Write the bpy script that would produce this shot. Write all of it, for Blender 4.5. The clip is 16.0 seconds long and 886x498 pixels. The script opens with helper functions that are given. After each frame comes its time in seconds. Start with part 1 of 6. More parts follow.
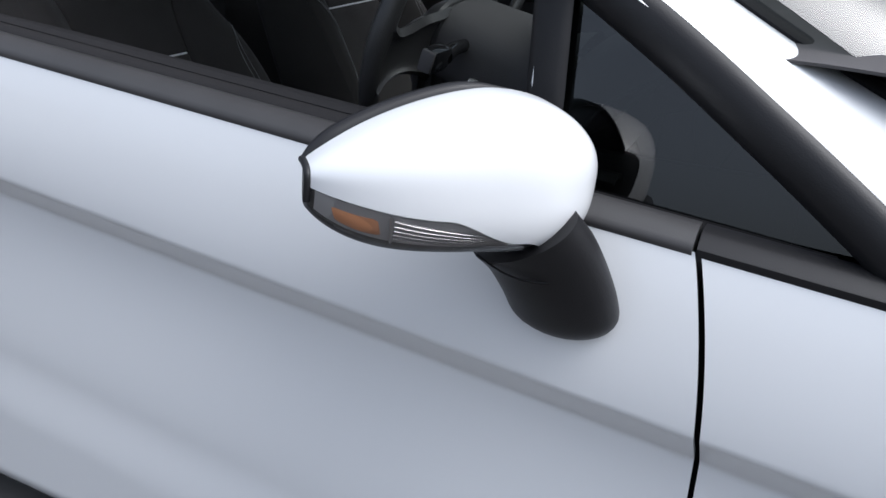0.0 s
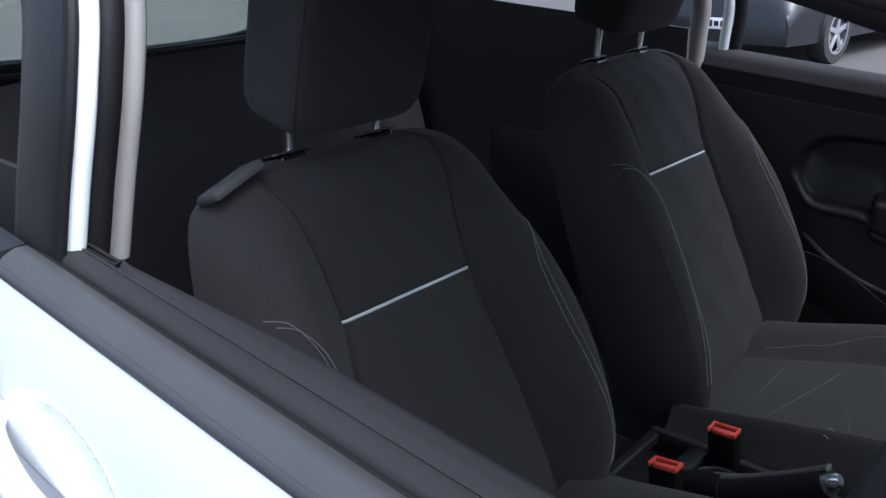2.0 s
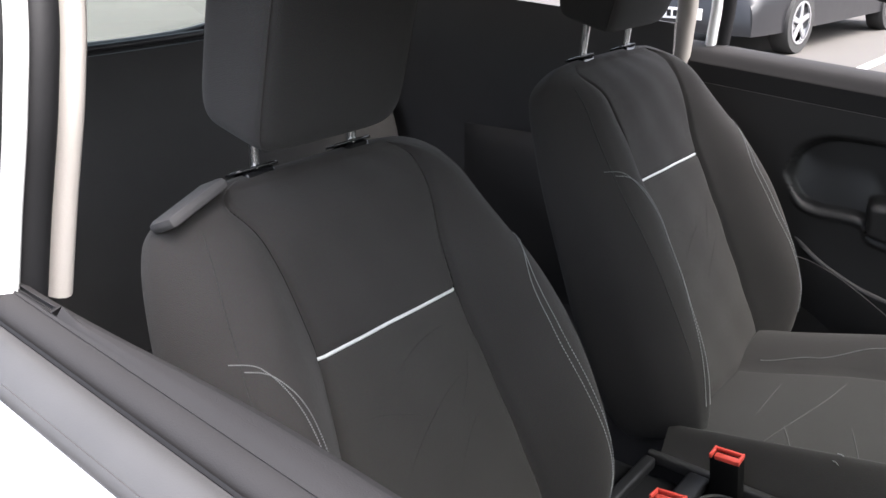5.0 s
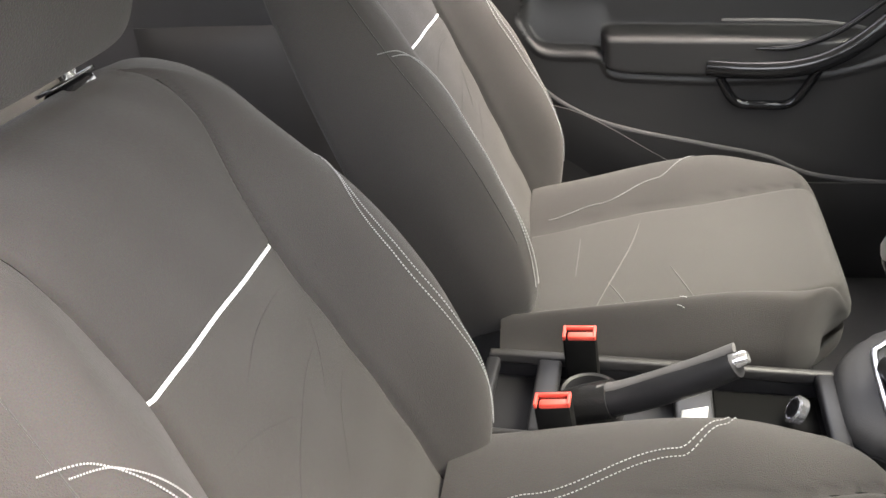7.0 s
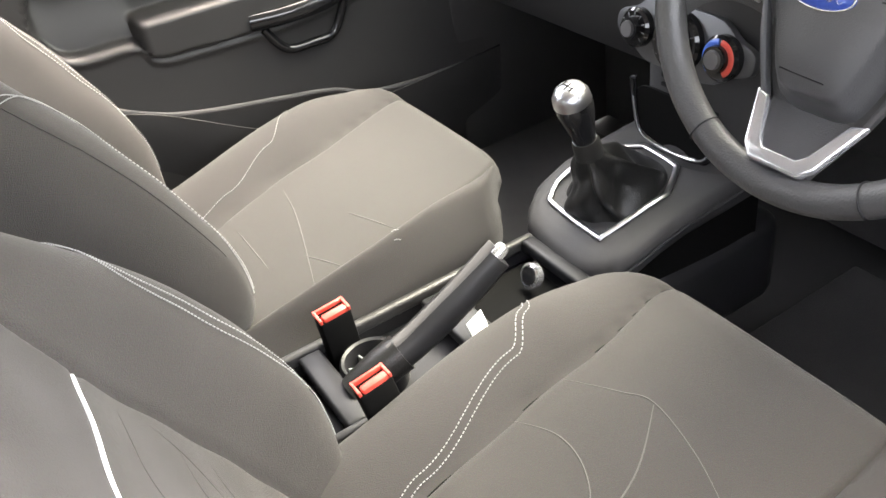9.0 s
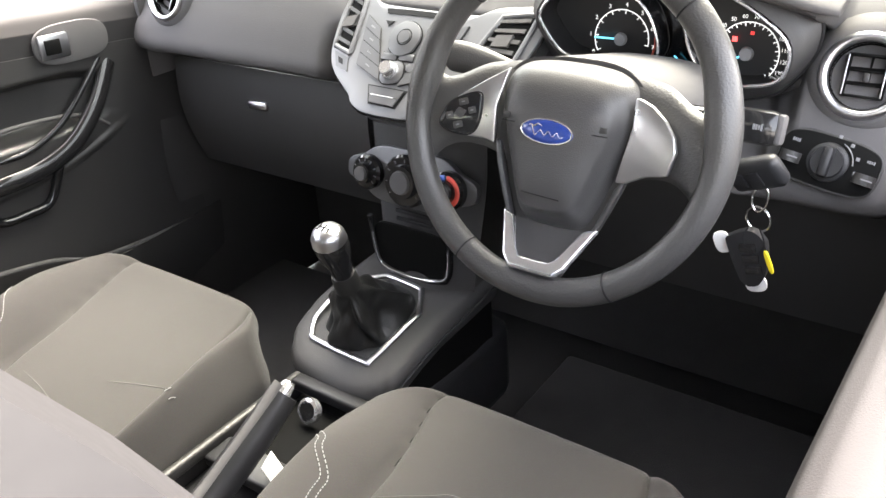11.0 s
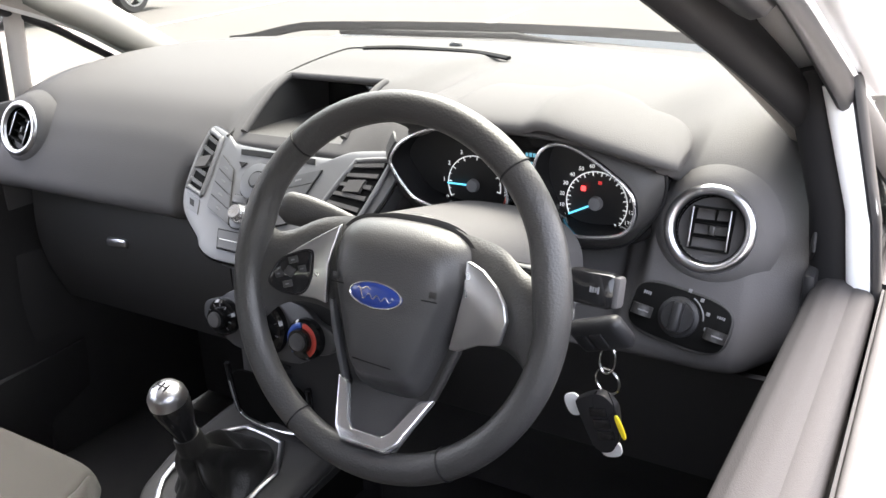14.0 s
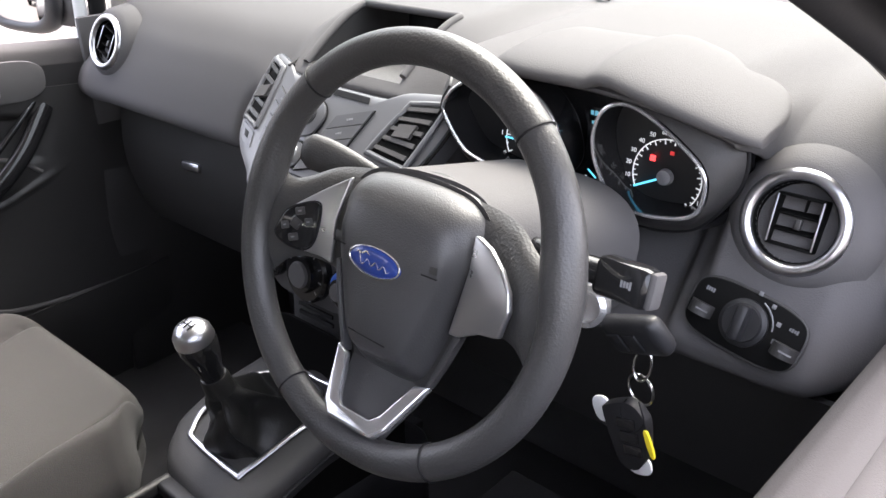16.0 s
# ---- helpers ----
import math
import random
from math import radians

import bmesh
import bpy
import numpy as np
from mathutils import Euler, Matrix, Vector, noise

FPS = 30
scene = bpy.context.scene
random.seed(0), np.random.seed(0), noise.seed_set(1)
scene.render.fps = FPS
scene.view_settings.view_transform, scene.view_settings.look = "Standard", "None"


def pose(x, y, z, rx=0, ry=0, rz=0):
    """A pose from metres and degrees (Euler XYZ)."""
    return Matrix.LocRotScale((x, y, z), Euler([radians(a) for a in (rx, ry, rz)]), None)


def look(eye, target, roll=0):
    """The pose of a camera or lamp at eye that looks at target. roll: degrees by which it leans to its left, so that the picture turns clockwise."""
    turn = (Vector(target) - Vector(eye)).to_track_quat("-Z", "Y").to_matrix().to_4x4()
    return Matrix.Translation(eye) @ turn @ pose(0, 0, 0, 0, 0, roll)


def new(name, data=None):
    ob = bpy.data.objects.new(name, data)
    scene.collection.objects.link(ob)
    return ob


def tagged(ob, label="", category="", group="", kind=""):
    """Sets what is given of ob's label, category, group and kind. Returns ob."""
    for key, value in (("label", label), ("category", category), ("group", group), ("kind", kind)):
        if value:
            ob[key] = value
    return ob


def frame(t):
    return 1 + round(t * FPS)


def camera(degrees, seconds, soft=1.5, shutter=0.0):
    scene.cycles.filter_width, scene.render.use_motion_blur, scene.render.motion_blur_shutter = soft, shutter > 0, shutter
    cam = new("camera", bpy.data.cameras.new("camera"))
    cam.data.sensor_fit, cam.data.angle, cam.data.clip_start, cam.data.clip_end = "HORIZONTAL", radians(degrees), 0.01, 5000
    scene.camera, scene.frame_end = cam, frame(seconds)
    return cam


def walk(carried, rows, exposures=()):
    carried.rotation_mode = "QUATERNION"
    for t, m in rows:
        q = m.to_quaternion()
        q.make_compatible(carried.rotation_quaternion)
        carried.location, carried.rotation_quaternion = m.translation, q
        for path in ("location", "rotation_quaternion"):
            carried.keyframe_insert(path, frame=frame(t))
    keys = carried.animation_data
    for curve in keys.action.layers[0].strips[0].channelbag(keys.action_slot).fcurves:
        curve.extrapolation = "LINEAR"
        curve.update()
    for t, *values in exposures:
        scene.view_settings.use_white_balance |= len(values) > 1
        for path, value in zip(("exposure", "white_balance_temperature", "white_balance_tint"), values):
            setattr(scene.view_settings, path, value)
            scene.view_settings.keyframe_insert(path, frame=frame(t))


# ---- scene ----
cam = camera(55.6, 16.0)
PATH = [
    (0, (0.614, -1.522, 1.146), (-0.206, 0.111, 0.332), 1.4),
    (0.2, (0.569, -1.472, 1.152), (-0.316, 0.126, 0.337), 1.2),
    (0.5, (0.482, -1.374, 1.174), (-0.522, 0.149, 0.353), 1.1),
    (0.7, (0.428, -1.324, 1.195), (-0.652, 0.149, 0.379), 0.7),
    (0.9, (0.385, -1.29, 1.211), (-0.764, 0.145, 0.423), 0.4),
    (1, (0.356, -1.269, 1.218), (-0.819, 0.149, 0.439), 0.2),
    (1.5, (0.188, -1.169, 1.235), (-1.039, 0.229, 0.499), -0.7),
    (2, (0.098, -1.082, 1.253), (-1.157, 0.307, 0.548), -1.1),
    (2.5, (0.061, -1.03, 1.266), (-1.205, 0.349, 0.564), -1.1),
    (3, (0.035, -0.994, 1.266), (-1.227, 0.384, 0.554), -1.0),
    (5.5, (-0.019, -1.015, 1.242), (-1.14, 0.464, 0.498), -1.2),
    (6, (-0.095, -0.966, 1.217), (-1.068, 0.575, 0.394), -3.6),
    (6.5, (-0.172, -0.916, 1.218), (-0.923, 0.689, 0.291), -5.1),
    (7, (-0.274, -0.892, 1.209), (-0.71, 0.778, 0.199), -5.1),
    (7.5, (-0.407, -0.878, 1.207), (-0.485, 0.817, 0.149), -5.1),
    (8, (-0.491, -0.841, 1.203), (-0.3, 0.824, 0.11), -7.6),
    (8.5, (-0.544, -0.783, 1.181), (-0.117, 0.81, 0.05), -9.9),
    (9, (-0.582, -0.77, 1.199), (0.15, 0.667, 0.017), -9.5),
    (9.5, (-0.636, -0.762, 1.191), (0.408, 0.494, 0.035), -8.1),
    (10, (-0.685, -0.751, 1.206), (0.53, 0.378, 0.088), -6.8),
    (12.5, (-0.715, -0.754, 1.249), (0.819, 0.274, 0.481), -3.1),
    (13, (-0.708, -0.758, 1.247), (0.842, 0.249, 0.485), -3.0),
    (13.5, (-0.668, -0.773, 1.252), (0.909, 0.199, 0.499), -2.5),
    (14, (-0.583, -0.789, 1.258), (1.005, 0.171, 0.513), -2.2),
    (14.5, (-0.498, -0.799, 1.263), (1.065, 0.197, 0.512), -2.0),
    (15, (-0.455, -0.805, 1.258), (1.044, 0.269, 0.484), -1.6),
    (15.5, (-0.441, -0.812, 1.246), (0.978, 0.337, 0.429), -1.3),
    (16, (-0.428, -0.817, 1.238), (0.916, 0.38, 0.365), -0.7),
]
EXPOSURES = [(0.0, -0.55, 5750, 9), (0.5, -0.62, 5750, 9), (1.0, -0.50, 5700, 9), (1.2, -0.45, 5700, 9), (2.0, 0.18, 5250, 9), (2.5, 1.4, 5850, 11), (3.0, 1.98, 6150, 11), (5.5, 1.38, 6250, 12), (6.0, 1.25, 6400, 12), (6.5, 2.3, 6750, 12), (7.0, 3.25, 7000, 12), (9.0, 3.88, 7100, 11), (10.2, 4.0, 7150, 11), (12.3, 2.98, 6750, 12), (13.5, 3.02, 6750, 12), (14.5, 2.76, 6650, 14), (16.0, 2.80, 6550, 16)]
walk(cam, [(t, look(eye, target, roll)) for t, eye, target, roll in PATH], EXPOSURES)

# ---- world and light ----
world = bpy.data.worlds.new("world")
scene.world = world
world.use_nodes = True
wn = world.node_tree.nodes
sky = wn.new("ShaderNodeTexSky")
sky.sky_type, sky.sun_disc = "NISHITA", False
SUN_EL, SUN_ROT = radians(58), radians(86)
sky.sun_elevation, sky.sun_rotation = SUN_EL, SUN_ROT
sky.air_density, sky.dust_density, sky.ozone_density = 1.0, 8.0, 0.3
wn["Background"].inputs[1].default_value = 0.36
veil = wn.new("ShaderNodeHueSaturation")
veil.inputs["Saturation"].default_value = 0.5
world.node_tree.links.new(sky.outputs[0], veil.inputs["Color"])
world.node_tree.links.new(veil.outputs["Color"], wn["Background"].inputs[0])
sun = new("sun", bpy.data.lights.new("sun", "SUN"))
sun.data.energy, sun.data.angle, sun.data.color = 0.15, radians(60), (1.0, 0.97, 0.93)
sun.matrix_world = look((0, 0, 0), (-math.sin(SUN_ROT) * math.cos(SUN_EL), -math.cos(SUN_ROT) * math.cos(SUN_EL), -math.sin(SUN_EL)))


# ---- materials ----
def material(name, color, rough=0.5, metal=0.0, var=0.15, scale=8.0, grain=0.0, grain_scale=400.0, bump=0.15, coat=0.0, spec=0.5, sheen=0.0):
    """A surface with slow stains (var, scale) and a fine relief (bump, grain_scale)."""
    m = bpy.data.materials.new(name)
    m.use_nodes = True
    n, l = m.node_tree.nodes, m.node_tree.links
    b = n["Principled BSDF"]
    co = n.new("ShaderNodeTexCoord")
    big = n.new("ShaderNodeTexNoise")
    big.inputs["Scale"].default_value, big.inputs["Detail"].default_value = scale, 4
    l.new(co.outputs["Object"], big.inputs["Vector"])
    mix = n.new("ShaderNodeMix")
    mix.data_type = "RGBA"
    mix.inputs["A"].default_value = (*[c * (1 - var) for c in color], 1)
    mix.inputs["B"].default_value = (*[min(1, c * (1 + var)) for c in color], 1)
    l.new(big.outputs["Fac"], mix.inputs["Factor"])
    out = mix.outputs["Result"]
    fine = n.new("ShaderNodeTexNoise")
    fine.inputs["Scale"].default_value, fine.inputs["Detail"].default_value = grain_scale, 2
    l.new(co.outputs["Object"], fine.inputs["Vector"])
    if grain:
        m2 = n.new("ShaderNodeMix")
        m2.data_type, m2.blend_type = "RGBA", "OVERLAY"
        m2.inputs["Factor"].default_value = grain
        l.new(out, m2.inputs["A"])
        l.new(fine.outputs["Color"], m2.inputs["B"])
        out = m2.outputs["Result"]
    l.new(out, b.inputs["Base Color"])
    rr = n.new("ShaderNodeMapRange")
    rr.inputs["To Min"].default_value, rr.inputs["To Max"].default_value = max(0.02, rough - 0.06), min(1, rough + 0.06)
    l.new(big.outputs["Fac"], rr.inputs["Value"])
    l.new(rr.outputs["Result"], b.inputs["Roughness"])
    b.inputs["Metallic"].default_value = metal
    b.inputs["Coat Weight"].default_value = coat
    b.inputs["Coat Roughness"].default_value = 0.04
    b.inputs["Specular IOR Level"].default_value = spec
    b.inputs["Sheen Weight"].default_value = sheen
    if bump:
        bp = n.new("ShaderNodeBump")
        bp.inputs["Strength"].default_value, bp.inputs["Distance"].default_value = bump, 0.001
        l.new(fine.outputs["Fac"], bp.inputs["Height"])
        l.new(bp.outputs["Normal"], b.inputs["Normal"])
    return m


def emitter(name, color, strength):
    m = material(name, color, 0.4, bump=0)
    b = m.node_tree.nodes["Principled BSDF"]
    b.inputs["Emission Color"].default_value, b.inputs["Emission Strength"].default_value = (*color, 1), strength
    return m


def glass(name, color=(1, 1, 1), rough=0.0, mix=0.0):
    m = bpy.data.materials.new(name)
    m.use_nodes = True
    n, l = m.node_tree.nodes, m.node_tree.links
    n.remove(n["Principled BSDF"])
    t, g, f, x = n.new("ShaderNodeBsdfTransparent"), n.new("ShaderNodeBsdfGlossy"), n.new("ShaderNodeLayerWeight"), n.new("ShaderNodeMixShader")
    t.inputs[0].default_value = (*color, 1)
    g.inputs["Roughness"].default_value = rough
    f.inputs["Blend"].default_value = 0.5
    p, k = n.new("ShaderNodeMath"), n.new("ShaderNodeMath")
    p.operation, p.inputs[1].default_value = "POWER", 5.0
    k.operation, k.inputs[1].default_value, k.inputs[2].default_value = "MULTIPLY_ADD", 0.91, 0.085
    l.new(f.outputs["Facing"], p.inputs[0])
    l.new(p.outputs[0], k.inputs[0])
    l.new(k.outputs[0], x.inputs[0])
    l.new(t.outputs[0], x.inputs[1])
    l.new(g.outputs[0], x.inputs[2])
    l.new(x.outputs[0], n["Material Output"].inputs[0])
    return m


WHITE = material("white paint", (0.80, 0.815, 0.825), 0.22, var=0.015, scale=2, bump=0.01, grain_scale=900, coat=0.6)
RUBBER = material("black rubber", (0.011, 0.011, 0.012), 0.6, var=0.25, scale=12, bump=0.1, grain_scale=300, spec=0.18)
BELT = material("weathered belt rubber", (0.050, 0.049, 0.050), 0.55, var=0.2, scale=10, bump=0.15, grain_scale=700)
TRIMBLK = material("black trim", (0.016, 0.016, 0.0175), 0.42, var=0.15, scale=10, bump=0.15, grain_scale=700, spec=0.3)
GLOSSBLK = material("piano black", (0.012, 0.012, 0.013), 0.1, var=0.1, bump=0.0)
DASH = material("grained dark grey plastic", (0.088, 0.085, 0.086), 0.70, var=0.10, scale=5, bump=0.35, grain_scale=650, spec=0.09)
CARDTOP = material("matt door top plastic", (0.029, 0.028, 0.029), 0.75, var=0.12, scale=6, bump=0.25, grain_scale=800, spec=0.15)
CARD = material("black door card plastic", (0.028, 0.027, 0.027), 0.45, var=0.12, scale=6, bump=0.3, grain_scale=700)
DASHLOW = material("black hard plastic", (0.029, 0.028, 0.028), 0.48, var=0.12, scale=6, bump=0.4, grain_scale=650)
CONSOLE = material("dark console plastic", (0.048, 0.047, 0.048), 0.55, var=0.10, scale=5, bump=0.35, grain_scale=650, spec=0.2)
LEATHER = material("wheel leather", (0.043, 0.042, 0.042), 0.38, var=0.14, scale=14, bump=0.5, grain_scale=420)
GRAPHITE = material("graphite key plastic", (0.085, 0.085, 0.09), 0.38, 0.3, var=0.05, bump=0.05)
FABRIC = material("dark grey seat cloth", (0.041, 0.0385, 0.037), 0.94, var=0.16, scale=9, grain=0.35, grain_scale=900, bump=0.6, sheen=0.08, spec=0.12)
INSERT = material("lighter seat insert cloth", (0.046, 0.0435, 0.041), 0.94, var=0.14, scale=7, grain=0.4, grain_scale=1100, bump=0.6, sheen=0.08, spec=0.12)
PRESSED_LIT = material("pressed cloth line with painted highlight", (0.078, 0.074, 0.070), 0.9, bump=0.3)
BOOT = material("black gaiter leather", (0.012, 0.012, 0.012), 0.36, var=0.2, scale=30, bump=0.5, grain_scale=420)
FABRIC2 = material("charcoal seat cloth", (0.042, 0.041, 0.040), 0.94, var=0.16, scale=9, grain=0.3, grain_scale=700, bump=0.7, sheen=0.08, spec=0.12)
THREAD = material("pale stitching", (0.26, 0.26, 0.26), 0.8, bump=0.1)
PIPING = material("white piping", (0.75, 0.75, 0.76), 0.5, var=0.05)
CHROME = material("satin chrome", (0.75, 0.75, 0.77), 0.20, 0.85, var=0.04, bump=0)
STEEL = material("bright steel", (0.7, 0.7, 0.7), 0.22, 1.0, var=0.05, bump=0)
SILVER = material("silver painted plastic", (0.50, 0.50, 0.52), 0.30, 1.0, var=0.04, bump=0.03)
BRUSHED = material("brushed silver plastic", (0.46, 0.46, 0.47), 0.30, 0.9, var=0.05, scale=40, bump=0.05, grain_scale=500)
WHEELBLK = material("soft black airbag plastic", (0.046, 0.045, 0.046), 0.42, var=0.08, scale=10, bump=0.35, grain_scale=700)
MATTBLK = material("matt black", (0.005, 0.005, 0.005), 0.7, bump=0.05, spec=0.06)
PANEL = material("light silver fascia paint", (0.125, 0.125, 0.130), 0.42, 0.35, var=0.03, bump=0.02)
RED = material("red button", (0.60, 0.07, 0.05), 0.4, var=0.08)
BLUE = material("blue mark", (0.03, 0.10, 0.45), 0.4)
BADGE = material("blue badge enamel", (0.02, 0.045, 0.22), 0.2, coat=0.5)
BEIGE = material("light pillar plastic", (0.40, 0.375, 0.35), 0.6, var=0.05, bump=0.2, grain_scale=500)
CARPET = material("black carpet", (0.034, 0.033, 0.033), 0.98, var=0.3, scale=20, grain=0.4, bump=0.8, grain_scale=500)
YELLOW = material("yellow plastic", (0.75, 0.60, 0.03), 0.4)
PAPERWHITE = material("white plastic tag", (0.75, 0.75, 0.75), 0.45)
AMBER = material("amber bulb", (0.50, 0.22, 0.10), 0.25)
MARK = material("grey print", (0.17, 0.17, 0.18), 0.6, bump=0)
DIALMARK = emitter("dial print", (0.75, 0.78, 0.8), 0.10)
NEEDLE = emitter("blue needle", (0.10, 0.55, 0.85), 0.25)
REDLAMP = emitter("red warning lamp", (0.9, 0.05, 0.05), 0.5)
DIMRED = emitter("dim red warning lamp", (0.45, 0.03, 0.03), 0.15)
DIALBLK = material("matt dial black", (0.010, 0.010, 0.011), 0.5, var=0.1, bump=0.05)
LCD = emitter("display digits", (0.15, 0.45, 0.6), 0.12)
CARBLACK = material("black car paint", (0.012, 0.012, 0.014), 0.32, var=0.1, coat=0.1, bump=0)
TYRE = material("tyre rubber", (0.02, 0.02, 0.02), 0.8, var=0.2, bump=0.4, grain_scale=200)
ALLOY = material("alloy wheel", (0.6, 0.6, 0.62), 0.3, 0.8, var=0.05)
LINE = material("white road line", (0.34, 0.33, 0.32), 0.8, var=0.2, scale=6, grain=0.4, grain_scale=120)
TARMAC = material("worn brownish tarmac", (0.070, 0.064, 0.059), 0.9, var=0.22, scale=0.6, grain=0.5, grain_scale=160, bump=0.6)
CLADDING = material("pale metal cladding", (0.30, 0.305, 0.30), 0.5, var=0.06, scale=0.5)
GLASS = glass("window glass", (0.90, 0.95, 0.92))
SCREEN = glass("windscreen glass", (0.40, 0.43, 0.415))
DARKGLASS = glass("tinted glass", (0.20, 0.23, 0.22))
QUARTER = glass("green quarter glass", (0.50, 0.54, 0.52))
CARGLASS = material("dark car glass", (0.01, 0.012, 0.012), 0.06, bump=0)
LENS = glass("clear lens", (0.92, 0.92, 0.92))
MIRROR = material("mirror", (0.6, 0.6, 0.6), 0.02, 1.0, var=0.0, bump=0)
MIRROR.node_tree.nodes["Map Range"].inputs["To Max"].default_value = 0.02
MIRROR.node_tree.nodes["Map Range"].inputs["To Min"].default_value = 0.0
GREYPLATE = material("smoked lamp body", (0.42, 0.425, 0.435), 0.3, 0.5)


# ---- mesh helpers ----
def finish(name, bm, mat, parent=None, smooth=True, angle=40):
    bmesh.ops.recalc_face_normals(bm, faces=bm.faces)
    me = bpy.data.meshes.new(name)
    origin = Vector(parent["base"]) if parent and "base" in parent else Vector()
    if origin.length:
        bmesh.ops.translate(bm, verts=bm.verts, vec=-origin)
    bm.to_mesh(me)
    bm.free()
    if smooth:
        me.shade_smooth()
        me.set_sharp_from_angle(angle=radians(angle))
    me.materials.append(mat)
    ob = new(name, me)
    if parent:
        ob.parent = parent
        ob["base"] = tuple(origin)
    return ob


def part(name, bm, mat, parent, label="", angle=40):
    ob = finish(name, bm, mat, parent, angle=angle)
    return tagged(ob, label=label)


def thing(name, base, label, category, group=""):
    ob = new(name)
    ob.location = base
    ob.empty_display_size = 0.05
    ob["base"] = tuple(base)
    return tagged(ob, label, category, group)


def setting(name, bm, mat, label="", category=""):
    return tagged(finish(name, bm, mat), label, category, kind="structure")


def grid(f, nu, nv, closed_u=False, closed_v=False, caps=False):
    bm = bmesh.new()
    us, vs = nu if closed_u else nu + 1, nv if closed_v else nv + 1
    rows = [[bm.verts.new(f(i / nu, j / nv)) for j in range(vs)] for i in range(us)]
    for i in range(nu):
        for j in range(nv):
            bm.faces.new((rows[i][j], rows[(i + 1) % us][j], rows[(i + 1) % us][(j + 1) % vs], rows[i][(j + 1) % vs]))
    if caps:
        bm.faces.new(rows[0])
        bm.faces.new(rows[-1])
    return bm


def shell(f, nu, nv, thick):
    bm = grid(f, nu, nv)
    bmesh.ops.recalc_face_normals(bm, faces=bm.faces)
    bmesh.ops.solidify(bm, geom=bm.faces[:], thickness=thick)
    return bm


def spline(pts, n, closed=False):
    """Catmull-Rom through the points, n steps a span."""
    p = [Vector(q) for q in pts]
    out, m = [], len(p)
    for i in range(m if closed else m - 1):
        a, b, c, d = (p[(i + k) % m] if closed else p[max(0, min(m - 1, i + k))] for k in (-1, 0, 1, 2))
        for j in range(n):
            t = j / n
            out.append(0.5 * (2 * b + (c - a) * t + (2 * a - 5 * b + 4 * c - d) * t * t + (3 * b - a - 3 * c + d) * t ** 3))
    if not closed:
        out.append(p[-1])
    return out


def tube(pts, r, n=10, closed=False, flat=1.0, up=None):
    """A round or flattened rod along points; r: a number or a function of 0..1."""
    p = [Vector(q) for q in pts]
    m = len(p)
    side = Vector(up) if up else None
    rings, bm = [], bmesh.new()
    for i in range(m):
        t = (p[(i + 1) % m] - p[i - 1]) if closed else (p[min(m - 1, i + 1)] - p[max(0, i - 1)])
        t.normalize()
        if side is None:
            side = t.orthogonal()
        side = (side - t * side.dot(t)).normalized()
        other = t.cross(side)
        rr = r(i / max(1, m - 1)) if callable(r) else r
        rings.append([bm.verts.new(p[i] + rr * (side * math.cos(k * math.tau / n) + other * (flat * math.sin(k * math.tau / n)))) for k in range(n)])
    for i in range(m if closed else m - 1):
        a, b = rings[i], rings[(i + 1) % m]
        for k in range(n):
            bm.faces.new((a[k], b[k], b[(k + 1) % n], a[(k + 1) % n]))
    if not closed:
        bm.faces.new(rings[0])
        bm.faces.new(rings[-1])
    return bm


def box(size, at=(0, 0, 0), bevel=0.004, seg=2, m=None):
    bm = bmesh.new()
    bmesh.ops.create_cube(bm, size=1)
    bmesh.ops.scale(bm, vec=size, verts=bm.verts)
    if bevel:
        bmesh.ops.bevel(bm, geom=bm.edges[:], offset=min(bevel, 0.45 * min(size)), segments=seg, profile=0.5, affect="EDGES")
    bmesh.ops.transform(bm, matrix=m if m is not None else Matrix.Translation(at), verts=bm.verts)
    return bm


def prism(outline, depth, m, bevel=0.002, seg=2):
    """A plate from a closed outline in its own xy plane, depth thick along z, set by the pose m."""
    bm = bmesh.new()
    vs = [bm.verts.new((x, y, 0)) for x, y in outline]
    f = bm.faces.new(vs)
    top = bmesh.ops.extrude_face_region(bm, geom=[f])
    bmesh.ops.translate(bm, vec=(0, 0, depth), verts=[v for v in top["geom"] if isinstance(v, bmesh.types.BMVert)])
    if bevel:
        bmesh.ops.bevel(bm, geom=bm.edges[:], offset=bevel, segments=seg, profile=0.5, affect="EDGES", clamp_overlap=True)
    bmesh.ops.transform(bm, matrix=m, verts=bm.verts)
    return bm


def lathe(profile, m, n=40):
    """A body turned round z: profile of (radius, height)."""
    k = len(profile) - 1
    bm = grid(lambda u, v: (profile[round(u * k)][0] * math.cos(v * math.tau), profile[round(u * k)][0] * math.sin(v * math.tau), profile[round(u * k)][1]), k, n, closed_v=True)
    bmesh.ops.remove_doubles(bm, verts=bm.verts, dist=1e-5)
    bmesh.ops.transform(bm, matrix=m, verts=bm.verts)
    return bm


def joined(*parts):
    bm = bmesh.new()
    for p in parts:
        me = bpy.data.meshes.new("joined")
        p.to_mesh(me)
        p.free()
        bm.from_mesh(me)
        bpy.data.meshes.remove(me)
    return bm


def frame_of(origin, x_axis, y_axis):
    """A pose with the given x axis, and y axis as near as may be."""
    x = Vector(x_axis).normalized()
    z = x.cross(Vector(y_axis)).normalized()
    y = z.cross(x)
    return Matrix.Translation(origin) @ Matrix((x, y, z)).transposed().to_4x4()


def spow(v, e):
    return math.copysign(abs(v) ** e, v)


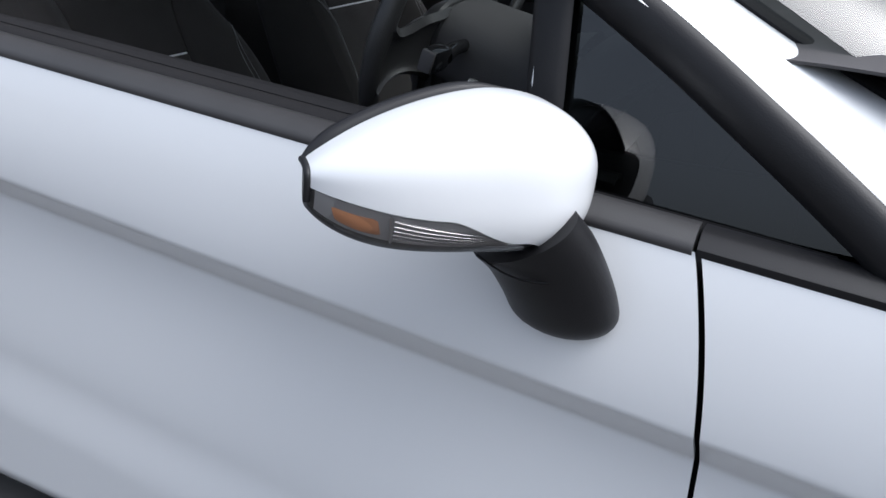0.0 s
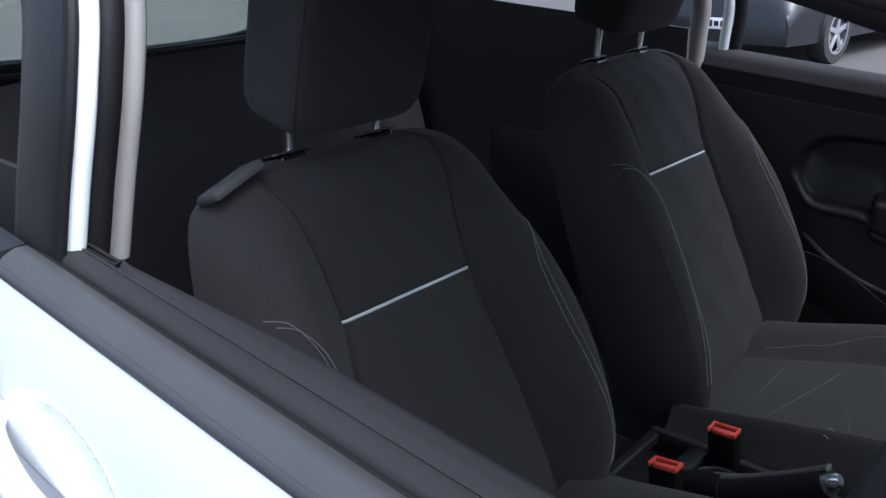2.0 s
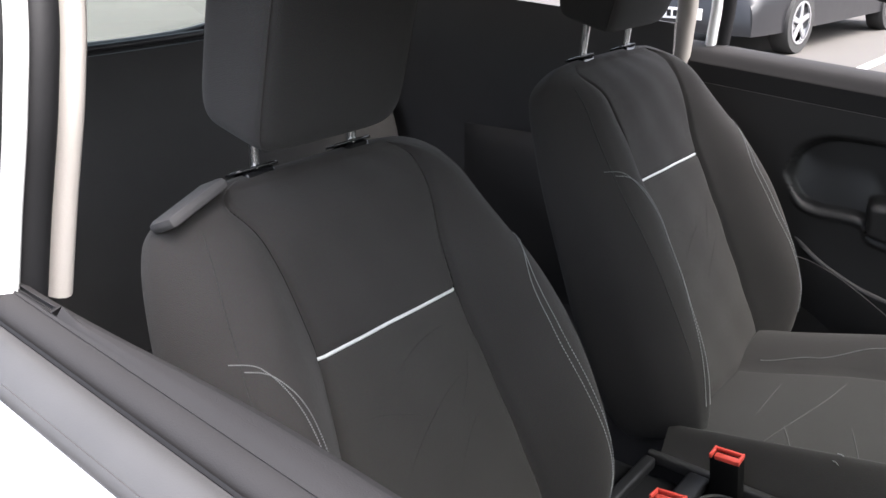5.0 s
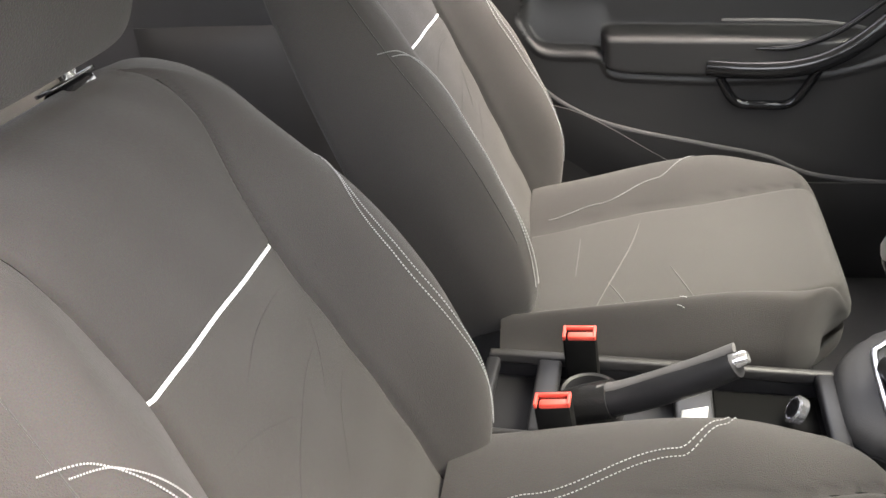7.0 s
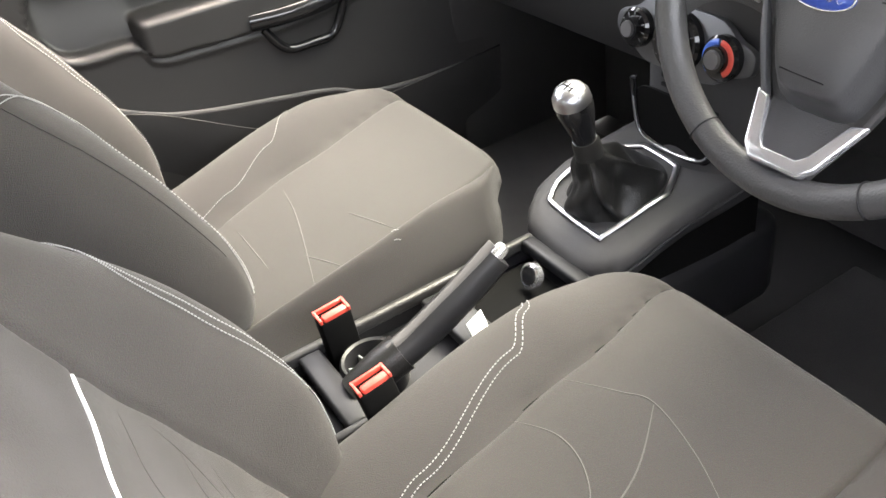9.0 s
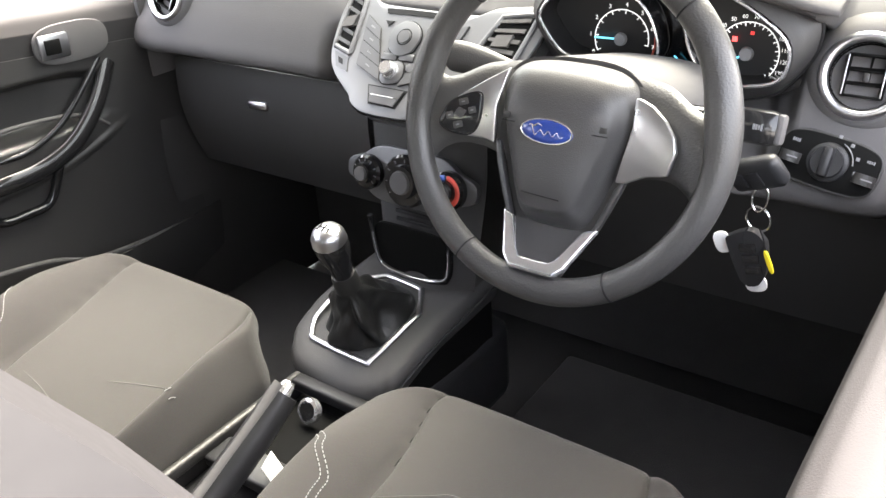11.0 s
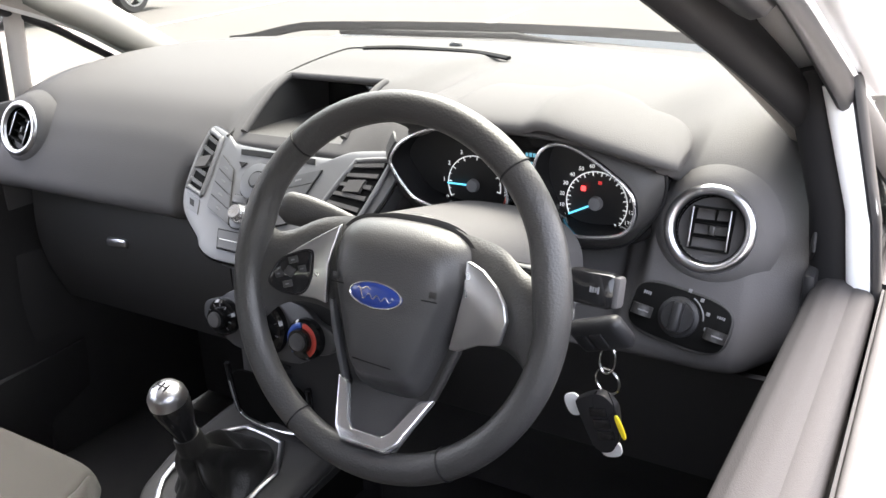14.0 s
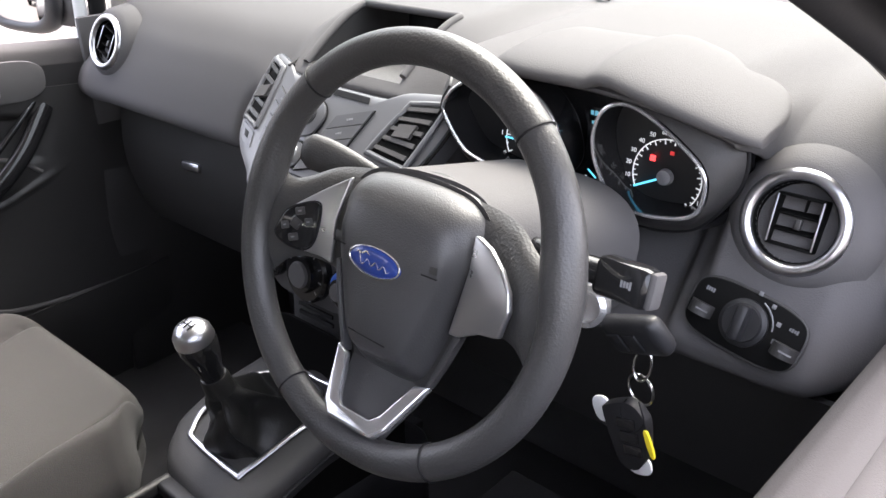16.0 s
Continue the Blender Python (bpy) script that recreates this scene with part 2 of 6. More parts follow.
def smooth(a, b, x):
    t = max(0.0, min(1.0, (x - a) / (b - a)))
    return t * t * (3 - 2 * t)


def lerp(pairs, x):
    """Smooth value at x through a few (x, value) pairs."""
    if x <= pairs[0][0]:
        return pairs[0][1]
    for (a, va), (b, vb) in zip(pairs, pairs[1:]):
        if x <= b:
            return va + (vb - va) * smooth(a, b, x)
    return pairs[-1][1]


def bend(pairs, x):
    """Value at x of a soft curve through (x, value) pairs."""
    if x <= pairs[0][0]:
        return pairs[0][1]
    if x >= pairs[-1][0]:
        return pairs[-1][1]
    i = max(k for k in range(len(pairs) - 1) if pairs[k][0] <= x)

    def slope(k):
        a, b = pairs[max(0, k - 1)], pairs[min(len(pairs) - 1, k + 1)]
        return (b[1] - a[1]) / (b[0] - a[0])

    (x0, y0), (x1, y1) = pairs[i], pairs[i + 1]
    h = x1 - x0
    t = (x - x0) / h
    return y0 * (1 + 2 * t) * (1 - t) ** 2 + slope(i) * h * t * (1 - t) ** 2 + y1 * t * t * (3 - 2 * t) + slope(i + 1) * h * t * t * (t - 1)


def bars(m, w, h, n, mat, parent, name="print", seed=1):
    """A small block of unreadable print: n thin raised bars in the plane of m."""
    rnd = random.Random(seed)
    bms = []
    for i in range(n):
        k = w / n
        bms.append(box((k * 0.7, h * rnd.uniform(0.6, 1), 0.0006), bevel=0, m=m @ Matrix.Translation(((i + 0.5) * k - w / 2, 0, 0))))
    return part(name, joined(*bms), mat, parent)


def text(chars, size, m, mat, parent, name="lettering"):
    cu = bpy.data.curves.new(name, "FONT")
    cu.body, cu.size, cu.extrude, cu.align_x, cu.align_y = chars, size, 0.0002, "CENTER", "CENTER"
    ob = new(name, cu)
    me = bpy.data.meshes.new_from_object(ob)
    bpy.data.objects.remove(ob)
    bm = bmesh.new()
    bm.from_mesh(me)
    bpy.data.meshes.remove(me)
    bmesh.ops.transform(bm, matrix=m, verts=bm.verts)
    return part(name, bm, mat, parent)


def rounded(poly, r, n=5):
    """A closed outline with the corners of a polygon rounded off."""
    pts = []
    for i, p in enumerate(poly):
        p, before, after = Vector((*p, 0)), Vector((*poly[i - 1], 0)), Vector((*poly[(i + 1) % len(poly)], 0))
        pts += [p + (before - p).normalized() * r, p + (after - p).normalized() * r]
    return spline(pts, n, closed=True)


# ---- ground and surroundings ----
GROUND = -0.08
setting("ground", grid(lambda u, v: (-200 + 400 * u, -200 + 400 * v, GROUND), 40, 40), TARMAC, "worn brownish car park tarmac reaching the horizon", "ground")
for i, (x, y, a, ln) in enumerate(((-1.9, 9.2, 88, 4.5), (9.2, 9.0, 8, 4.5), (8.6, 4.2, 8, 4.5), (4.9, 7.6, 60, 3.0))):
    setting("parking_line", box((ln, 0.1, 0.008), bevel=0, m=pose(x, y, GROUND + 0.004, 0, 0, a)), LINE, "worn white painted parking bay line", "road marking")


# ---- the car: outer body ----
def belt(x):
    return 0.880 - 0.088 * (x - 0.1)


def crease(x):
    return 0.726 - 0.095 * x


def side_y(x, z):
    """The outer skin of the driver's side."""
    zc, zb = crease(x), belt(x)
    if z >= zc:
        y = -0.846 + 0.036 * max(0, (z - zc) / (zb - zc)) ** 1.7
    else:
        d = zc - z
        y = -0.846 + 0.026 * max(0.0, min(1.0, d / 0.040)) - 0.020 * smooth(0.045, 0.30, d) - 0.010 * smooth(0.30, 0.42, d)
        if z < 0.24:
            y += 0.06 * smooth(0.24, 0.12, z)
    r2 = ((x + 0.570 - 0.25 * (z - 0.805)) / 0.066) ** 2 + ((z - 0.826 + 0.26 * (x + 0.57)) / 0.027) ** 2
    return y + 0.040 * math.exp(-r2 ** 2.2)


def rear_edge(z):
    d = belt(-0.75) - z
    return -0.745 - 0.16 * smooth(-0.02, 0.22, d) + 0.10 * smooth(0.35, 0.8, d)


def front_edge(z):
    return 0.541 - 0.65 * max(0.0, z - 0.68) ** 2


body = thing("car_body", (-0.2, 0, GROUND), "white three-door hatchback body standing on tarmac", "car")


def skin(x0, x1, z0, z1, nx, nz):
    """A skin panel: x0, x1 and z1 may be functions."""
    def f(u, v):
        z = z0 + (z1 - z0) * v if not callable(z1) else None
        if z is None:
            xm = -0.1
            z = z0 + (z1(xm) - z0) * v
            a = x0(z) if callable(x0) else x0
            b = x1(z) if callable(x1) else x1
            x = a + (b - a) * u
            z = z0 + (z1(x) - z0) * v
        else:
            a = x0(z) if callable(x0) else x0
            b = x1(z) if callable(x1) else x1
            x = a + (b - a) * u
        return (x, side_y(x, z), z)
    return f


GAP = 0.0028
door = thing("driver_door", (-0.15, -0.8, 0.1), "white car door with its window wound down", "car door")
part("door_skin", shell(skin(lambda z: rear_edge(z) + GAP, lambda z: front_edge(z) - GAP, 0.13, belt, 200, 170), 200, 170, 0.004), WHITE, door)
part("front_wing", shell(skin(lambda z: front_edge(z) + GAP, 1.25, 0.35, lambda x: belt(x) - 0.02 * smooth(0.6, 1.2, x), 60, 100), 60, 100, 0.004), WHITE, body)
part("rear_quarter", shell(skin(-1.9, lambda z: rear_edge(z) - 0.0012, 0.2, belt, 80, 90), 80, 90, 0.004), WHITE, body)
part("shut_seal", box((0.05, 0.02, 0.72), (0.535, -0.762, 0.46), 0.002), RUBBER, body)
part("shut_seal", box((0.26, 0.02, 0.75), (-0.84, -0.797, 0.47), 0.002), RUBBER, body)
# Black tube added in the rear door gap to stand in for its shade.
part("gap_fill", tube([(rear_edge(0.25 + 0.62 * i / 50) + 0.0008, side_y(rear_edge(0.25 + 0.62 * i / 50), 0.25 + 0.62 * i / 50) + 0.0024, 0.25 + 0.62 * i / 50) for i in range(51)], 0.0022, 8), RUBBER, body, "added dark fill for the shade in the door gap")
part("sill_panel", box((2.0, 0.12, 0.12), (-0.15, -0.80, 0.10), 0.02), DASHLOW, body, "black lower sill")


def along(x0, x1, n, y, dz):
    return [(x0 + (x1 - x0) * i / n, y, belt(x0 + (x1 - x0) * i / n) + dz) for i in range(n + 1)]


def profile_strip(x0, x1, prof, n=60):
    """A moulding with the section prof of (y, height over the belt line)."""
    k = len(prof)
    bm = grid(lambda u, v: (x0 + (x1 - x0) * u, prof[round(v * k) % k][0], belt(x0 + (x1 - x0) * u) + prof[round(v * k) % k][1]), n, k, closed_v=True, caps=True)
    return bm


part("belt_moulding", profile_strip(-0.735, 0.505, [(-0.812, -0.002), (-0.812, 0.004), (-0.808, 0.0075), (-0.8065, 0.0065), (-0.800, 0.012), (-0.788, 0.017), (-0.776, 0.0165), (-0.773, 0.011), (-0.773, -0.03), (-0.800, -0.03)]), BELT, door, "matt black belt moulding", 60)
part("outer_window_seal", profile_strip(-0.735, 0.34, [(-0.7725, 0.000), (-0.7725, 0.0125), (-0.770, 0.0135), (-0.769, 0.0), (-0.7715, -0.02)]), RUBBER, door, "", 60)
part("inner_window_seal", profile_strip(-0.735, 0.34, [(-0.7655, -0.02), (-0.7655, 0.007), (-0.763, 0.013), (-0.757, 0.0165), (-0.748, 0.0175), (-0.7425, 0.0165), (-0.7425, -0.02)]), CARDTOP, door, "", 60)
part("belt_moulding", profile_strip(0.509, 0.80, [(-0.812, -0.002), (-0.812, 0.004), (-0.800, 0.014), (-0.786, 0.017), (-0.775, 0.016), (-0.775, -0.03), (-0.800, -0.03)]), TRIMBLK, body, "black moulding end on the wing")
part("belt_moulding", profile_strip(-1.75, -0.742, [(-0.812, -0.002), (-0.812, 0.004), (-0.800, 0.014), (-0.775, 0.016), (-0.775, -0.03), (-0.800, -0.03)]), TRIMBLK, body)

# inner door card and its top
def card(u, v):
    x = -0.78 + 1.19 * u
    prof = ((-0.742, 0.014), (-0.732, 0.018), (-0.718, 0.017), (-0.708, 0.010), (-0.703, -0.006), (-0.702, -0.05), (-0.700, -0.14), (-0.675, -0.20), (-0.66, -0.30), (-0.68, -0.42), (-0.70, -0.60), (-0.71, -0.75))
    k = v * (len(prof) - 1)
    i = min(int(k), len(prof) - 2)
    t = k - i
    y, dz = (prof[i][j] * (1 - t) + prof[i + 1][j] * t for j in (0, 1))
    return (x, y - 0.020 * smooth(-0.35, -0.70, x) * smooth(-0.742, -0.715, y), belt(x) + dz)


part("door_card", shell(card, 60, 60, 0.004), CARDTOP, door, "dark grey plastic inner door card")
part("trim_strip", tube([(-0.40 + 0.55 * i / 30, -0.7005, belt(-0.40 + 0.55 * i / 30) - 0.030) for i in range(31)], 0.011, 10, flat=0.35, up=(0, 0, 1)), SILVER, door, "silver trim strip on the door card")

# window frame: a path round the opening, with its layers
REAR = [(-0.70, -0.762, 0.93), (-0.686, -0.748, 1.02), (-0.676, -0.728, 1.12), (-0.70, -0.70, 1.21), (-0.79, -0.66, 1.30)]
TOP = [(-0.66, -0.615, 1.335), (-0.38, -0.62, 1.305), (-0.10, -0.645, 1.245)]
FRONT = [(0.10, -0.658, 1.190), (0.38, -0.698, 1.048), (0.55, -0.735, 0.942), (0.68, -0.765, 0.852)]
PILLAR_LOW = [(-0.10, -0.668, 1.268), (0.10, -0.685, 1.207), (0.22, -0.705, 1.146), (0.415, -0.735, 1.044), (0.505, -0.738, 0.990), (0.613, -0.745, 0.919), (0.72, -0.752, 0.846)]
PILLAR_TOP = [(-0.10, -0.600, 1.345), (0.10, -0.612, 1.268), (0.27, -0.632, 1.165), (0.487, -0.650, 1.040), (0.595, -0.655, 0.983), (0.68, -0.66, 0.945), (0.80, -0.672, 0.900)]


def offset(pts, dx, dy, dz=0.0):
    return [(x + dx, y + dy, z + dz) for x, y, z in pts]


part("rear_frame_trim", tube(spline(offset(REAR, -0.052, -0.006), 8), 0.046, 12, flat=0.22, up=(1, 0, 0)), TRIMBLK, door, "satin black window pillar trim")
part("frame_paint", tube(spline(offset(REAR, -0.006, 0.012), 8), 0.012, 12, flat=0.9, up=(1, 0, 0)), WHITE, door, "white painted inner window frame")
part("window_channel", tube(spline(offset(REAR, -0.001, -0.006), 8), 0.007, 8, up=(1, 0, 0)), RUBBER, door)
part("door_seal", tube(spline(offset(REAR, -0.022, 0.038), 8), 0.020, 10, flat=0.9, up=(1, 0, 0)), RUBBER, body, "black rubber door seal")
part("pillar_trim", tube(spline(offset([p for p in REAR], -0.045, 0.080), 8), 0.016, 12, flat=0.8, up=(1, 0, 0)), BEIGE, body, "light beige pillar trim")
part("top_frame", tube(spline([REAR[-1]] + TOP + [FRONT[0]], 8), 0.017, 10, up=(0, 0, 1)), TRIMBLK, door, "black window frame")
part("front_frame", tube(spline(offset(TOP[1:] + FRONT, 0, -0.022), 8), lambda t: 0.008 + 0.016 * smooth(0.3, 0.65, t), 12, flat=0.5, up=(1, 0, 1)), TRIMBLK, door, "black window frame")
low_edge, top_edge = spline(PILLAR_LOW, 8), spline(PILLAR_TOP, 8)
part("a_pillar", shell(lambda u, v: (lambda a, b: a + (b - a) * v + Vector((0.2, -0.5, 0.8)) * (0.010 * math.sin(v * math.pi)))(low_edge[round(u * 48)], top_edge[round(u * 48)]), 48, 12, 0.012), WHITE, body, "white windscreen pillar")
part("screen_seal", tube([p + Vector((0.004, 0.010, 0.002)) for p in top_edge], 0.013, 10, flat=0.5, up=(0, 1, 0)), RUBBER, body, "black windscreen edge seal")
part("roof_rail", tube(spline(offset(TOP[1:] + FRONT[:2], 0.010, -0.030, 0.040), 8), 0.030, 14, flat=0.75, up=(0, 1, 0.5)), WHITE, body, "white roof edge over the door")
part("door_seal", tube(spline([(-0.40, -0.58, 1.315), (-0.10, -0.600, 1.255), (0.10, -0.615, 1.185), (0.30, -0.660, 1.082), (0.50, -0.705, 0.960), (0.70, -0.735, 0.830)], 8), lambda t: 0.032 - 0.012 * t, 12, flat=0.6, up=(1, 0, 1)), RUBBER, body)
part("pillar_trim", tube(spline([(-0.06, -0.555, 1.275), (0.14, -0.570, 1.205), (0.30, -0.622, 1.108), (0.50, -0.668, 0.986), (0.68, -0.705, 0.880)], 8), 0.024, 14, flat=0.7, up=(1, 0, 1)), BEIGE, body, "light grey inner windscreen pillar trim")
part("frame_paint", tube(spline([(0.36, -0.688, 1.085), (0.46, -0.712, 1.012), (0.56, -0.742, 0.930)], 8), 0.012, 10), WHITE, door, "white painted inner window frame")
part("division_bar", tube([(0.335, -0.766, 0.85), (0.335, -0.752, 0.95), (0.325, -0.715, 1.10)], 0.020, 12, flat=0.35, up=(1, 0, 0)), TRIMBLK, door, "black bar between window and quarter light")
part("frame_paint", tube([(0.322, -0.752, 0.87), (0.322, -0.740, 0.96), (0.312, -0.703, 1.09)], 0.015, 12, flat=0.4, up=(0, 1, 0)), WHITE, door, "white painted inner bar")
part("inner_bar", tube([(0.335, -0.722, 0.865), (0.335, -0.710, 0.96), (0.325, -0.672, 1.10)], 0.022, 12, flat=0.5, up=(0, 1, 0)), RUBBER, door, "black inner window post")
quarter = bmesh.new()
quarter.faces.new([quarter.verts.new(p) for p in ((0.34, -0.762, 0.86), (0.64, -0.765, 0.85), (0.50, -0.735, 0.97), (0.345, -0.70, 1.09))])
part("quarter_glass", quarter, DARKGLASS, door, "dark tinted quarter light glass").visible_shadow = False
part("quarter_seal", tube([(0.35, -0.770, 0.862), (0.62, -0.772, 0.838)], 0.012, 10), RUBBER, door)

# door handle
handle_path = spline([(-0.697, -0.846, 0.832), (-0.675, -0.866, 0.823), (-0.60, -0.876, 0.798), (-0.53, -0.869, 0.781), (-0.487, -0.850, 0.774)], 8)
handle = part("door_handle", tube(handle_path, lambda t: 0.0245 - 0.010 * (2 * t - 1) ** 4, 14, flat=0.6, up=(0, 0, 1)), WHITE, door, "white pull handle")
part("handle_gap", tube(spline([(-0.497, -0.846, 0.800), (-0.484, -0.848, 0.785), (-0.482, -0.848, 0.766), (-0.49, -0.846, 0.757)], 6), 0.0022, 8), RUBBER, handle)
part("handle_gap", tube(spline([(-0.702, -0.849, 0.838), (-0.700, -0.850, 0.826)], 4), 0.004, 8), RUBBER, handle)

# door mirror
mirror = thing("door_mirror", (0.36, -0.83, 0.75), "white door mirror with clear indicator lamp and black foot", "car mirror")
ME1 = Vector((0.70, 0.70, -0.08)).normalized()
ME3 = (Vector((0, 0, 1)) - ME1 * ME1.z).normalized()
ME2 = ME1.cross(ME3)
MC = Vector((0.316, -0.907, 0.915))


def mirror_shape(s, th, grow=0.0):
    """A point of the housing: s from the outer tip to the inner end, th round it (0: forwards)."""
    at = s
    s = s * 0.955 if s < 0 else s
    up = (0.071 + grow) * (max(0.0, 1 - ((0.22 - s) / 1.22) ** 1.55) ** 0.80 if s < 0.22 else max(0.0, 1 - ((s - 0.22) / 0.80) ** 2.3) ** 0.62)
    dn = (0.066 + grow) * max(0.0, 1 - abs((s - 0.05) / 1.07) ** 3.2) ** 0.55
    out = (0.075 + grow) * max(0.0, 1 - abs((s - 0.15) / (1.16 if s < 0.15 else 0.87)) ** 2.4) ** 0.6
    c, q = spow(math.cos(th), 0.62), spow(math.sin(th), 0.78)
    return MC + ME1 * (0.130 * at - 0.003) + ME3 * (q * (up if q > 0 else dn)) + ME2 * (c * (out if c > 0 else 0.45 * out))


part("mirror_cap", shell(lambda u, v: (lambda s: mirror_shape(s, radians(lerp([(-0.97, -6), (-0.2, -11), (0.35, -34), (0.6, -50), (0.985, -64)], s) * (1 - v) + 112 * v)))(-0.992 + 1.977 * u), 60, 44, 0.002), WHITE, mirror, "gloss white cap", 60)
part("mirror_housing", grid(lambda u, v: mirror_shape(-0.975 + 1.965 * u, v * math.tau, -0.004), 50, 48, closed_v=True, caps=True), TRIMBLK, mirror, "matt black housing", 60)
part("housing_rim", tube([mirror_shape(-0.985 + 1.97 * i / 40, radians(116), 0.002) for i in range(41)], lambda t: 0.0085 * (1 - (1 - min(1, t / 0.12)) ** 2 * 0.75) * (1 - 0.8 * smooth(0.48, 0.72, t)), 10), TRIMBLK, mirror)
part("housing_rim", tube([mirror_shape(-0.985, radians(118 - 150 * i / 24), 0.0004) for i in range(25)], 0.0032, 10), TRIMBLK, mirror)
lamp = part("indicator_lamp", shell(lambda u, v: (lambda s: mirror_shape(s, radians(lerp([(-0.97, -7), (-0.2, -12), (0.35, -35)], s) * (1 - v) - 40 * v), 0.0015))(-0.985 + 1.33 * u), 40, 12, 0.002), LENS, mirror, "clear indicator lens")
part("lamp_body", shell(lambda u, v: (lambda s: mirror_shape(s, radians(lerp([(-0.97, -7.5), (-0.2, -12.5), (0.35, -35)], s) * (1 - v) - 39 * v), -0.003))(-0.945 + 1.27 * u), 40, 12, 0.001), GREYPLATE, lamp)
part("bulb", shell(lambda u, v: mirror_shape(-0.86 + 0.26 * u + 0.03 * v, radians(-17 - 17 * v), -0.0004 - 0.0016 * (2 * u - 1) ** 2 - 0.0016 * (2 * v - 1) ** 2), 14, 14, 0.002), AMBER, lamp, "amber bulb")
part("lens_divider", tube([mirror_shape(-0.53 + 0.02 * i / 8, radians(-12 - 26 * i / 8), -0.001) for i in range(9)], 0.0012, 6), SILVER, lamp)
for k in range(5):
    part("lens_rib", tube([mirror_shape(-0.50 + 0.74 * i / 10, radians(-16 - 4.4 * k - 2.2 * (6 - k) * i / 10), -0.0022) for i in range(11)], 0.0008, 6), SILVER, lamp)
part("mirror_foot", tube(spline([(0.372, -0.886, 0.862), (0.384, -0.874, 0.842), (0.396, -0.856, 0.805), (0.400, -0.838, 0.772), (0.400, -0.820, 0.752)], 6), lambda t: 0.060 - 0.006 * t - 0.030 * smooth(0.66, 1, t) ** 1.7, 28, flat=0.55, up=(1, 0, 0)), TRIMBLK, mirror, "black mirror foot")
part("foot_joint", tube(spline([(0.336, -0.900, 0.838), (0.366, -0.906, 0.829), (0.399, -0.902, 0.826), (0.432, -0.885, 0.832)], 6), 0.0010, 6), RUBBER, mirror)
part("mirror_glass", box((0.13, 0.07, 0.003), bevel=0.001, m=frame_of(MC - ME2 * 0.030, ME1, ME3)), MIRROR, mirror)

# roof, windscreen, bonnet, tail, passenger side
part("roof", shell(lambda u, v: (-2.0 + 2.1 * u, 1.24 * (v - 0.5) * (0.96 + 0.04 * math.sin(u * math.pi)), 1.36 + 0.07 * math.sin(u * math.pi) ** 0.5 * (1 - (2 * v - 1) ** 2) - 0.10 * smooth(0.35, 0, u)), 24, 20, 0.03), WHITE, body)
part("headliner", shell(lambda u, v: (-1.95 + 2.0 * u, 1.18 * (v - 0.5), 1.325 + 0.05 * math.sin(u * math.pi) ** 0.5 * (1 - (2 * v - 1) ** 2) - 0.10 * smooth(0.35, 0, u)), 16, 12, 0.01), BEIGE, body, "pale headlining")


def screen(u, v):
    y = (2 * v - 1) * (0.70 - 0.13 * u)
    bow = 1 - ((2 * v - 1) ** 2)
    return (0.80 + 0.22 * bow - 0.86 * u - 0.06 * bow * u, y, 0.955 + 0.035 * bow + 0.42 * u + 0.02 * bow * u - 0.065 * abs(2 * v - 1) ** 12 * (1 - u))


ws = part("windscreen", grid(screen, 12, 48), SCREEN, body, "clear windscreen")
part("cowl", shell(lambda u, v: (0.86 + 0.22 * (1 - (2 * v - 1) ** 2) + 0.10 * u, (2 * v - 1) * 0.70, 0.952 + 0.03 * (1 - (2 * v - 1) ** 2) - 0.008 * u), 4, 30, 0.01), RUBBER, body, "black scuttle panel")
part("bonnet", shell(lambda u, v: (0.97 + 0.22 * (1 - (2 * v - 1) ** 2) + 0.72 * u, (2 * v - 1) * 0.72, 0.970 + 0.035 * (1 - (2 * v - 1) ** 2) - 0.05 * u - 0.20 * u ** 3), 20, 30, 0.02), WHITE, body, "white bonnet")
part("screen_edge", tube([(1.086 - 0.155 * (2 * i / 40 - 1) ** 2, 0.70 * (2 * i / 40 - 1), 1.020 - 0.03 * smooth(0.72, 1, abs(2 * i / 40 - 1))) for i in range(41)], 0.010, 8, flat=0.25, up=(0, 0, 1)), RUBBER, body, "black windscreen edge band")
part("wiper", tube([(0.93, -0.45, 0.985), (1.05, 0.0, 1.01), (1.04, 0.45, 1.005)], 0.007, 8), RUBBER, body)
part("floor_pan", box((2.4, 1.5, 0.03), (-0.35, 0, 0.12), 0.005), DASHLOW, body)
part("bulkhead", box((0.03, 1.5, 0.85), (0.75, 0, 0.52), 0.005), DASHLOW, body)
part("tail_panel", box((0.06, 1.46, 0.86), (-2.0, 0, 0.545), 0.02), WHITE, body)
for s in (-1, 1):
    part("tail_frame", tube([(-2.0, s * 0.62, 0.86), (-1.98, s * 0.58, 1.20), (-1.92, s * 0.5, 1.30)], 0.05, 10), TRIMBLK, body)
    part("kick_panel", box((0.55, 0.03, 0.66), (0.55, s * 0.715, 0.47), 0.01), DASHLOW, body, "black footwell side panel")


# passenger side: skin mirrored, door card, sill, pillars
part("passenger_skin", shell(lambda u, v: (-1.9 + 3.1 * u, 0.0 - side_y(0.9, 0.2 + (belt(-1.9 + 3.1 * u) - 0.02 - 0.2) * v) - 0.0, 0.2 + (belt(-1.9 + 3.1 * u) - 0.02 - 0.2) * v), 40, 30, 0.004), WHITE, body)
pdoor = thing("passenger_door", (-0.15, 0.74, 0.12), "black and grey plastic inner door panel", "car door")


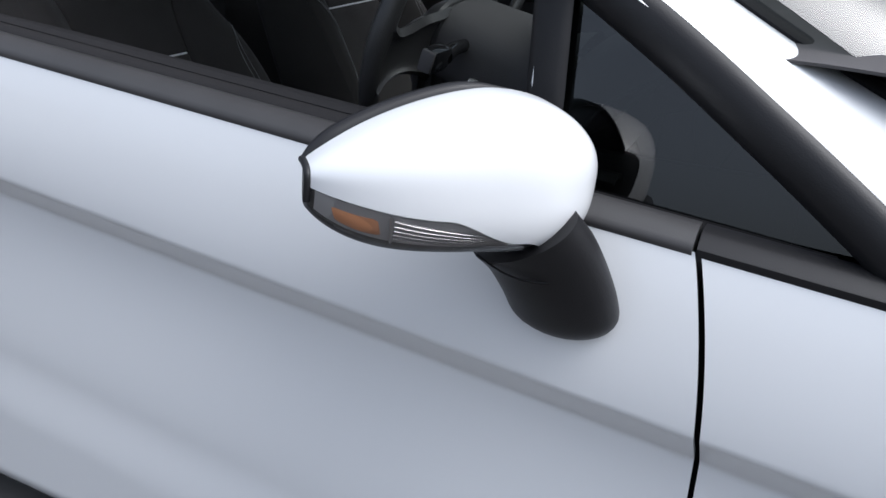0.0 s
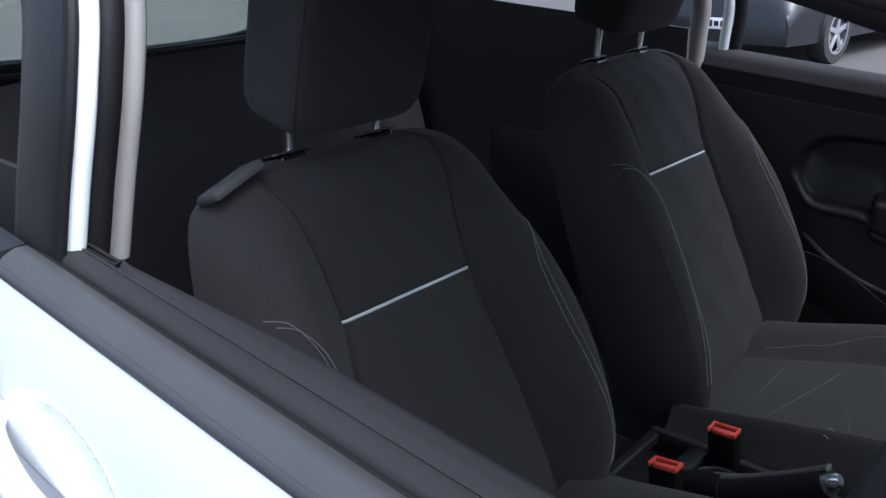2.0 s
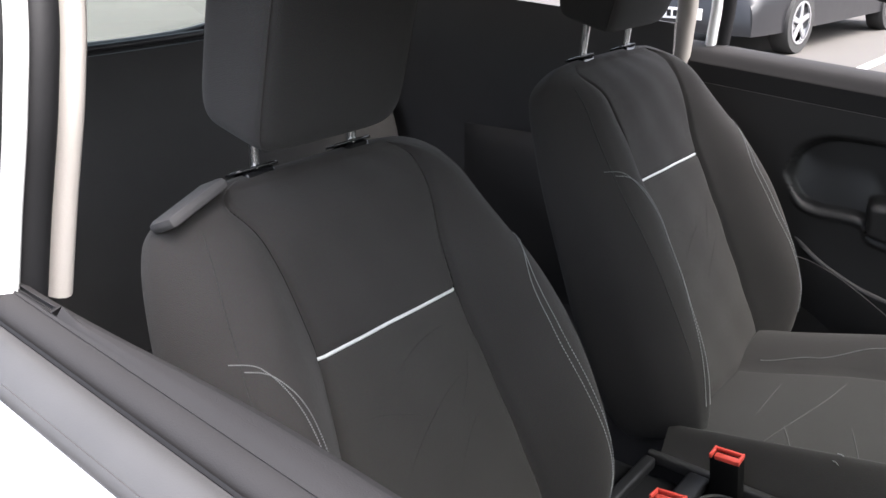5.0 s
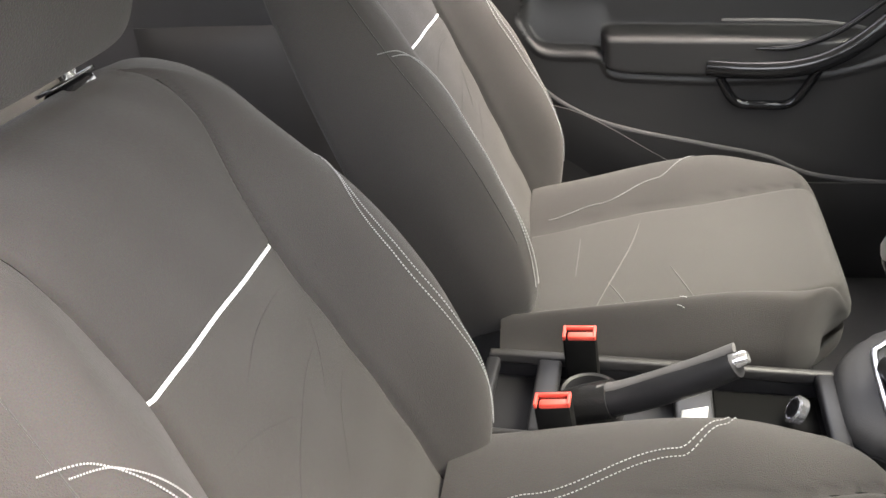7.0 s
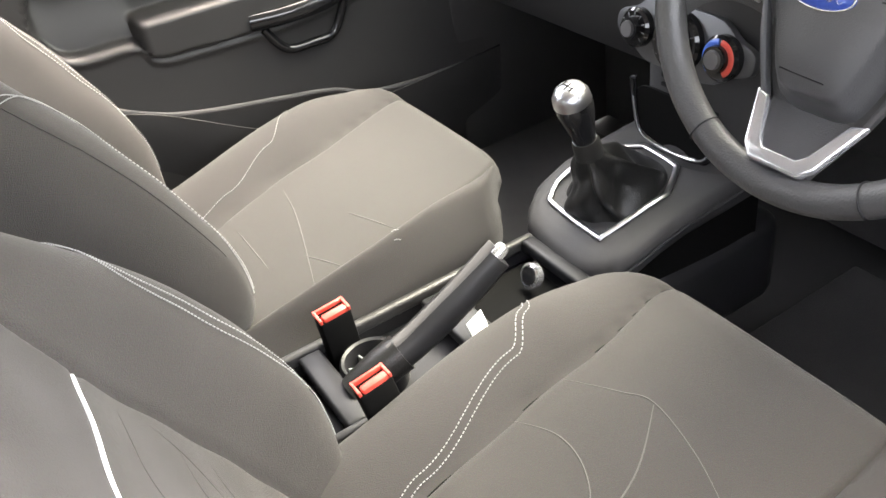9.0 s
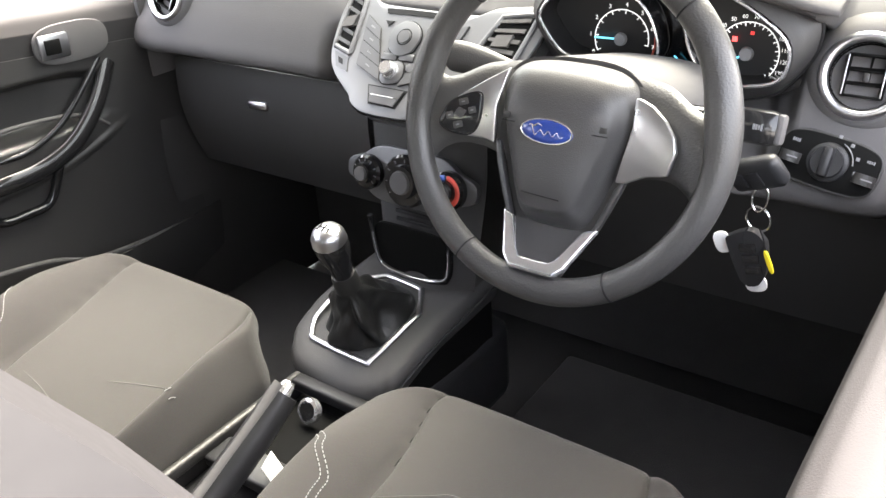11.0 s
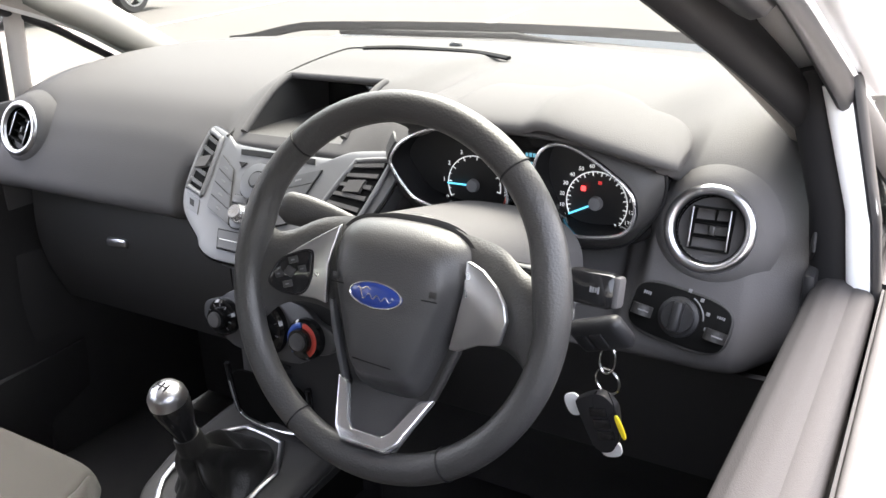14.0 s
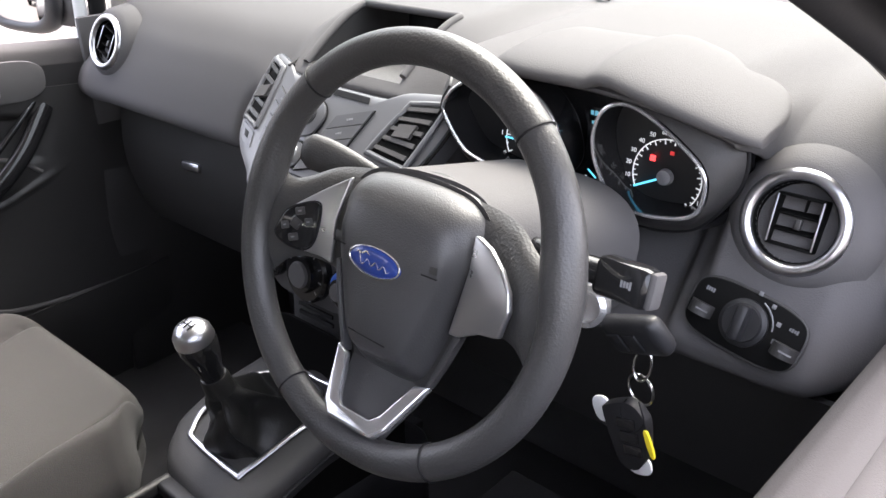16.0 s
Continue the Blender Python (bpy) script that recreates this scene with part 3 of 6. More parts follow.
def pcard(u, v):
    """The inner panel: a rolled top, a deep bowl behind the armrest, the armrest pad, a flat lower part."""
    x = -0.80 + 1.15 * u
    z0 = belt(x) + 0.048
    roll = [(0.0, 0.765, 0.0), (0.35, 0.742, 0.006), (0.7, 0.716, -0.004), (1.0, 0.702, -0.03)]
    if v < 0.06:
        y, dz = bend([(k, p) for k, p, _ in roll], v / 0.06), bend([(k, p) for k, _, p in roll], v / 0.06)
    else:
        dz = -0.03 - 0.72 * (v - 0.06) / 0.94
        y = bend([(-0.75, 0.73), (-0.55, 0.70), (-0.36, 0.706), (-0.2, 0.702), (-0.03, 0.702)], dz)
    z = z0 + dz
    top = bend([(-0.507, 0.766), (-0.489, 0.817), (-0.448, 0.849), (-0.386, 0.857), (-0.259, 0.848), (-0.059, 0.831), (0.15, 0.818), (0.24, 0.78), (0.26, 0.72)], x)
    low = bend([(-0.507, 0.764), (-0.473, 0.712), (-0.44, 0.697), (-0.348, 0.690), (-0.328, 0.660), (-0.255, 0.650), (-0.10, 0.645), (0.06, 0.655), (0.15, 0.68), (0.26, 0.72)], x)
    inside = smooth(0.0, 0.020, top - z) * smooth(0.0, 0.013, z - low) * smooth(-0.512, -0.485, x) * smooth(0.22, 0.06, x)
    bowl = 0.040 * inside * (0.55 + 0.45 * smooth(0.0, 0.10, z - low))
    pad = smooth(-0.346, -0.330, x) * smooth(0.742, 0.722, z + 0.02 * (x + 0.335)) * inside
    lip = 0.005 * math.exp(-((z - low + 0.004) / 0.006) ** 2) * smooth(-0.50, -0.46, x) * smooth(0.24, 0.15, x)
    return (x, y + bowl * (1 - pad) - 0.012 * pad - lip, z)


part("door_card", shell(lambda u, v: pcard(u, 0.11 + 0.89 * v), 210, 225, 0.003), CARD, pdoor, "black moulded plastic panel", 60)
part("card_shoulder", shell(lambda u, v: pcard(u, 0.11 * v), 120, 60, 0.003), CARDTOP, pdoor, "dark grey top of the door card", 60)
part("recess_fold", tube(spline([(-0.13, 0.705, 0.755), (0.02, 0.70, 0.752), (0.12, 0.70, 0.735), (0.17, 0.70, 0.70)], 8), 0.004, 8), DASH, pdoor)
part("grab_handle", tube(spline([(-0.148, 0.695, 0.670), (-0.08, 0.678, 0.670), (0.0, 0.670, 0.676), (0.07, 0.668, 0.700), (0.14, 0.680, 0.750), (0.205, 0.708, 0.815)], 8), 0.017, 14, flat=0.7, up=(0, 0, 1)), GLOSSBLK, pdoor, "gloss black grab handle")
part("handle_insert", tube(spline([(-0.135, 0.700, 0.704), (-0.06, 0.693, 0.706), (0.0, 0.688, 0.710), (0.07, 0.688, 0.738), (0.14, 0.695, 0.792), (0.20, 0.708, 0.840)], 8), 0.006, 10), GLOSSBLK, pdoor)
part("grab_handle_loop", tube(spline([(-0.125, 0.700, 0.650), (-0.092, 0.695, 0.603), (-0.04, 0.693, 0.597), (0.01, 0.693, 0.604), (0.045, 0.690, 0.665)], 8), 0.009, 10), GLOSSBLK, pdoor)
part("pocket_edge", tube(spline([(-0.52, 0.725, 0.68), (-0.44, 0.70, 0.612), (-0.36, 0.690, 0.570), (-0.28, 0.685, 0.546), (-0.15, 0.680, 0.522), (-0.03, 0.678, 0.498), (0.06, 0.678, 0.462), (0.2, 0.680, 0.446), (0.36, 0.69, 0.44)], 8), 0.005, 8), DASH, pdoor, "moulded door pocket rim")
part("pocket", shell(lambda u, v: (-0.46 + 0.84 * u, 0.668 + 0.05 * smooth(0, 1, v) + 0.02 * (2 * u - 1) ** 2, (0.60 - 0.15 * smooth(0, 0.45, u)) - 0.30 * v), 30, 12, 0.004), DASHLOW, pdoor)
release = part("release_plate", prism([(0.075 * spow(math.cos(a * math.tau / 40), 0.7), 0.036 * spow(math.sin(a * math.tau / 40), 0.7)) for a in range(40)], 0.006, frame_of((0.135, 0.697, 0.872), (1, 0, -0.05), (0, 0, 1)), 0.002), DASH, pdoor)
lever = part("release_lever", box((0.058, 0.044, 0.008), bevel=0.004, m=frame_of((0.098, 0.690, 0.873), (1, 0, -0.05), (0, 0, 1))), SILVER, release, "silver inner door lever")
# Matt black block laid on the lever stands in for its shaded hole.
part("hole_shade", box((0.030, 0.026, 0.003), bevel=0.001, m=frame_of((0.093, 0.685, 0.873), (1, 0, -0.05), (0, 0, 1))), MATTBLK, release)
PREAR = [(x, -y, z) for x, y, z in REAR]
PFRONT = [(0.10, 0.655, 1.205), (0.42, 0.704, 1.098), (0.55, 0.716, 1.030), (0.70, 0.742, 0.945)]
PTOP = [(x, -y, z) for x, y, z in TOP]
part("door_frame", tube(spline([PREAR[0], PREAR[1], PREAR[2], (-0.70, 0.68, 1.22), PTOP[0], *PTOP[1:], *PFRONT], 8), lambda t: 0.022 - 0.014 * smooth(0.55, 0.8, t), 12, flat=0.7, up=(1, 0, 0)), TRIMBLK, pdoor)
part("frame_paint", tube(spline(offset([PREAR[0], PREAR[1], PREAR[2], (-0.70, 0.68, 1.22)], -0.012, -0.015), 8), 0.012, 10, up=(1, 0, 0)), WHITE, pdoor, "white painted frame edge")
part("pillar_trim", tube(spline(offset([PREAR[0], PREAR[1], PREAR[2], (-0.70, 0.68, 1.22), (-0.70, 0.6, 1.33)], -0.06, -0.05), 8), 0.022, 12, flat=0.7, up=(1, 0, 0)), BEIGE, body)
part("a_pillar", tube(spline(offset([PTOP[-1]] + PFRONT, 0.075, -0.012, 0.02), 8), 0.042, 14, flat=0.6, up=(1, 0, 0.8)), WHITE, body)
part("pillar_trim", tube(spline(offset([PTOP[-1]] + PFRONT, 0.050, -0.035, 0.030), 8), 0.038, 12, flat=0.9, up=(1, 0, 1)), BEIGE, body, "pale windscreen pillar trim")
part("frame_paint", tube([(0.325, 0.766, 0.85), (0.325, 0.752, 0.95), (0.315, 0.715, 1.14)], 0.013, 12, flat=0.5, up=(1, 0, 0)), WHITE, pdoor, "white painted frame edge")
part("division_bar", tube([(0.358, 0.764, 0.85), (0.358, 0.750, 0.95), (0.348, 0.713, 1.14)], 0.018, 12, flat=0.5, up=(1, 0, 0)), RUBBER, pdoor)
part("pillar_trim", tube([(0.402, 0.752, 0.86), (0.400, 0.738, 0.95), (0.388, 0.70, 1.12)], 0.020, 12, flat=0.5, up=(1, 0, 0)), BEIGE, body, "pale trim beside the quarter light")

pane = bmesh.new()
pane.faces.new([pane.verts.new(p) for p in ((0.37, 0.762, 0.85), (0.70, 0.762, 0.85), (0.70, 0.742, 0.945), (0.55, 0.716, 1.030), (0.42, 0.704, 1.098), (0.37, 0.700, 1.115))])
part("quarter_glass", pane, QUARTER, pdoor, "green tinted quarter light glass").visible_shadow = False

# rear cabin
part("rear_side_panel", shell(lambda u, v: (-1.95 + 1.2 * u, 0.70 - 0.03 * smooth(0.5, 1, v), 0.2 + (0.94 - 0.09 * u) * v), 12, 12, 0.01), DASH, body, "dark grey rear side trim")
part("speaker_pod", shell(lambda u, v: (-1.30 + 0.42 * u, 0.668 - 0.035 * math.sin(u * math.pi) ** 0.6 * math.sin(v * math.pi) ** 0.5, 0.35 + 0.42 * v), 20, 20, 0.004), DASHLOW, body, "moulded rear armrest panel")
part("rear_side_panel", shell(lambda u, v: (-1.95 + 1.15 * u, -0.70 + 0.03 * smooth(0.5, 1, v), 0.2 + 0.78 * v), 12, 12, 0.01), DASHLOW, body)
part("rear_pillar", box((0.45, 0.06, 0.4), (-1.75, 0.66, 1.15), 0.03), TRIMBLK, body)
part("rear_pillar", box((0.45, 0.06, 0.4), (-1.75, -0.66, 1.15), 0.03), TRIMBLK, body)
for y in (-0.42, 0.42):
    setting("carpet", box((1.6, 0.62, 0.02), (-0.25, y, 0.20), 0.005), CARPET, "black cabin carpet", "carpet")
setting("carpet", box((0.02, 1.4, 0.5), (0.70, 0, 0.40), 0.005), CARPET, "black bulkhead carpet", "carpet")


# nose and wheels of the car
def nose(u, v):
    a = (u - 0.5) * math.pi
    x = 1.248 + 0.62 * spow(math.cos(a), 0.55)
    top = 0.915 - 0.26 * ((x - 1.248) / 0.62) ** 2.2
    return (x - 0.05 * v ** 5 * (x > 1.4), 0.838 * spow(math.sin(a), 0.5) * (1 - 0.10 * v ** 5), 0.22 + (top - 0.22) * v)


part("front_bumper", shell(nose, 60, 30, 0.006), WHITE, body, "white front bumper")
for wx in (1.07, -1.42):
    for s in (-1, 1):
        rw = part("wheel", lathe([(0.17, -0.09), (0.285, -0.095), (0.305, -0.07), (0.305, 0.07), (0.285, 0.095), (0.20, 0.098), (0.19, 0.085), (0.17, 0.08)], pose(wx, s * 0.765, GROUND + 0.305, -90 * s, 0, 0), 48), TYRE, body, "black tyre")
        part("wheel_rim", lathe([(0, 0.07), (0.05, 0.075), (0.07, 0.06), (0.17, 0.07), (0.192, 0.093), (0.197, 0.095), (0.19, 0.06), (0, 0.05)], pose(wx, s * 0.765, GROUND + 0.305, -90 * s, 0, 0), 40), ALLOY, rw, "silver wheel rim")


# ---- seats ----
RECLINE = radians(22)


def seat(cx, cy, cz, side, label, stretch=1.0, seams=(), cushion_shift=0.0, stitch=(), arcs=()):
    """A front seat: cx, cy, cz place its stripe; side: +1 if its door is on the left of the car."""
    ob = thing("front_seat", (cx + 0.35, cy, 0.215), label, "car seat", "front seats")
    up = Vector((-math.sin(RECLINE), 0, math.cos(RECLINE)))
    fw = Vector((math.cos(RECLINE), 0, math.sin(RECLINE)))
    foot = Vector((cx, cy, cz)) - up * 0.315
    H = 0.525 * stretch
    foot = foot + up * 0.315 * (1 - stretch)

    def half(b):
        """Half the width of the back of the backrest."""
        return bend([(-0.25, 0.170), (-0.12, 0.236), (0.0, 0.262), (0.25, 0.275), (0.5, 0.270), (0.69, 0.262), (0.87, 0.244), (0.95, 0.226), (1.02, 0.200)], b)

    def taper(b):
        """By how much the front is narrower than the back."""
        return bend([(0.45, 0.0), (0.60, 0.03), (0.72, 0.10), (0.84, 0.15), (1.02, 0.17)], b)

    def seam_at(b):
        return bend([(-0.2, 0.165), (0.05, 0.158), (0.2, 0.149), (0.37, 0.137), (0.5, 0.128), (0.6, 0.125), (0.72, 0.137), (0.82, 0.153), (0.9, 0.164), (0.97, 0.180)], b) / half(b)

    def face(a, b):
        """Depth of the front over the back plane at a (-1..1 across) and b (0..1 up)."""
        e, es = abs(a), seam_at(b)
        t = max(0.0, min(1.0, (e - es) / (0.86 - es)))
        rise = bend([(-0.22, 0.02), (-0.10, 0.070), (0.05, 0.100), (0.30, 0.100), (0.5, 0.082), (0.7, 0.048), (0.85, 0.022), (1.0, 0.004)], b)
        bol = rise * math.sin(t * math.pi / 2) ** 1.25 * (1 - 0.35 * smooth(0.90, 1.02, e))
        groove = 0.007 * math.exp(-((e - es) / 0.016) ** 2) * smooth(1.02, 0.92, b)
        line = 0.004 * math.exp(-((b - 0.60) / 0.008) ** 2) * smooth(es + 0.03, es, e)
        wrinkle = 0.0016 * math.sin(23 * b + 5 * a) * math.sin(9 * b - 11 * a + side) * smooth(0.95, 0.7, e)
        return bol - groove - line + wrinkle + 0.004 - 0.05 * smooth(0.80, 1.03, b) ** 2

    def skin_point(a, b):
        q = max(0.0, 1 - min(1.0, abs(a)) ** (2 / 0.42)) ** 0.21
        return foot + up * (b * H) + Vector((0, a * half(b) * (1 - taper(b) * q), 0)) + fw * (-0.055 + (face(a, b) + 0.055) * q)

    def surf(a, b, lift=0.0):
        e = 0.004
        n = (skin_point(a + e, b) - skin_point(a - e, b)).cross(skin_point(a, b + e) - skin_point(a, b - e))
        n = n.normalized()
        return skin_point(a, b) + n * (lift if n.dot(fw) > -0.2 else -lift)

    def loop(u, v):
        """Round the section: three quarters of the steps over the front, the rest over the back."""
        b = -0.22 + 1.235 * u
        close = 1.0
        if u > 0.93:
            close = max(0.0, 1 - ((u - 0.93) / 0.07) ** 2.2) ** 0.5
        if u < 0.04:
            close = 0.6 + 0.4 * math.sqrt(u / 0.04)
        w = 1 - 2 * v / 0.75 if v < 0.75 else -1 + 2 * (v - 0.75) / 0.25
        a = math.sin(w * math.pi / 2)
        q = max(0.0, 1 - abs(a) ** (2 / 0.42)) ** 0.21
        mid = -0.055
        dep = mid + (face(a, b) - mid) * q if v < 0.75 else mid + (-0.050 - 0.02 * (1 - b)) * q
        dep = mid + (dep - mid) * (0.25 + 0.75 * close)
        return foot + up * (b * H) + Vector((0, a * half(b) * (1 - taper(b) * (q if v < 0.75 else 0.0)) * (0.55 + 0.45 * close), 0)) + fw * dep

    back = part("backrest", grid(loop, 150, 320, closed_v=True, caps=True), FABRIC, ob, "dark grey cloth backrest", 80)
    part("insert", grid(lambda u, v: (lambda b: surf((2 * v - 1) * seam_at(b), b, 0.0010))(-0.12 + 0.715 * u), 50, 50), INSERT, back, "lighter cloth centre panel", 80)
    part("piping", tube([surf(seam_at(0.6) * (i / 15 - 1), 0.60, 0.0010) for i in range(31)], 0.0022, 8), PIPING, back, "white piping line")
    edge = spline([(a, b, 0) for a, b in ((0.955, 0.678), (0.88, 0.655), (0.81, 0.60), (0.77, 0.53), (0.76, 0.44), (0.785, 0.30), (0.835, 0.15), (0.865, 0.02), (0.87, -0.06))], 15)
    for s in (-1, 1):
        part("seam", tube([surf(s * seam_at(0.02 + 0.93 * i / 60), 0.02 + 0.93 * i / 60, 0.0002) for i in range(61)], 0.0013, 6), MATTBLK, back)
        for k in (0, 1):
            stitch_row([surf(s * (p.x - 0.030 * k), p.y - 0.020 * k * smooth(0.5, 0.68, p.y), 0.0014) for p in edge], back)
        part("flank_seam", tube([(lambda b: surf(s * bend([(0.1, 0.90), (0.4, 0.91), (0.6, 0.925), (0.8, 0.945), (0.93, 0.95)], b), b, 0.0002))(0.10 + 0.83 * i / 50) for i in range(51)], 0.0008, 6), FABRIC2, back)
    for a0, b0, a1, b1, bow in ((0.44, 0.53, -0.20, 0.46, 0.035), (0.46, 0.42, -0.35, 0.20, 0.05), (0.46, 0.33, 0.0, 0.14, 0.03), (0.42, 0.50, 0.15, 0.30, -0.03), (-0.40, 0.44, 0.1, 0.33, 0.02)):
        part("crease", tube([surf(a0 + (a1 - a0) * i / 20, b0 + (b1 - b0) * i / 20 + bow * math.sin(i / 20 * math.pi), 0.0004) for i in range(21)], lambda t: 0.0003 + 0.0010 * math.sin(t * math.pi), 6), FABRIC, back)
    # cushion
    L, x1, zf, zr = 0.50 + (0.022 if side < 0 else 0.008), cx + 0.645 + (0.022 if side < 0 else 0.008), cz - (0.277 if side < 0 else 0.291), cz - (0.345 if side < 0 else 0.375)
    cc = cy + cushion_shift

    def cseam(a, q):
        return lerp(seams[0] if a * side < 0 else seams[1], q)

    def ctop(a, q):
        e = abs(a)
        es = cseam(a, q)
        t = max(0.0, min(1.0, (e - es) / max(0.05, 0.86 - es)))
        bol = (0.046 + 0.012 * (a * side > 0)) * math.sin(t * math.pi / 2) * lerp([(0, 0.6), (0.6, 1), (0.97, 0.35)], q) - 0.055 * smooth(0.86, 1.02, e)
        groove = 0.005 * math.exp(-((e - es) / 0.014) ** 2)
        dome = 0.010 * math.sin(q * math.pi) * (1 - e * e)
        return zr + (zf - zr) * q + bol - groove + dome - 0.055 * smooth(0.88, 1.02, q) ** 2

    def chalf(q):
        return (0.955 if side > 0 else 1.0) * lerp([(0, 0.25), (0.5, 0.266), (1, 0.25)], q) * (1 - 0.14 * smooth(0.85, 1.02, q))

    def inset(a, q):
        return 0.050 * smooth(0.5, 1.0, abs(a)) ** 2 * smooth(0.55, 1.0, q)

    def cskin(a, q):
        s, mid = max(0.0, 1 - min(1.0, abs(a)) ** (2 / 0.42)) ** 0.21, (zr + zf) / 2 - 0.07
        return Vector((x1 - L + L * q - inset(a, q), cc + a * chalf(q), mid + (ctop(a, q) - mid) * s))

    def csurf(a, q, lift=0.0):
        e = 0.004
        n = (cskin(a, q + e) - cskin(a, q - e)).cross(cskin(a + e, q) - cskin(a - e, q)).normalized()
        return cskin(a, q) + n * (lift if n.z > 0 else -lift)

    def cushion_front(a, q):
        close = max(0.0, 1 - max(0, (q - 0.9) / 0.1) ** 2.4) ** 0.5
        p, mid = cskin(a, q), (zr + zf) / 2 - 0.07
        return Vector((p.x + 0.0006, cc + (p.y - cc) * (0.8 + 0.2 * close), mid + (p.z - mid) * (0.3 + 0.7 * close) + 0.0010))

    def cloop(u, v):
        th = v * math.tau
        q = u
        close = max(0.0, 1 - max(0, (u - 0.9) / 0.1) ** 2.4) ** 0.5
        a = spow(math.cos(th), 0.42)
        s = spow(math.sin(th), 0.42)
        mid, low = (zr + zf) / 2 - 0.07, (zr + zf) / 2 - (0.15 if side < 0 else 0.115)
        z = mid + (ctop(a, q) - mid) * s if s > 0 else mid + (low - mid) * -s
        tuck = 1 - 0.06 * max(0.0, -s) ** 1.5
        return Vector((x1 - L + L * q * (0.9 + 0.1 * tuck) - inset(a, q), cc + a * tuck * chalf(q) * (0.8 + 0.2 * close), mid + (z - mid) * (0.3 + 0.7 * close)))

    cush = part("cushion", grid(cloop, 110, 200, closed_v=True, caps=True), FABRIC, ob, "dark grey cloth seat cushion", 80)
    for s in (-1, 1):
        part("seam", tube([csurf(s * cseam(s, 0.03 + 0.89 * i / 40), 0.03 + 0.89 * i / 40, 0.0004) for i in range(41)], 0.0018, 6), MATTBLK, cush)
    part("insert", grid(lambda u, v: csurf(-cseam(-1, 0.03 + 0.94 * u) + (cseam(-1, 0.03 + 0.94 * u) + cseam(1, 0.03 + 0.94 * u)) * v, 0.03 + 0.94 * u, 0.0010) if 0.03 + 0.94 * u < 0.90 else cushion_front(-cseam(-1, 0.03 + 0.94 * u) + (cseam(-1, 0.03 + 0.94 * u) + cseam(1, 0.03 + 0.94 * u)) * v, 0.03 + 0.94 * u), 60, 60), INSERT, cush, "lighter cloth centre panel", 80)
    for s, rows, pairs in stitch:
        for k in range(rows):
            stitch_row([csurf(s * (lerp(pairs, pairs[0][0] + (pairs[-1][0] - pairs[0][0]) * i / 70) + 0.034 * k), pairs[0][0] + (pairs[-1][0] - pairs[0][0]) * i / 70 - 0.006 * k, 0.0014) for i in range(71 if pairs[-1][0] - pairs[0][0] > 0.2 else 14)], cush)
    for line in arcs:
        pts = spline([(a, q, 0) for a, q in line], 10)
        # Pressed lines are paler than the cloth: their highlight is put into the colour.
        part("pressed_line", tube([csurf(p.x, p.y, 0.0011) for p in pts], lambda t: 0.0003 + 0.0008 * math.sin(t * math.pi), 6), PRESSED_LIT, cush)
    part("seat_base", joined(box((0.44, 0.40, 0.14), (cx + 0.38, cy, cz - 0.46), 0.02), box((0.46, 0.03, 0.06), (cx + 0.36, cy - 0.18, 0.245), 0.006), box((0.46, 0.03, 0.06), (cx + 0.36, cy + 0.18, 0.245), 0.006)), DASHLOW, ob, "black seat base and rails")
    # headrest, leaning forward of the backrest
    top = foot + up * (0.515 * stretch) - fw * 0.062
    hup, hfw = Vector((math.sin(radians(15)), 0, math.cos(radians(15)))), Vector((math.cos(radians(15)), 0, -math.sin(radians(15))))
    hc = top + Vector((-0.012, -0.004, 0.0)) + hup * (0.174 + 0.4 * (stretch - 1))

    def head_point(u, v, grow=0.0):
        w, k = (u - 0.5) * math.pi, v * math.tau
        c = spow(math.cos(w), 0.24)
        wide = 0.124 - 0.010 * u + grow
        depth = (0.060 + grow) * (1 - 0.25 * smooth(0.55, 1.0, u)) * (1.0 - 0.10 * spow(math.cos(k), 2) if math.sin(k) > 0 else 1.0)
        return hc + hup * ((0.110 + grow) * spow(math.sin(w), 0.42)) + Vector((0, wide * c * spow(math.cos(k), 0.30), 0)) + hfw * (depth * c * spow(math.sin(k), 0.34))

    head = part("headrest", grid(head_point, 48, 80, closed_v=True), FABRIC2, ob, "dark cloth headrest", 80)
    for s in (-1, 1):
        part("seam", tube([head_point(0.03 + 0.94 * i / 40, (0.085 if s > 0 else 0.415), 0.0003) for i in range(41)], 0.0016, 6), FABRIC, head, "piped headrest seam")
        p = top + Vector((0, s * 0.078, 0))
        part("headrest_post", tube([p - up * 0.05, p + up * 0.012, p + Vector((0.004, 0, 0.095))], 0.0065, 12), STEEL, ob, "bright steel post")
        gm = frame_of(p + up * 0.0165, (0, 1, 0), -fw)
        guide = part("post_guide", box((0.044, 0.034, 0.020), bevel=0.006, seg=3, m=gm @ Matrix.Translation((0, 0, -0.006))), GLOSSBLK, ob, "black post guide")
        part("flange", prism([(0.034 * spow(math.cos(k * math.tau / 36), 0.8), 0.019 * spow(math.sin(k * math.tau / 36), 0.7)) for k in range(36)], 0.0035, gm @ Matrix.Translation((0, 0, 0.004)), 0.001), GLOSSBLK, guide, "glossy black flange")
    if side < 0:
        part("tilt_lever", box((0.046, 0.084, 0.014), bevel=0.006, m=frame_of(foot + up * 0.517 - fw * 0.034 + Vector((0, side * 0.188, 0)), fw, Vector((0, side * 0.9, 0)) - up * 0.30)), DASH, ob, "grey plastic backrest release lever")
    return ob


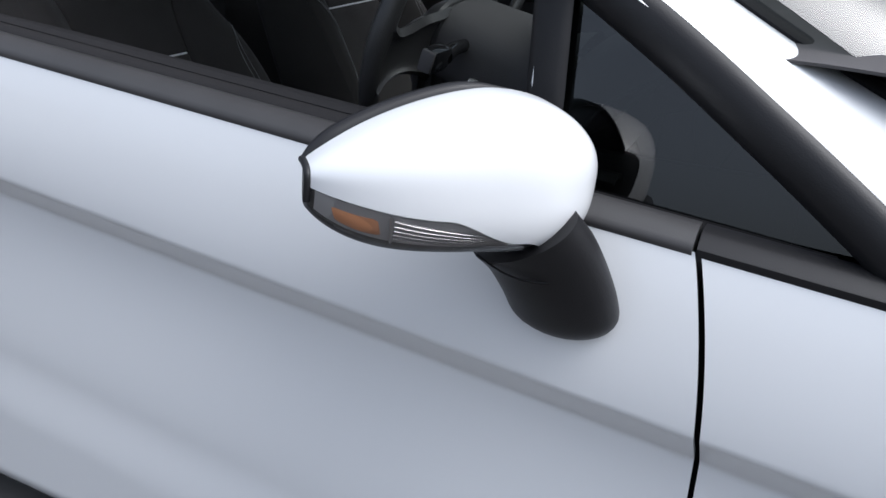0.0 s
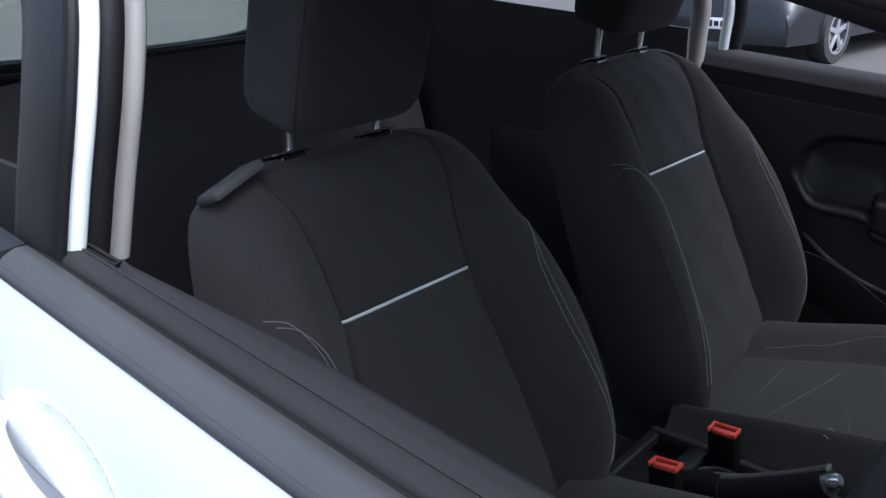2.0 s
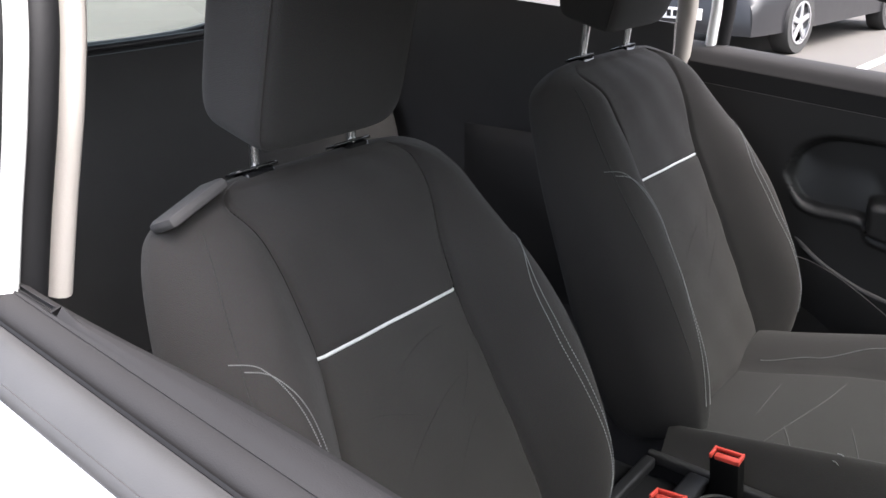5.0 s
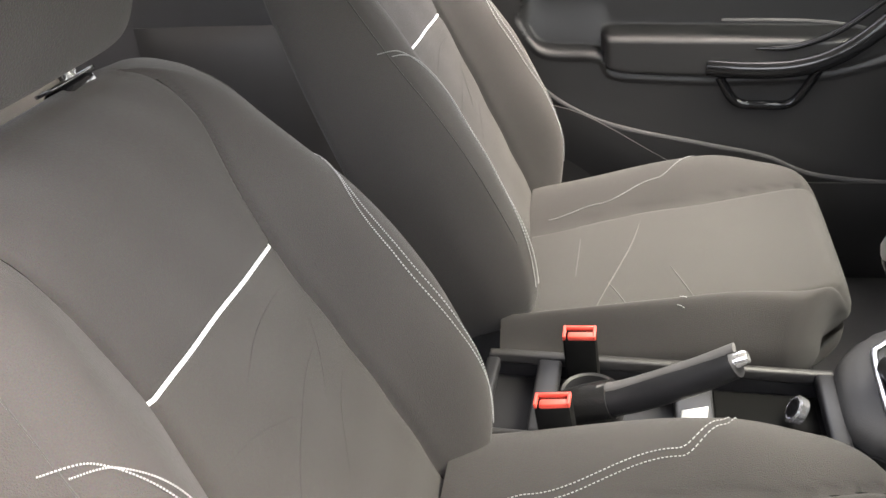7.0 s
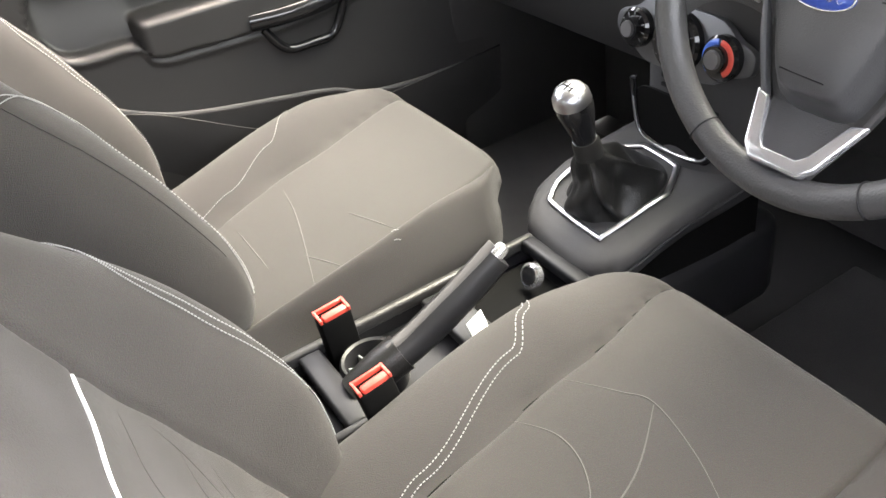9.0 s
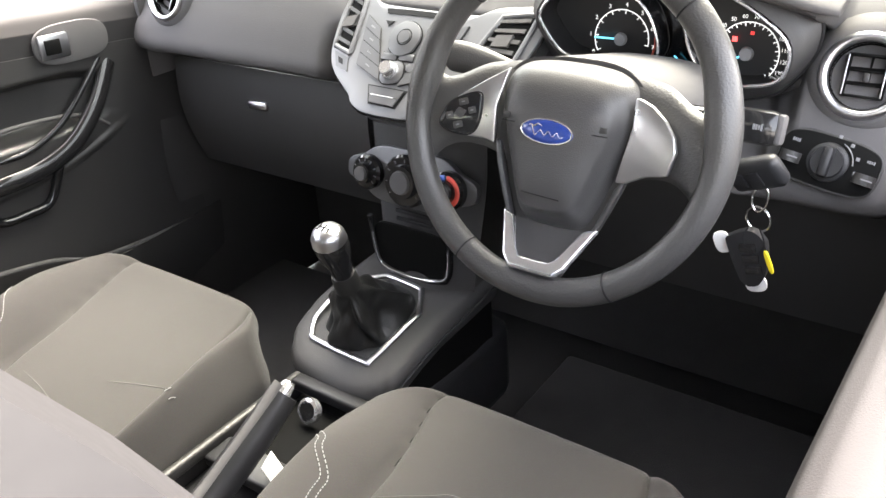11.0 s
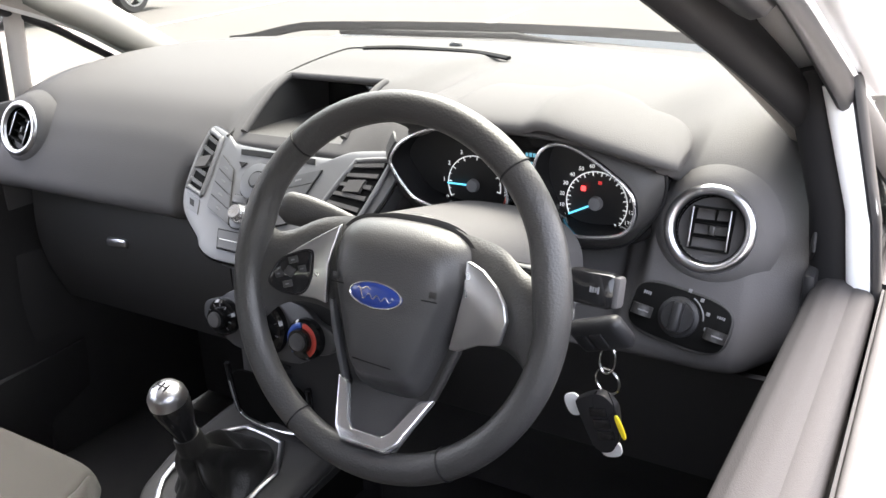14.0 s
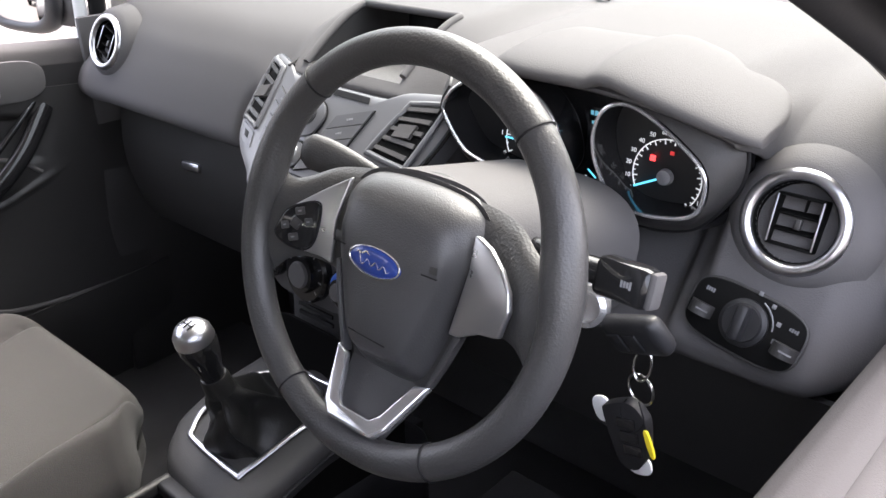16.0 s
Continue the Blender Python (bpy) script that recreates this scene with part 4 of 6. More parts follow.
def stitch_row(pts, parent):
    """Short pale stitches along a line of points."""
    bms = []
    for a, b in zip(pts[::1], pts[1::1]):
        m = (a + b) / 2
        h = (b - a) * 0.30
        bms.append(tube([m - h, m + h], 0.0007, 5))
    return tagged(part("stitching", joined(*bms), THREAD, parent), kind="stuff")


seat(-0.622, -0.350, 0.806, -1, "dark grey cloth driver's seat with white piping line", 1.0,
     seams=([(0, 0.38), (0.31, 0.43), (0.6, 0.48), (1, 0.63)], [(0, 0.60), (1, 0.62)]),
     stitch=((1, 2, [(0.05, 0.37), (0.2, 0.46), (0.51, 0.63), (0.60, 0.79), (0.66, 0.93)]), (-1, 1, [(0.1, 0.72), (0.45, 0.76), (0.66, 0.93)])),
     arcs=([(0.49, 0.55), (0.24, 0.62), (0.10, 0.65), (-0.18, 0.62), (-0.42, 0.57)], [(0.45, 0.41), (0.23, 0.46), (-0.01, 0.43), (-0.3, 0.30)], [(0.10, 0.65), (-0.10, 0.50), (-0.2, 0.30)]))
seat(-0.604, 0.358, 0.838, 1, "dark grey cloth passenger seat with white piping line", 1.04,
     seams=([(0, 0.82), (0.5, 0.78), (1, 0.72)], [(0, 0.26), (0.5, 0.38), (1, 0.58)]), cushion_shift=-0.026,
     stitch=((1, 1, [(0.08, 0.38), (0.25, 0.46), (0.44, 0.60), (0.57, 0.84)]), (-1, 2, [(0.50, 0.85), (0.60, 0.965)])),
     arcs=([(0.22, 0.39), (-0.12, 0.36), (-0.74, 0.27)], [(-0.36, 0.48), (-0.72, 0.55)], [(-0.48, 0.30), (-0.76, 0.37)], [(0.1, 0.20), (-0.4, 0.20)]))


def buckle(p, lean, tilt, label):
    ob = thing("seat_belt_buckle", (p[0], p[1], p[2] - 0.115), label, "seat belt", "seat belt buckles")
    m = pose(*p, lean, tilt, 0)
    part("casing", box((0.046, 0.027, 0.120), bevel=0.006, m=m @ Matrix.Translation((0, 0, -0.062))), MATTBLK, ob)
    part("release_button", box((0.036, 0.012, 0.010), bevel=0.003, m=m @ Matrix.Translation((0.002, -0.005, -0.002))), RED, ob, "red release button")
    part("slot_rim", joined(box((0.044, 0.005, 0.007), bevel=0.002, m=m @ Matrix.Translation((0, 0.010, 0.001))), box((0.004, 0.025, 0.007), bevel=0.001, m=m @ Matrix.Translation((0.0205, 0, 0.001))), box((0.004, 0.025, 0.007), bevel=0.001, m=m @ Matrix.Translation((-0.0205, 0, 0.001)))), RED, ob)


buckle((-0.338, 0.052, 0.512), 4, -4, "black seat belt buckle with red button beside the passenger seat")
buckle((-0.360, -0.099, 0.519), -4, -8, "black seat belt buckle with red button beside the driver's seat")

# rear bench
bench = thing("rear_bench", (-1.35, 0, 0.2), "black cloth rear bench seat with shoulder releases", "car seat")
part("backrest", shell(lambda u, v: (-1.52 - 0.16 * v + 0.02 * math.sin(v * 3), -0.62 + 1.24 * u, 0.42 + (0.53 + 0.03 * smooth(0.05, 0.5, u)) * v + 0.012 * math.sin(u * math.pi * 2) ** 2), 40, 20, 0.09), FABRIC2, bench)
part("cushion", box((0.48, 1.22, 0.16), (-1.30, 0, 0.36), 0.05, 4), FABRIC2, bench)
part("fold_release", box((0.030, 0.016, 0.022), (-1.66, -0.50, 0.945), 0.005), SILVER, bench, "silver fold release knob")
part("back_split", tube([(-1.52 - 0.16 * v + 0.02 * math.sin(v * 3) + 0.002, -0.22, 0.42 + 0.50 * v) for v in [i / 12 for i in range(13)]], 0.004, 8), MATTBLK, bench)
shelf = thing("parcel_shelf", (-1.85, 0, 0.9), "black parcel shelf behind the rear bench", "shelf")
part("board", box((0.34, 1.22, 0.02), (-1.84, 0, 0.93), 0.006), DASHLOW, shelf)
tail = thing("tailgate", (-2.0, 0, 0.9), "tailgate with rounded rear window", "car door")
outline = [(0.52 * spow(math.cos(a * math.tau / 60), 0.5), 0.16 * spow(math.sin(a * math.tau / 60), 0.5)) for a in range(60)]
part("lower_trim", box((0.08, 1.22, 0.070), (-1.945, 0, 0.945), 0.02, 3), TRIMBLK, tail, "black moulded tailgate trim")
for x, z in ((-1.905, 0.958), (-1.925, 0.980)):
    part("trim_ridge", tube([(x, -0.58 + 1.16 * i / 20, z + 0.012 * (2 * i / 20 - 1) ** 2) for i in range(21)], 0.011, 10), TRIMBLK, tail)
part("window_surround", tube([(-1.99 + 0.02, x, 1.13 + y) for x, y in outline], 0.022, 10, closed=True), TRIMBLK, tail)
g = prism(outline, 0.004, frame_of((-1.985, 0, 1.13), (0, 1, 0), (0, 0, 1)), 0)
part("rear_window", g, GLASS, tail, "rear window glass").visible_shadow = False

# ---- centre console ----
console = thing("centre_console", (-0.05, 0, 0.22), "dark grey centre console with tray and cup holders", "console")
part("tunnel", box((0.95, 0.19, 0.17), (-0.12, -0.005, 0.33), 0.03, 3), TRIMBLK, console)


def deck(x):
    return 0.487 + 0.36 * (min(x, 0.125) - 0.045) + 0.10 * max(0.0, x - 0.125)


BASE = rounded([(0.004, 0.092), (-0.004, -0.052), (0.040, -0.090), (0.30, -0.100), (0.30, 0.125), (0.06, 0.132)], 0.022)
RINGS = [(-0.022, 0.001), (-0.006, -0.001), (0.0, -0.005), (0.004, -0.013), (0.005, -0.020), (0.003, -0.0245), (-0.001, -0.026), (-0.001, -0.0285), (0.002, -0.030), (-0.002, -0.046), (-0.012, -0.058)]


def housing(u, v):
    p = BASE[round(v * len(BASE)) % len(BASE)]
    out, dz = RINGS[round(u * (len(RINGS) - 1))]
    q = p + (p - Vector((0.15, 0.01, 0))).normalized() * out
    return (q.x, q.y, deck(q.x) + dz)


part("gear_housing", grid(housing, len(RINGS) - 1, len(BASE), closed_v=True, caps=True), CONSOLE, console, "grey gear lever housing", 30)
part("housing_skirt", grid(lambda u, v: (lambda p: (p.x, p.y, (deck(p.x) - 0.045) * (1 - u) + 0.32 * u))(BASE[round(v * len(BASE)) % len(BASE)] * 0.94 + Vector((0.009, 0.0006, 0))), 4, len(BASE), closed_v=True), MATTBLK, console, "black carpeted tunnel side", 30)
GF = rounded([(0.043, 0.084), (0.037, -0.036), (0.142, -0.057), (0.200, -0.020), (0.207, 0.055), (0.165, 0.100), (0.075, 0.104)], 0.010, 4)
part("gear_frame", tube([Vector((p.x, p.y, deck(p.x) + 0.004)) for p in GF], 0.0044, 10, closed=True, flat=0.5, up=(0, 1, 0)), SILVER, console, "satin silver gaiter frame")
for label, size, at in (("moulded rim beside the passenger seat", (0.47, 0.014, 0.020), (-0.235, 0.074, 0.447)), ("moulded rim beside the driver's seat", (0.47, 0.012, 0.020), (-0.235, -0.087, 0.443)),
                        ("bridge behind the front tray", (0.050, 0.13, 0.018), (-0.185, -0.008, 0.446)), ("bridge behind the cup holder", (0.034, 0.15, 0.018), (-0.380, -0.008, 0.444)),
                        ("rear end of the console", (0.020, 0.15, 0.020), (-0.462, -0.008, 0.442)), ("front edge of the tray", (0.024, 0.15, 0.020), (-0.014, -0.005, 0.448))):
    part("console_edge", box(size, at, 0.005, 3), DASHLOW if size[0] > 0.4 else TRIMBLK, console, label)
part("console_skirt", joined(box((0.47, 0.010, 0.10), (-0.235, 0.082, 0.395), 0.004), box((0.47, 0.010, 0.10), (-0.235, -0.094, 0.391), 0.004)), TRIMBLK, console)
part("tray_floor", box((0.13, 0.13, 0.006), (-0.090, -0.005, 0.420), 0.002), MATTBLK, console, "dark tray floor")
part("cup_holder", lathe([(0.034, -0.035), (0.036, 0.0), (0.037, 0.012), (0.041, 0.014), (0.044, 0.010), (0.044, -0.035)], pose(-0.318, 0.000, 0.440), 40), TRIMBLK, console, "round cup holder")
for k in range(8):
    part("holder_fin", box((0.014, 0.003, 0.020), bevel=0.001, m=pose(-0.318, 0.000, 0.428, 0, 0, 45 * k + 10) @ Matrix.Translation((0.028, 0, 0))), GREYPLATE, console, "pale rubber fin")
part("twelve_volt_socket", lathe([(0, 0.0), (0.019, 0.0), (0.019, 0.010), (0.015, 0.012), (0.013, 0.008), (0.0, 0.008)], pose(-0.052, 0.002, 0.445, 0, -62, 0), 28), CHROME, console, "chrome rimmed power socket")
part("socket_cap", lathe([(0, 0.0), (0.0125, 0.0), (0.0125, 0.004), (0.0, 0.004)], pose(-0.052, 0.002, 0.445, 0, -62, 0) @ Matrix.Translation((0, 0, 0.009)), 28), GLOSSBLK, console)

gear = thing("gear_lever", (0.10, -0.005, 0.50), "chrome topped gear lever with black leather gaiter", "gear lever")


def gaiter(u, v):
    a = v * math.tau
    s = u
    w = (1 - s) ** 1.15
    b = math.sin(s * math.pi) ** 0.8
    fold = 1 + 0.20 * (abs(math.sin(2.5 * a + 2 * s)) * 2 - 1.2) * b + 0.16 * math.sin(3 * a - 7 * s) * b + 0.07 * math.sin(9 * a + 9 * s) * b
    cx, cy = 0.118 - 0.064 * s, 0.022 - 0.026 * s
    rx, ry = (0.046 * w + 0.024 - 0.008 * s) * fold, (0.044 * w + 0.024 - 0.008 * s) * fold
    return (cx + rx * spow(math.cos(a), 0.8), cy + ry * spow(math.sin(a), 0.8), 0.504 + 0.106 * s + 0.012 * math.sin(4 * a) * math.sin(s * math.pi) + 0.35 * rx * spow(math.cos(a), 0.8) * (1 - s))


part("gaiter", grid(gaiter, 30, 60, closed_v=True), BOOT, gear, "black leather gaiter", 80)
KN = frame_of((0.050, -0.005, 0.605), (1, 0, 0.28), (0, 1, 0))
part("collar", lathe([(0.0, 0.0), (0.020, 0.0), (0.019, 0.022), (0.017, 0.028), (0.0, 0.028)], KN, 28), BOOT, gear)
part("knob", lathe([(0.0, 0.026), (0.015, 0.026), (0.018, 0.045), (0.0235, 0.068), (0.0255, 0.085), (0.024, 0.098), (0.0, 0.098)], KN, 32), GLOSSBLK, gear, "gloss black knob", 70)
part("knob_cap", lathe([(0.0, 0.092), (0.0256, 0.092), (0.0245, 0.103), (0.019, 0.112), (0.011, 0.116), (0.0, 0.117)], KN, 32), SILVER, gear, "polished shift pattern cap", 70)
for dx, dy, w, h in ((0, 0, 0.02, 0.0013), (-0.009, 0, 0.0013, 0.014), (0, 0, 0.0013, 0.014), (0.009, 0, 0.0013, 0.014)):
    part("shift_mark", box((h, w, 0.001), bevel=0, m=KN @ Matrix.Translation((dy, dx, 0.1172))), RUBBER, gear)

brake = thing("handbrake", (-0.30, -0.03, 0.45), "black handbrake lever with chrome button", "handbrake")
HB = spline([(-0.33, -0.035, 0.462), (-0.27, -0.040, 0.485), (-0.20, -0.052, 0.530), (-0.148, -0.060, 0.568)], 8)
part("grip", tube(HB, lambda t: 0.0205 + 0.003 * math.sin(t * math.pi) , 16, flat=0.95, up=(0, 1, 0)), TRIMBLK, brake)
part("top_strip", tube([p + Vector((-0.004, 0.0, 0.0205)) for p in HB[4:]], 0.008, 10, flat=0.5, up=(0, 1, 0)), DASH, brake, "grey grip insert")
part("button", lathe([(0, 0), (0.0095, 0), (0.0095, 0.014), (0.007, 0.018), (0, 0.018)], frame_of((-0.150, -0.060, 0.567), (0.55, 0, -0.8), (0, 1, 0)), 20), CHROME, brake, "chrome release button")
part("gaiter", tube(spline([(-0.36, -0.03, 0.44), (-0.32, -0.033, 0.462), (-0.29, -0.037, 0.475)], 6), 0.026, 14), BOOT, brake)
slip = thing("paper_slip", (-0.16, -0.075, 0.44), "small white folded paper in the console tray", "paper")
part("sheet", prism([(0, 0), (0.035, 0.005), (0.04, 0.035), (0.004, 0.03)], 0.001, pose(-0.205, -0.078, 0.462, 48, 12, 20), 0), PAPERWHITE, slip)


# ---- dashboard ----
dash = thing("dashboard", (0.45, 0, 0.30), "dark grey grained plastic dashboard", "dashboard")
DP = [(0.91, 1.000), (0.78, 1.016), (0.62, 1.026), (0.48, 1.022), (0.375, 1.000), (0.318, 0.960), (0.288, 0.918), (0.266, 0.872), (0.258, 0.842), (0.275, 0.824), (0.33, 0.812)]


def dash_profile(y):
    """The section of the dashboard at y, with the display recess and the instrument hood."""
    e = abs(y)
    drv = smooth(-0.16, -0.30, y)
    mid = smooth(0.21, 0.16, e)
    lip = 1.024 - 0.66 * max(0.0, -0.36 - y) ** 2
    hoodp = {2: (0.64, 1.038), 3: (0.40, 1.040), 4: (0.262, lip), 5: (0.345, lip - 0.035), 6: (0.355, 0.925), 7: (0.335, 0.868)}
    podp = {2: (0.60, 1.040), 3: (0.470, 1.038), 4: (0.385, 1.024), 5: (0.300, 0.970), 6: (0.288, 0.945)}
    out = []
    for i, (x, z) in enumerate(DP):
        if i < 3:
            x += (0.155 - 0.05 * i) * (1 - (y / 0.70) ** 2) - 0.05 * smooth(0.6, 0.7, e)
        z -= 0.026 * smooth(0.58, 0.70, e) * (1 if i < 7 else 0.2)
        if i >= 7:
            x += 0.05 * mid
            z -= 0.045 * drv * (1 - 0.3 * smooth(0.6, 0.7, e))
            x -= 0.022 * drv
        if i in hoodp:
            soft = (0.06, 0.034, 0.012, 0.014, 0.014, 0.014)[i - 2]
            end = (-0.54, -0.530, -0.556, -0.547, -0.528, -0.505)[i - 2]
            k = smooth(end - soft, end + soft, y) * smooth(-0.200 + soft, -0.200 - soft, y)
            x, z = x + (hoodp[i][0] - x) * k, z + (hoodp[i][1] - z) * k
        if i in podp:
            k = smooth(0.150, 0.098, abs(y + 0.012))
            x, z = x + (podp[i][0] - x) * k, z + (podp[i][1] - z) * k
        x += (0.06 if y < 0 else 0.012) * smooth(0.64, 0.70, e) * (i > 3)
        out.append(Vector((x, y, z)))
    return spline(out, 8)


DN = 8 * (len(DP) - 1)
cols = {}


def dash_point(u, v):
    y = 0.70 - 1.40 * u
    if u not in cols:
        cols[u] = dash_profile(y)
    return cols[u][round(v * DN)]


upper = grid(dash_point, 280, DN)
upper.faces.ensure_lookup_table()
bmesh.ops.delete(upper, geom=[upper.faces[i * DN + j] for i in range(125, 160) for j in range(29, 40)], context="FACES")
bmesh.ops.recalc_face_normals(upper, faces=upper.faces)
bmesh.ops.solidify(upper, geom=upper.faces[:], thickness=0.003)
part("upper_panel", upper, DASH, dash, "soft grained upper dashboard", 50)
POD = [dash_point(125 / 280, j / DN) for j in range(40, 28, -1)] + [dash_point(i / 280, 29 / DN) for i in range(126, 160)] + [dash_point(160 / 280, j / DN) for j in range(29, 41)] + [dash_point(i / 280, 40 / DN) for i in range(159, 125, -1)]


def pod_wall(u, v):
    p = POD[round(v * len(POD)) % len(POD)]
    back = Vector((0.505, -0.012 + (p.y + 0.012) * 0.94, 0.970 + (p.z - 0.970) * 0.58))
    return p.lerp(back, u)


# Darker plastic than the dash: the recess's shade is put into the colour.
part("pod_lining", grid(pod_wall, 8, len(POD), closed_v=True), DASHLOW, dash, "display recess lining with its shade put into the grey", 60)
part("pod_rim", tube(spline([p + Vector((0, 0, 0.001)) for p in POD[0:12:2] + POD[12:46:4] + POD[46:58:2]], 4), 0.0055, 10), DASH, dash, "rounded brow round the display")
part("pod_seam", tube(spline([(0.286, 0.096, 0.966), (0.318, 0.104, 0.974), (0.360, 0.112, 1.000), (0.420, 0.122, 1.016), (0.500, 0.130, 1.029), (0.620, 0.129, 1.0385), (0.646, 0.103, 1.0395)], 8), 0.0016, 6), RUBBER, dash, "joint line of the raised centre")
part("glovebox_lid", shell(lambda u, v: (0.33 - 0.022 * math.sin(v * math.pi) + 0.03 * v, 0.66 - 0.50 * u, 0.800 - 0.23 * v), 20, 16, 0.006), DASHLOW, dash, "black glovebox lid")
part("glovebox_latch", box((0.012, 0.045, 0.016), bevel=0.005, m=pose(0.312, 0.424, 0.735, 0, 10, 8)), SILVER, dash, "small silver glovebox latch")
part("lower_panel", shell(lambda u, v: (0.275 + 0.10 * v, -0.16 - 0.52 * u, 0.775 - 0.22 * v), 16, 12, 0.006), DASHLOW, dash, "black knee panel")
part("dash_end", box((0.28, 0.012, 0.15), (0.44, -0.702, 0.815), 0.004), TRIMBLK, dash)
part("dash_end", box((0.30, 0.012, 0.20), (0.44, 0.702, 0.86), 0.004), DASH, dash)
part("side_demister", box((0.05, 0.004, 0.022), bevel=0.008, m=pose(0.315, -0.700, 0.918, 0, 30, 8)), RUBBER, dash)
part("light_sensor", lathe([(0, 0), (0.013, 0), (0.012, 0.006), (0.008, 0.010), (0, 0.011)], pose(0.812, 0.009, 1.021), 20), GLOSSBLK, dash, "black dashboard light sensor")
part("demister_slot", joined(*[tube(spline([(0.640 + 0.008 * k, 0.100, 1.0395), (0.672 + 0.008 * k, 0.050, 1.038), (0.690 + 0.008 * k, -0.010, 1.0350), (0.685 + 0.008 * k, -0.100, 1.0345), (0.652 + 0.008 * k, -0.178, 1.0335)], 8), 0.0032, 6) for k in range(2)]), RUBBER, dash, "thin black demister slot")


def round_vent(y, turn):
    m = frame_of((0.284, y, 0.932), Vector((0, -1, 0)), Vector((0.33, 0, 0.94)))
    v = part("air_vent", lathe([(0.036, -0.05), (0.0375, -0.01), (0.040, 0.004), (0.050, 0.002), (0.060, -0.006), (0.072, -0.030)], m, 48), DASH, dash, "round air vent with chrome ring", 70)
    part("chrome_ring", lathe([(0.0360, -0.006), (0.0372, 0.004), (0.0395, 0.0075), (0.043, 0.0085), (0.0465, 0.007), (0.0485, 0.003), (0.049, -0.002)], m, 56), SILVER, v, "satin chrome ring", 80)
    part("vent_cup", lathe([(0.0, -0.030), (0.036, -0.030), (0.0375, 0.002), (0.0365, 0.002), (0.035, -0.028), (0, -0.028)], m, 40), MATTBLK, v)
    b = m @ pose(0, 0, 0, 0, 0, turn)
    for k in (-1, 1):
        part("slat", box((0.0028, 0.046, 0.020), bevel=0.001, m=b @ Matrix.Translation((k * 0.020, 0, -0.008))), MATTBLK, v)
        part("slat", box((0.042, 0.0028, 0.020), bevel=0.001, m=b @ Matrix.Translation((0, k * 0.0225, -0.008))), MATTBLK, v)
        part("slat_edge", box((0.0016, 0.044, 0.0016), bevel=0.0004, m=b @ Matrix.Translation((k * 0.020, 0, 0.0025))), SILVER, v, "bright slat edge")
        part("slat", box((0.042, 0.0022, 0.016), bevel=0.0008, m=b @ pose(0, k * 0.0075, -0.010, 18, 0, 0)), MATTBLK, v)
    part("slat", box((0.0022, 0.044, 0.012), bevel=0.0008, m=b @ Matrix.Translation((0.002, 0, -0.018))), MATTBLK, v)
    part("slat_tab", box((0.006, 0.010, 0.006), bevel=0.001, m=b @ Matrix.Translation((0.002, -0.0015, -0.003))), DASHLOW, v, "small air vent tab")


round_vent(-0.600, 0)
round_vent(0.590, -18)

# display pod
pod = part("display_pod", box((0.006, 0.175, 0.046), bevel=0.002, m=pose(0.500, -0.012, 0.989, 0, 6, 0)), GLOSSBLK, dash, "dark recessed display screen")
text("02:1", 0.014, frame_of((0.4955, -0.030, 0.998), (0, -1, 0), (0.2, 0, 1)), LCD, pod, "digits")

# centre stack
SUP = Vector((0.66, 0, 0.75)).normalized()
SO = Vector((0.247, 0, 0.890))
SM = frame_of(SO, (0, -1, 0), SUP)


def bulge(a):
    """How far the panel stands out: it falls back towards the passenger's side."""
    return 0.026 * (1 - (min(abs(a), 0.19) / 0.19) ** 2) if a < 0 else 0.026 - 0.010 * (min(a, 0.21) / 0.19) ** 2


def on_stack(a, v, d=0.0):
    """A pose on the centre panel: a to the right, v up, d proud."""
    return SM @ Matrix.Translation((a, v, d + bulge(a)))


def stack_point(a, v, d=0.0):
    return SM @ Vector((a, v, d + bulge(a)))


def stack_patch(corners, d, thick, nu=8, nv=8):
    """A plate on the panel between four corners: top left, top right, bottom right, bottom left."""
    tl, tr, br, bl = (Vector((*c, 0)) for c in corners)

    def f(u, v):
        p = tl.lerp(tr, u).lerp(bl.lerp(br, u), v)
        return stack_point(p.x, p.y, d)

    return shell(f, nu, nv, thick)


def rows(corners, n, gap):
    """The corners of n plates stacked down a patch, with gaps between them."""
    tl, tr, br, bl = (Vector((*c, 0)) for c in corners)
    out = []
    for k in range(n):
        v0, v1 = (k + gap) / n, (k + 1 - gap) / n
        g = gap / n
        out.append([tl.lerp(tr, h).lerp(bl.lerp(br, h), v).to_2d() for h, v in ((g, v0), (1 - g, v0), (1 - g, v1), (g, v1))])
    return out


stack = thing("centre_stack", (0.25, 0, 0.55), "silver grey audio panel with buttons and air vents", "car stereo")
FASCIA = [(-0.143, 0.101), (-0.120, 0.096), (-0.094, 0.086), (-0.071, 0.073), (-0.02, 0.069), (0.045, 0.068), (0.105, 0.070), (0.126, 0.083), (0.160, 0.090), (0.196, 0.094), (0.204, 0.078), (0.200, 0.045), (0.186, 0.0), (0.168, -0.026), (0.130, -0.050), (0.090, -0.078), (0.050, -0.096), (0.012, -0.100), (-0.037, -0.098), (-0.064, -0.087), (-0.076, -0.074), (-0.119, -0.045), (-0.141, -0.021), (-0.152, 0.009), (-0.156, 0.055), (-0.150, 0.090)]
EDGE = [p.to_2d() for p in spline([(x, y, 0) for x, y in FASCIA], 4, closed=True)]
fascia = grid(lambda u, v: (lambda p: stack_point(p.x * (0.04 + 0.96 * u), p.y * (0.04 + 0.96 * u), -0.003 * u ** 14))(EDGE[round(v * len(EDGE)) % len(EDGE)]), 24, len(EDGE), closed_v=True)
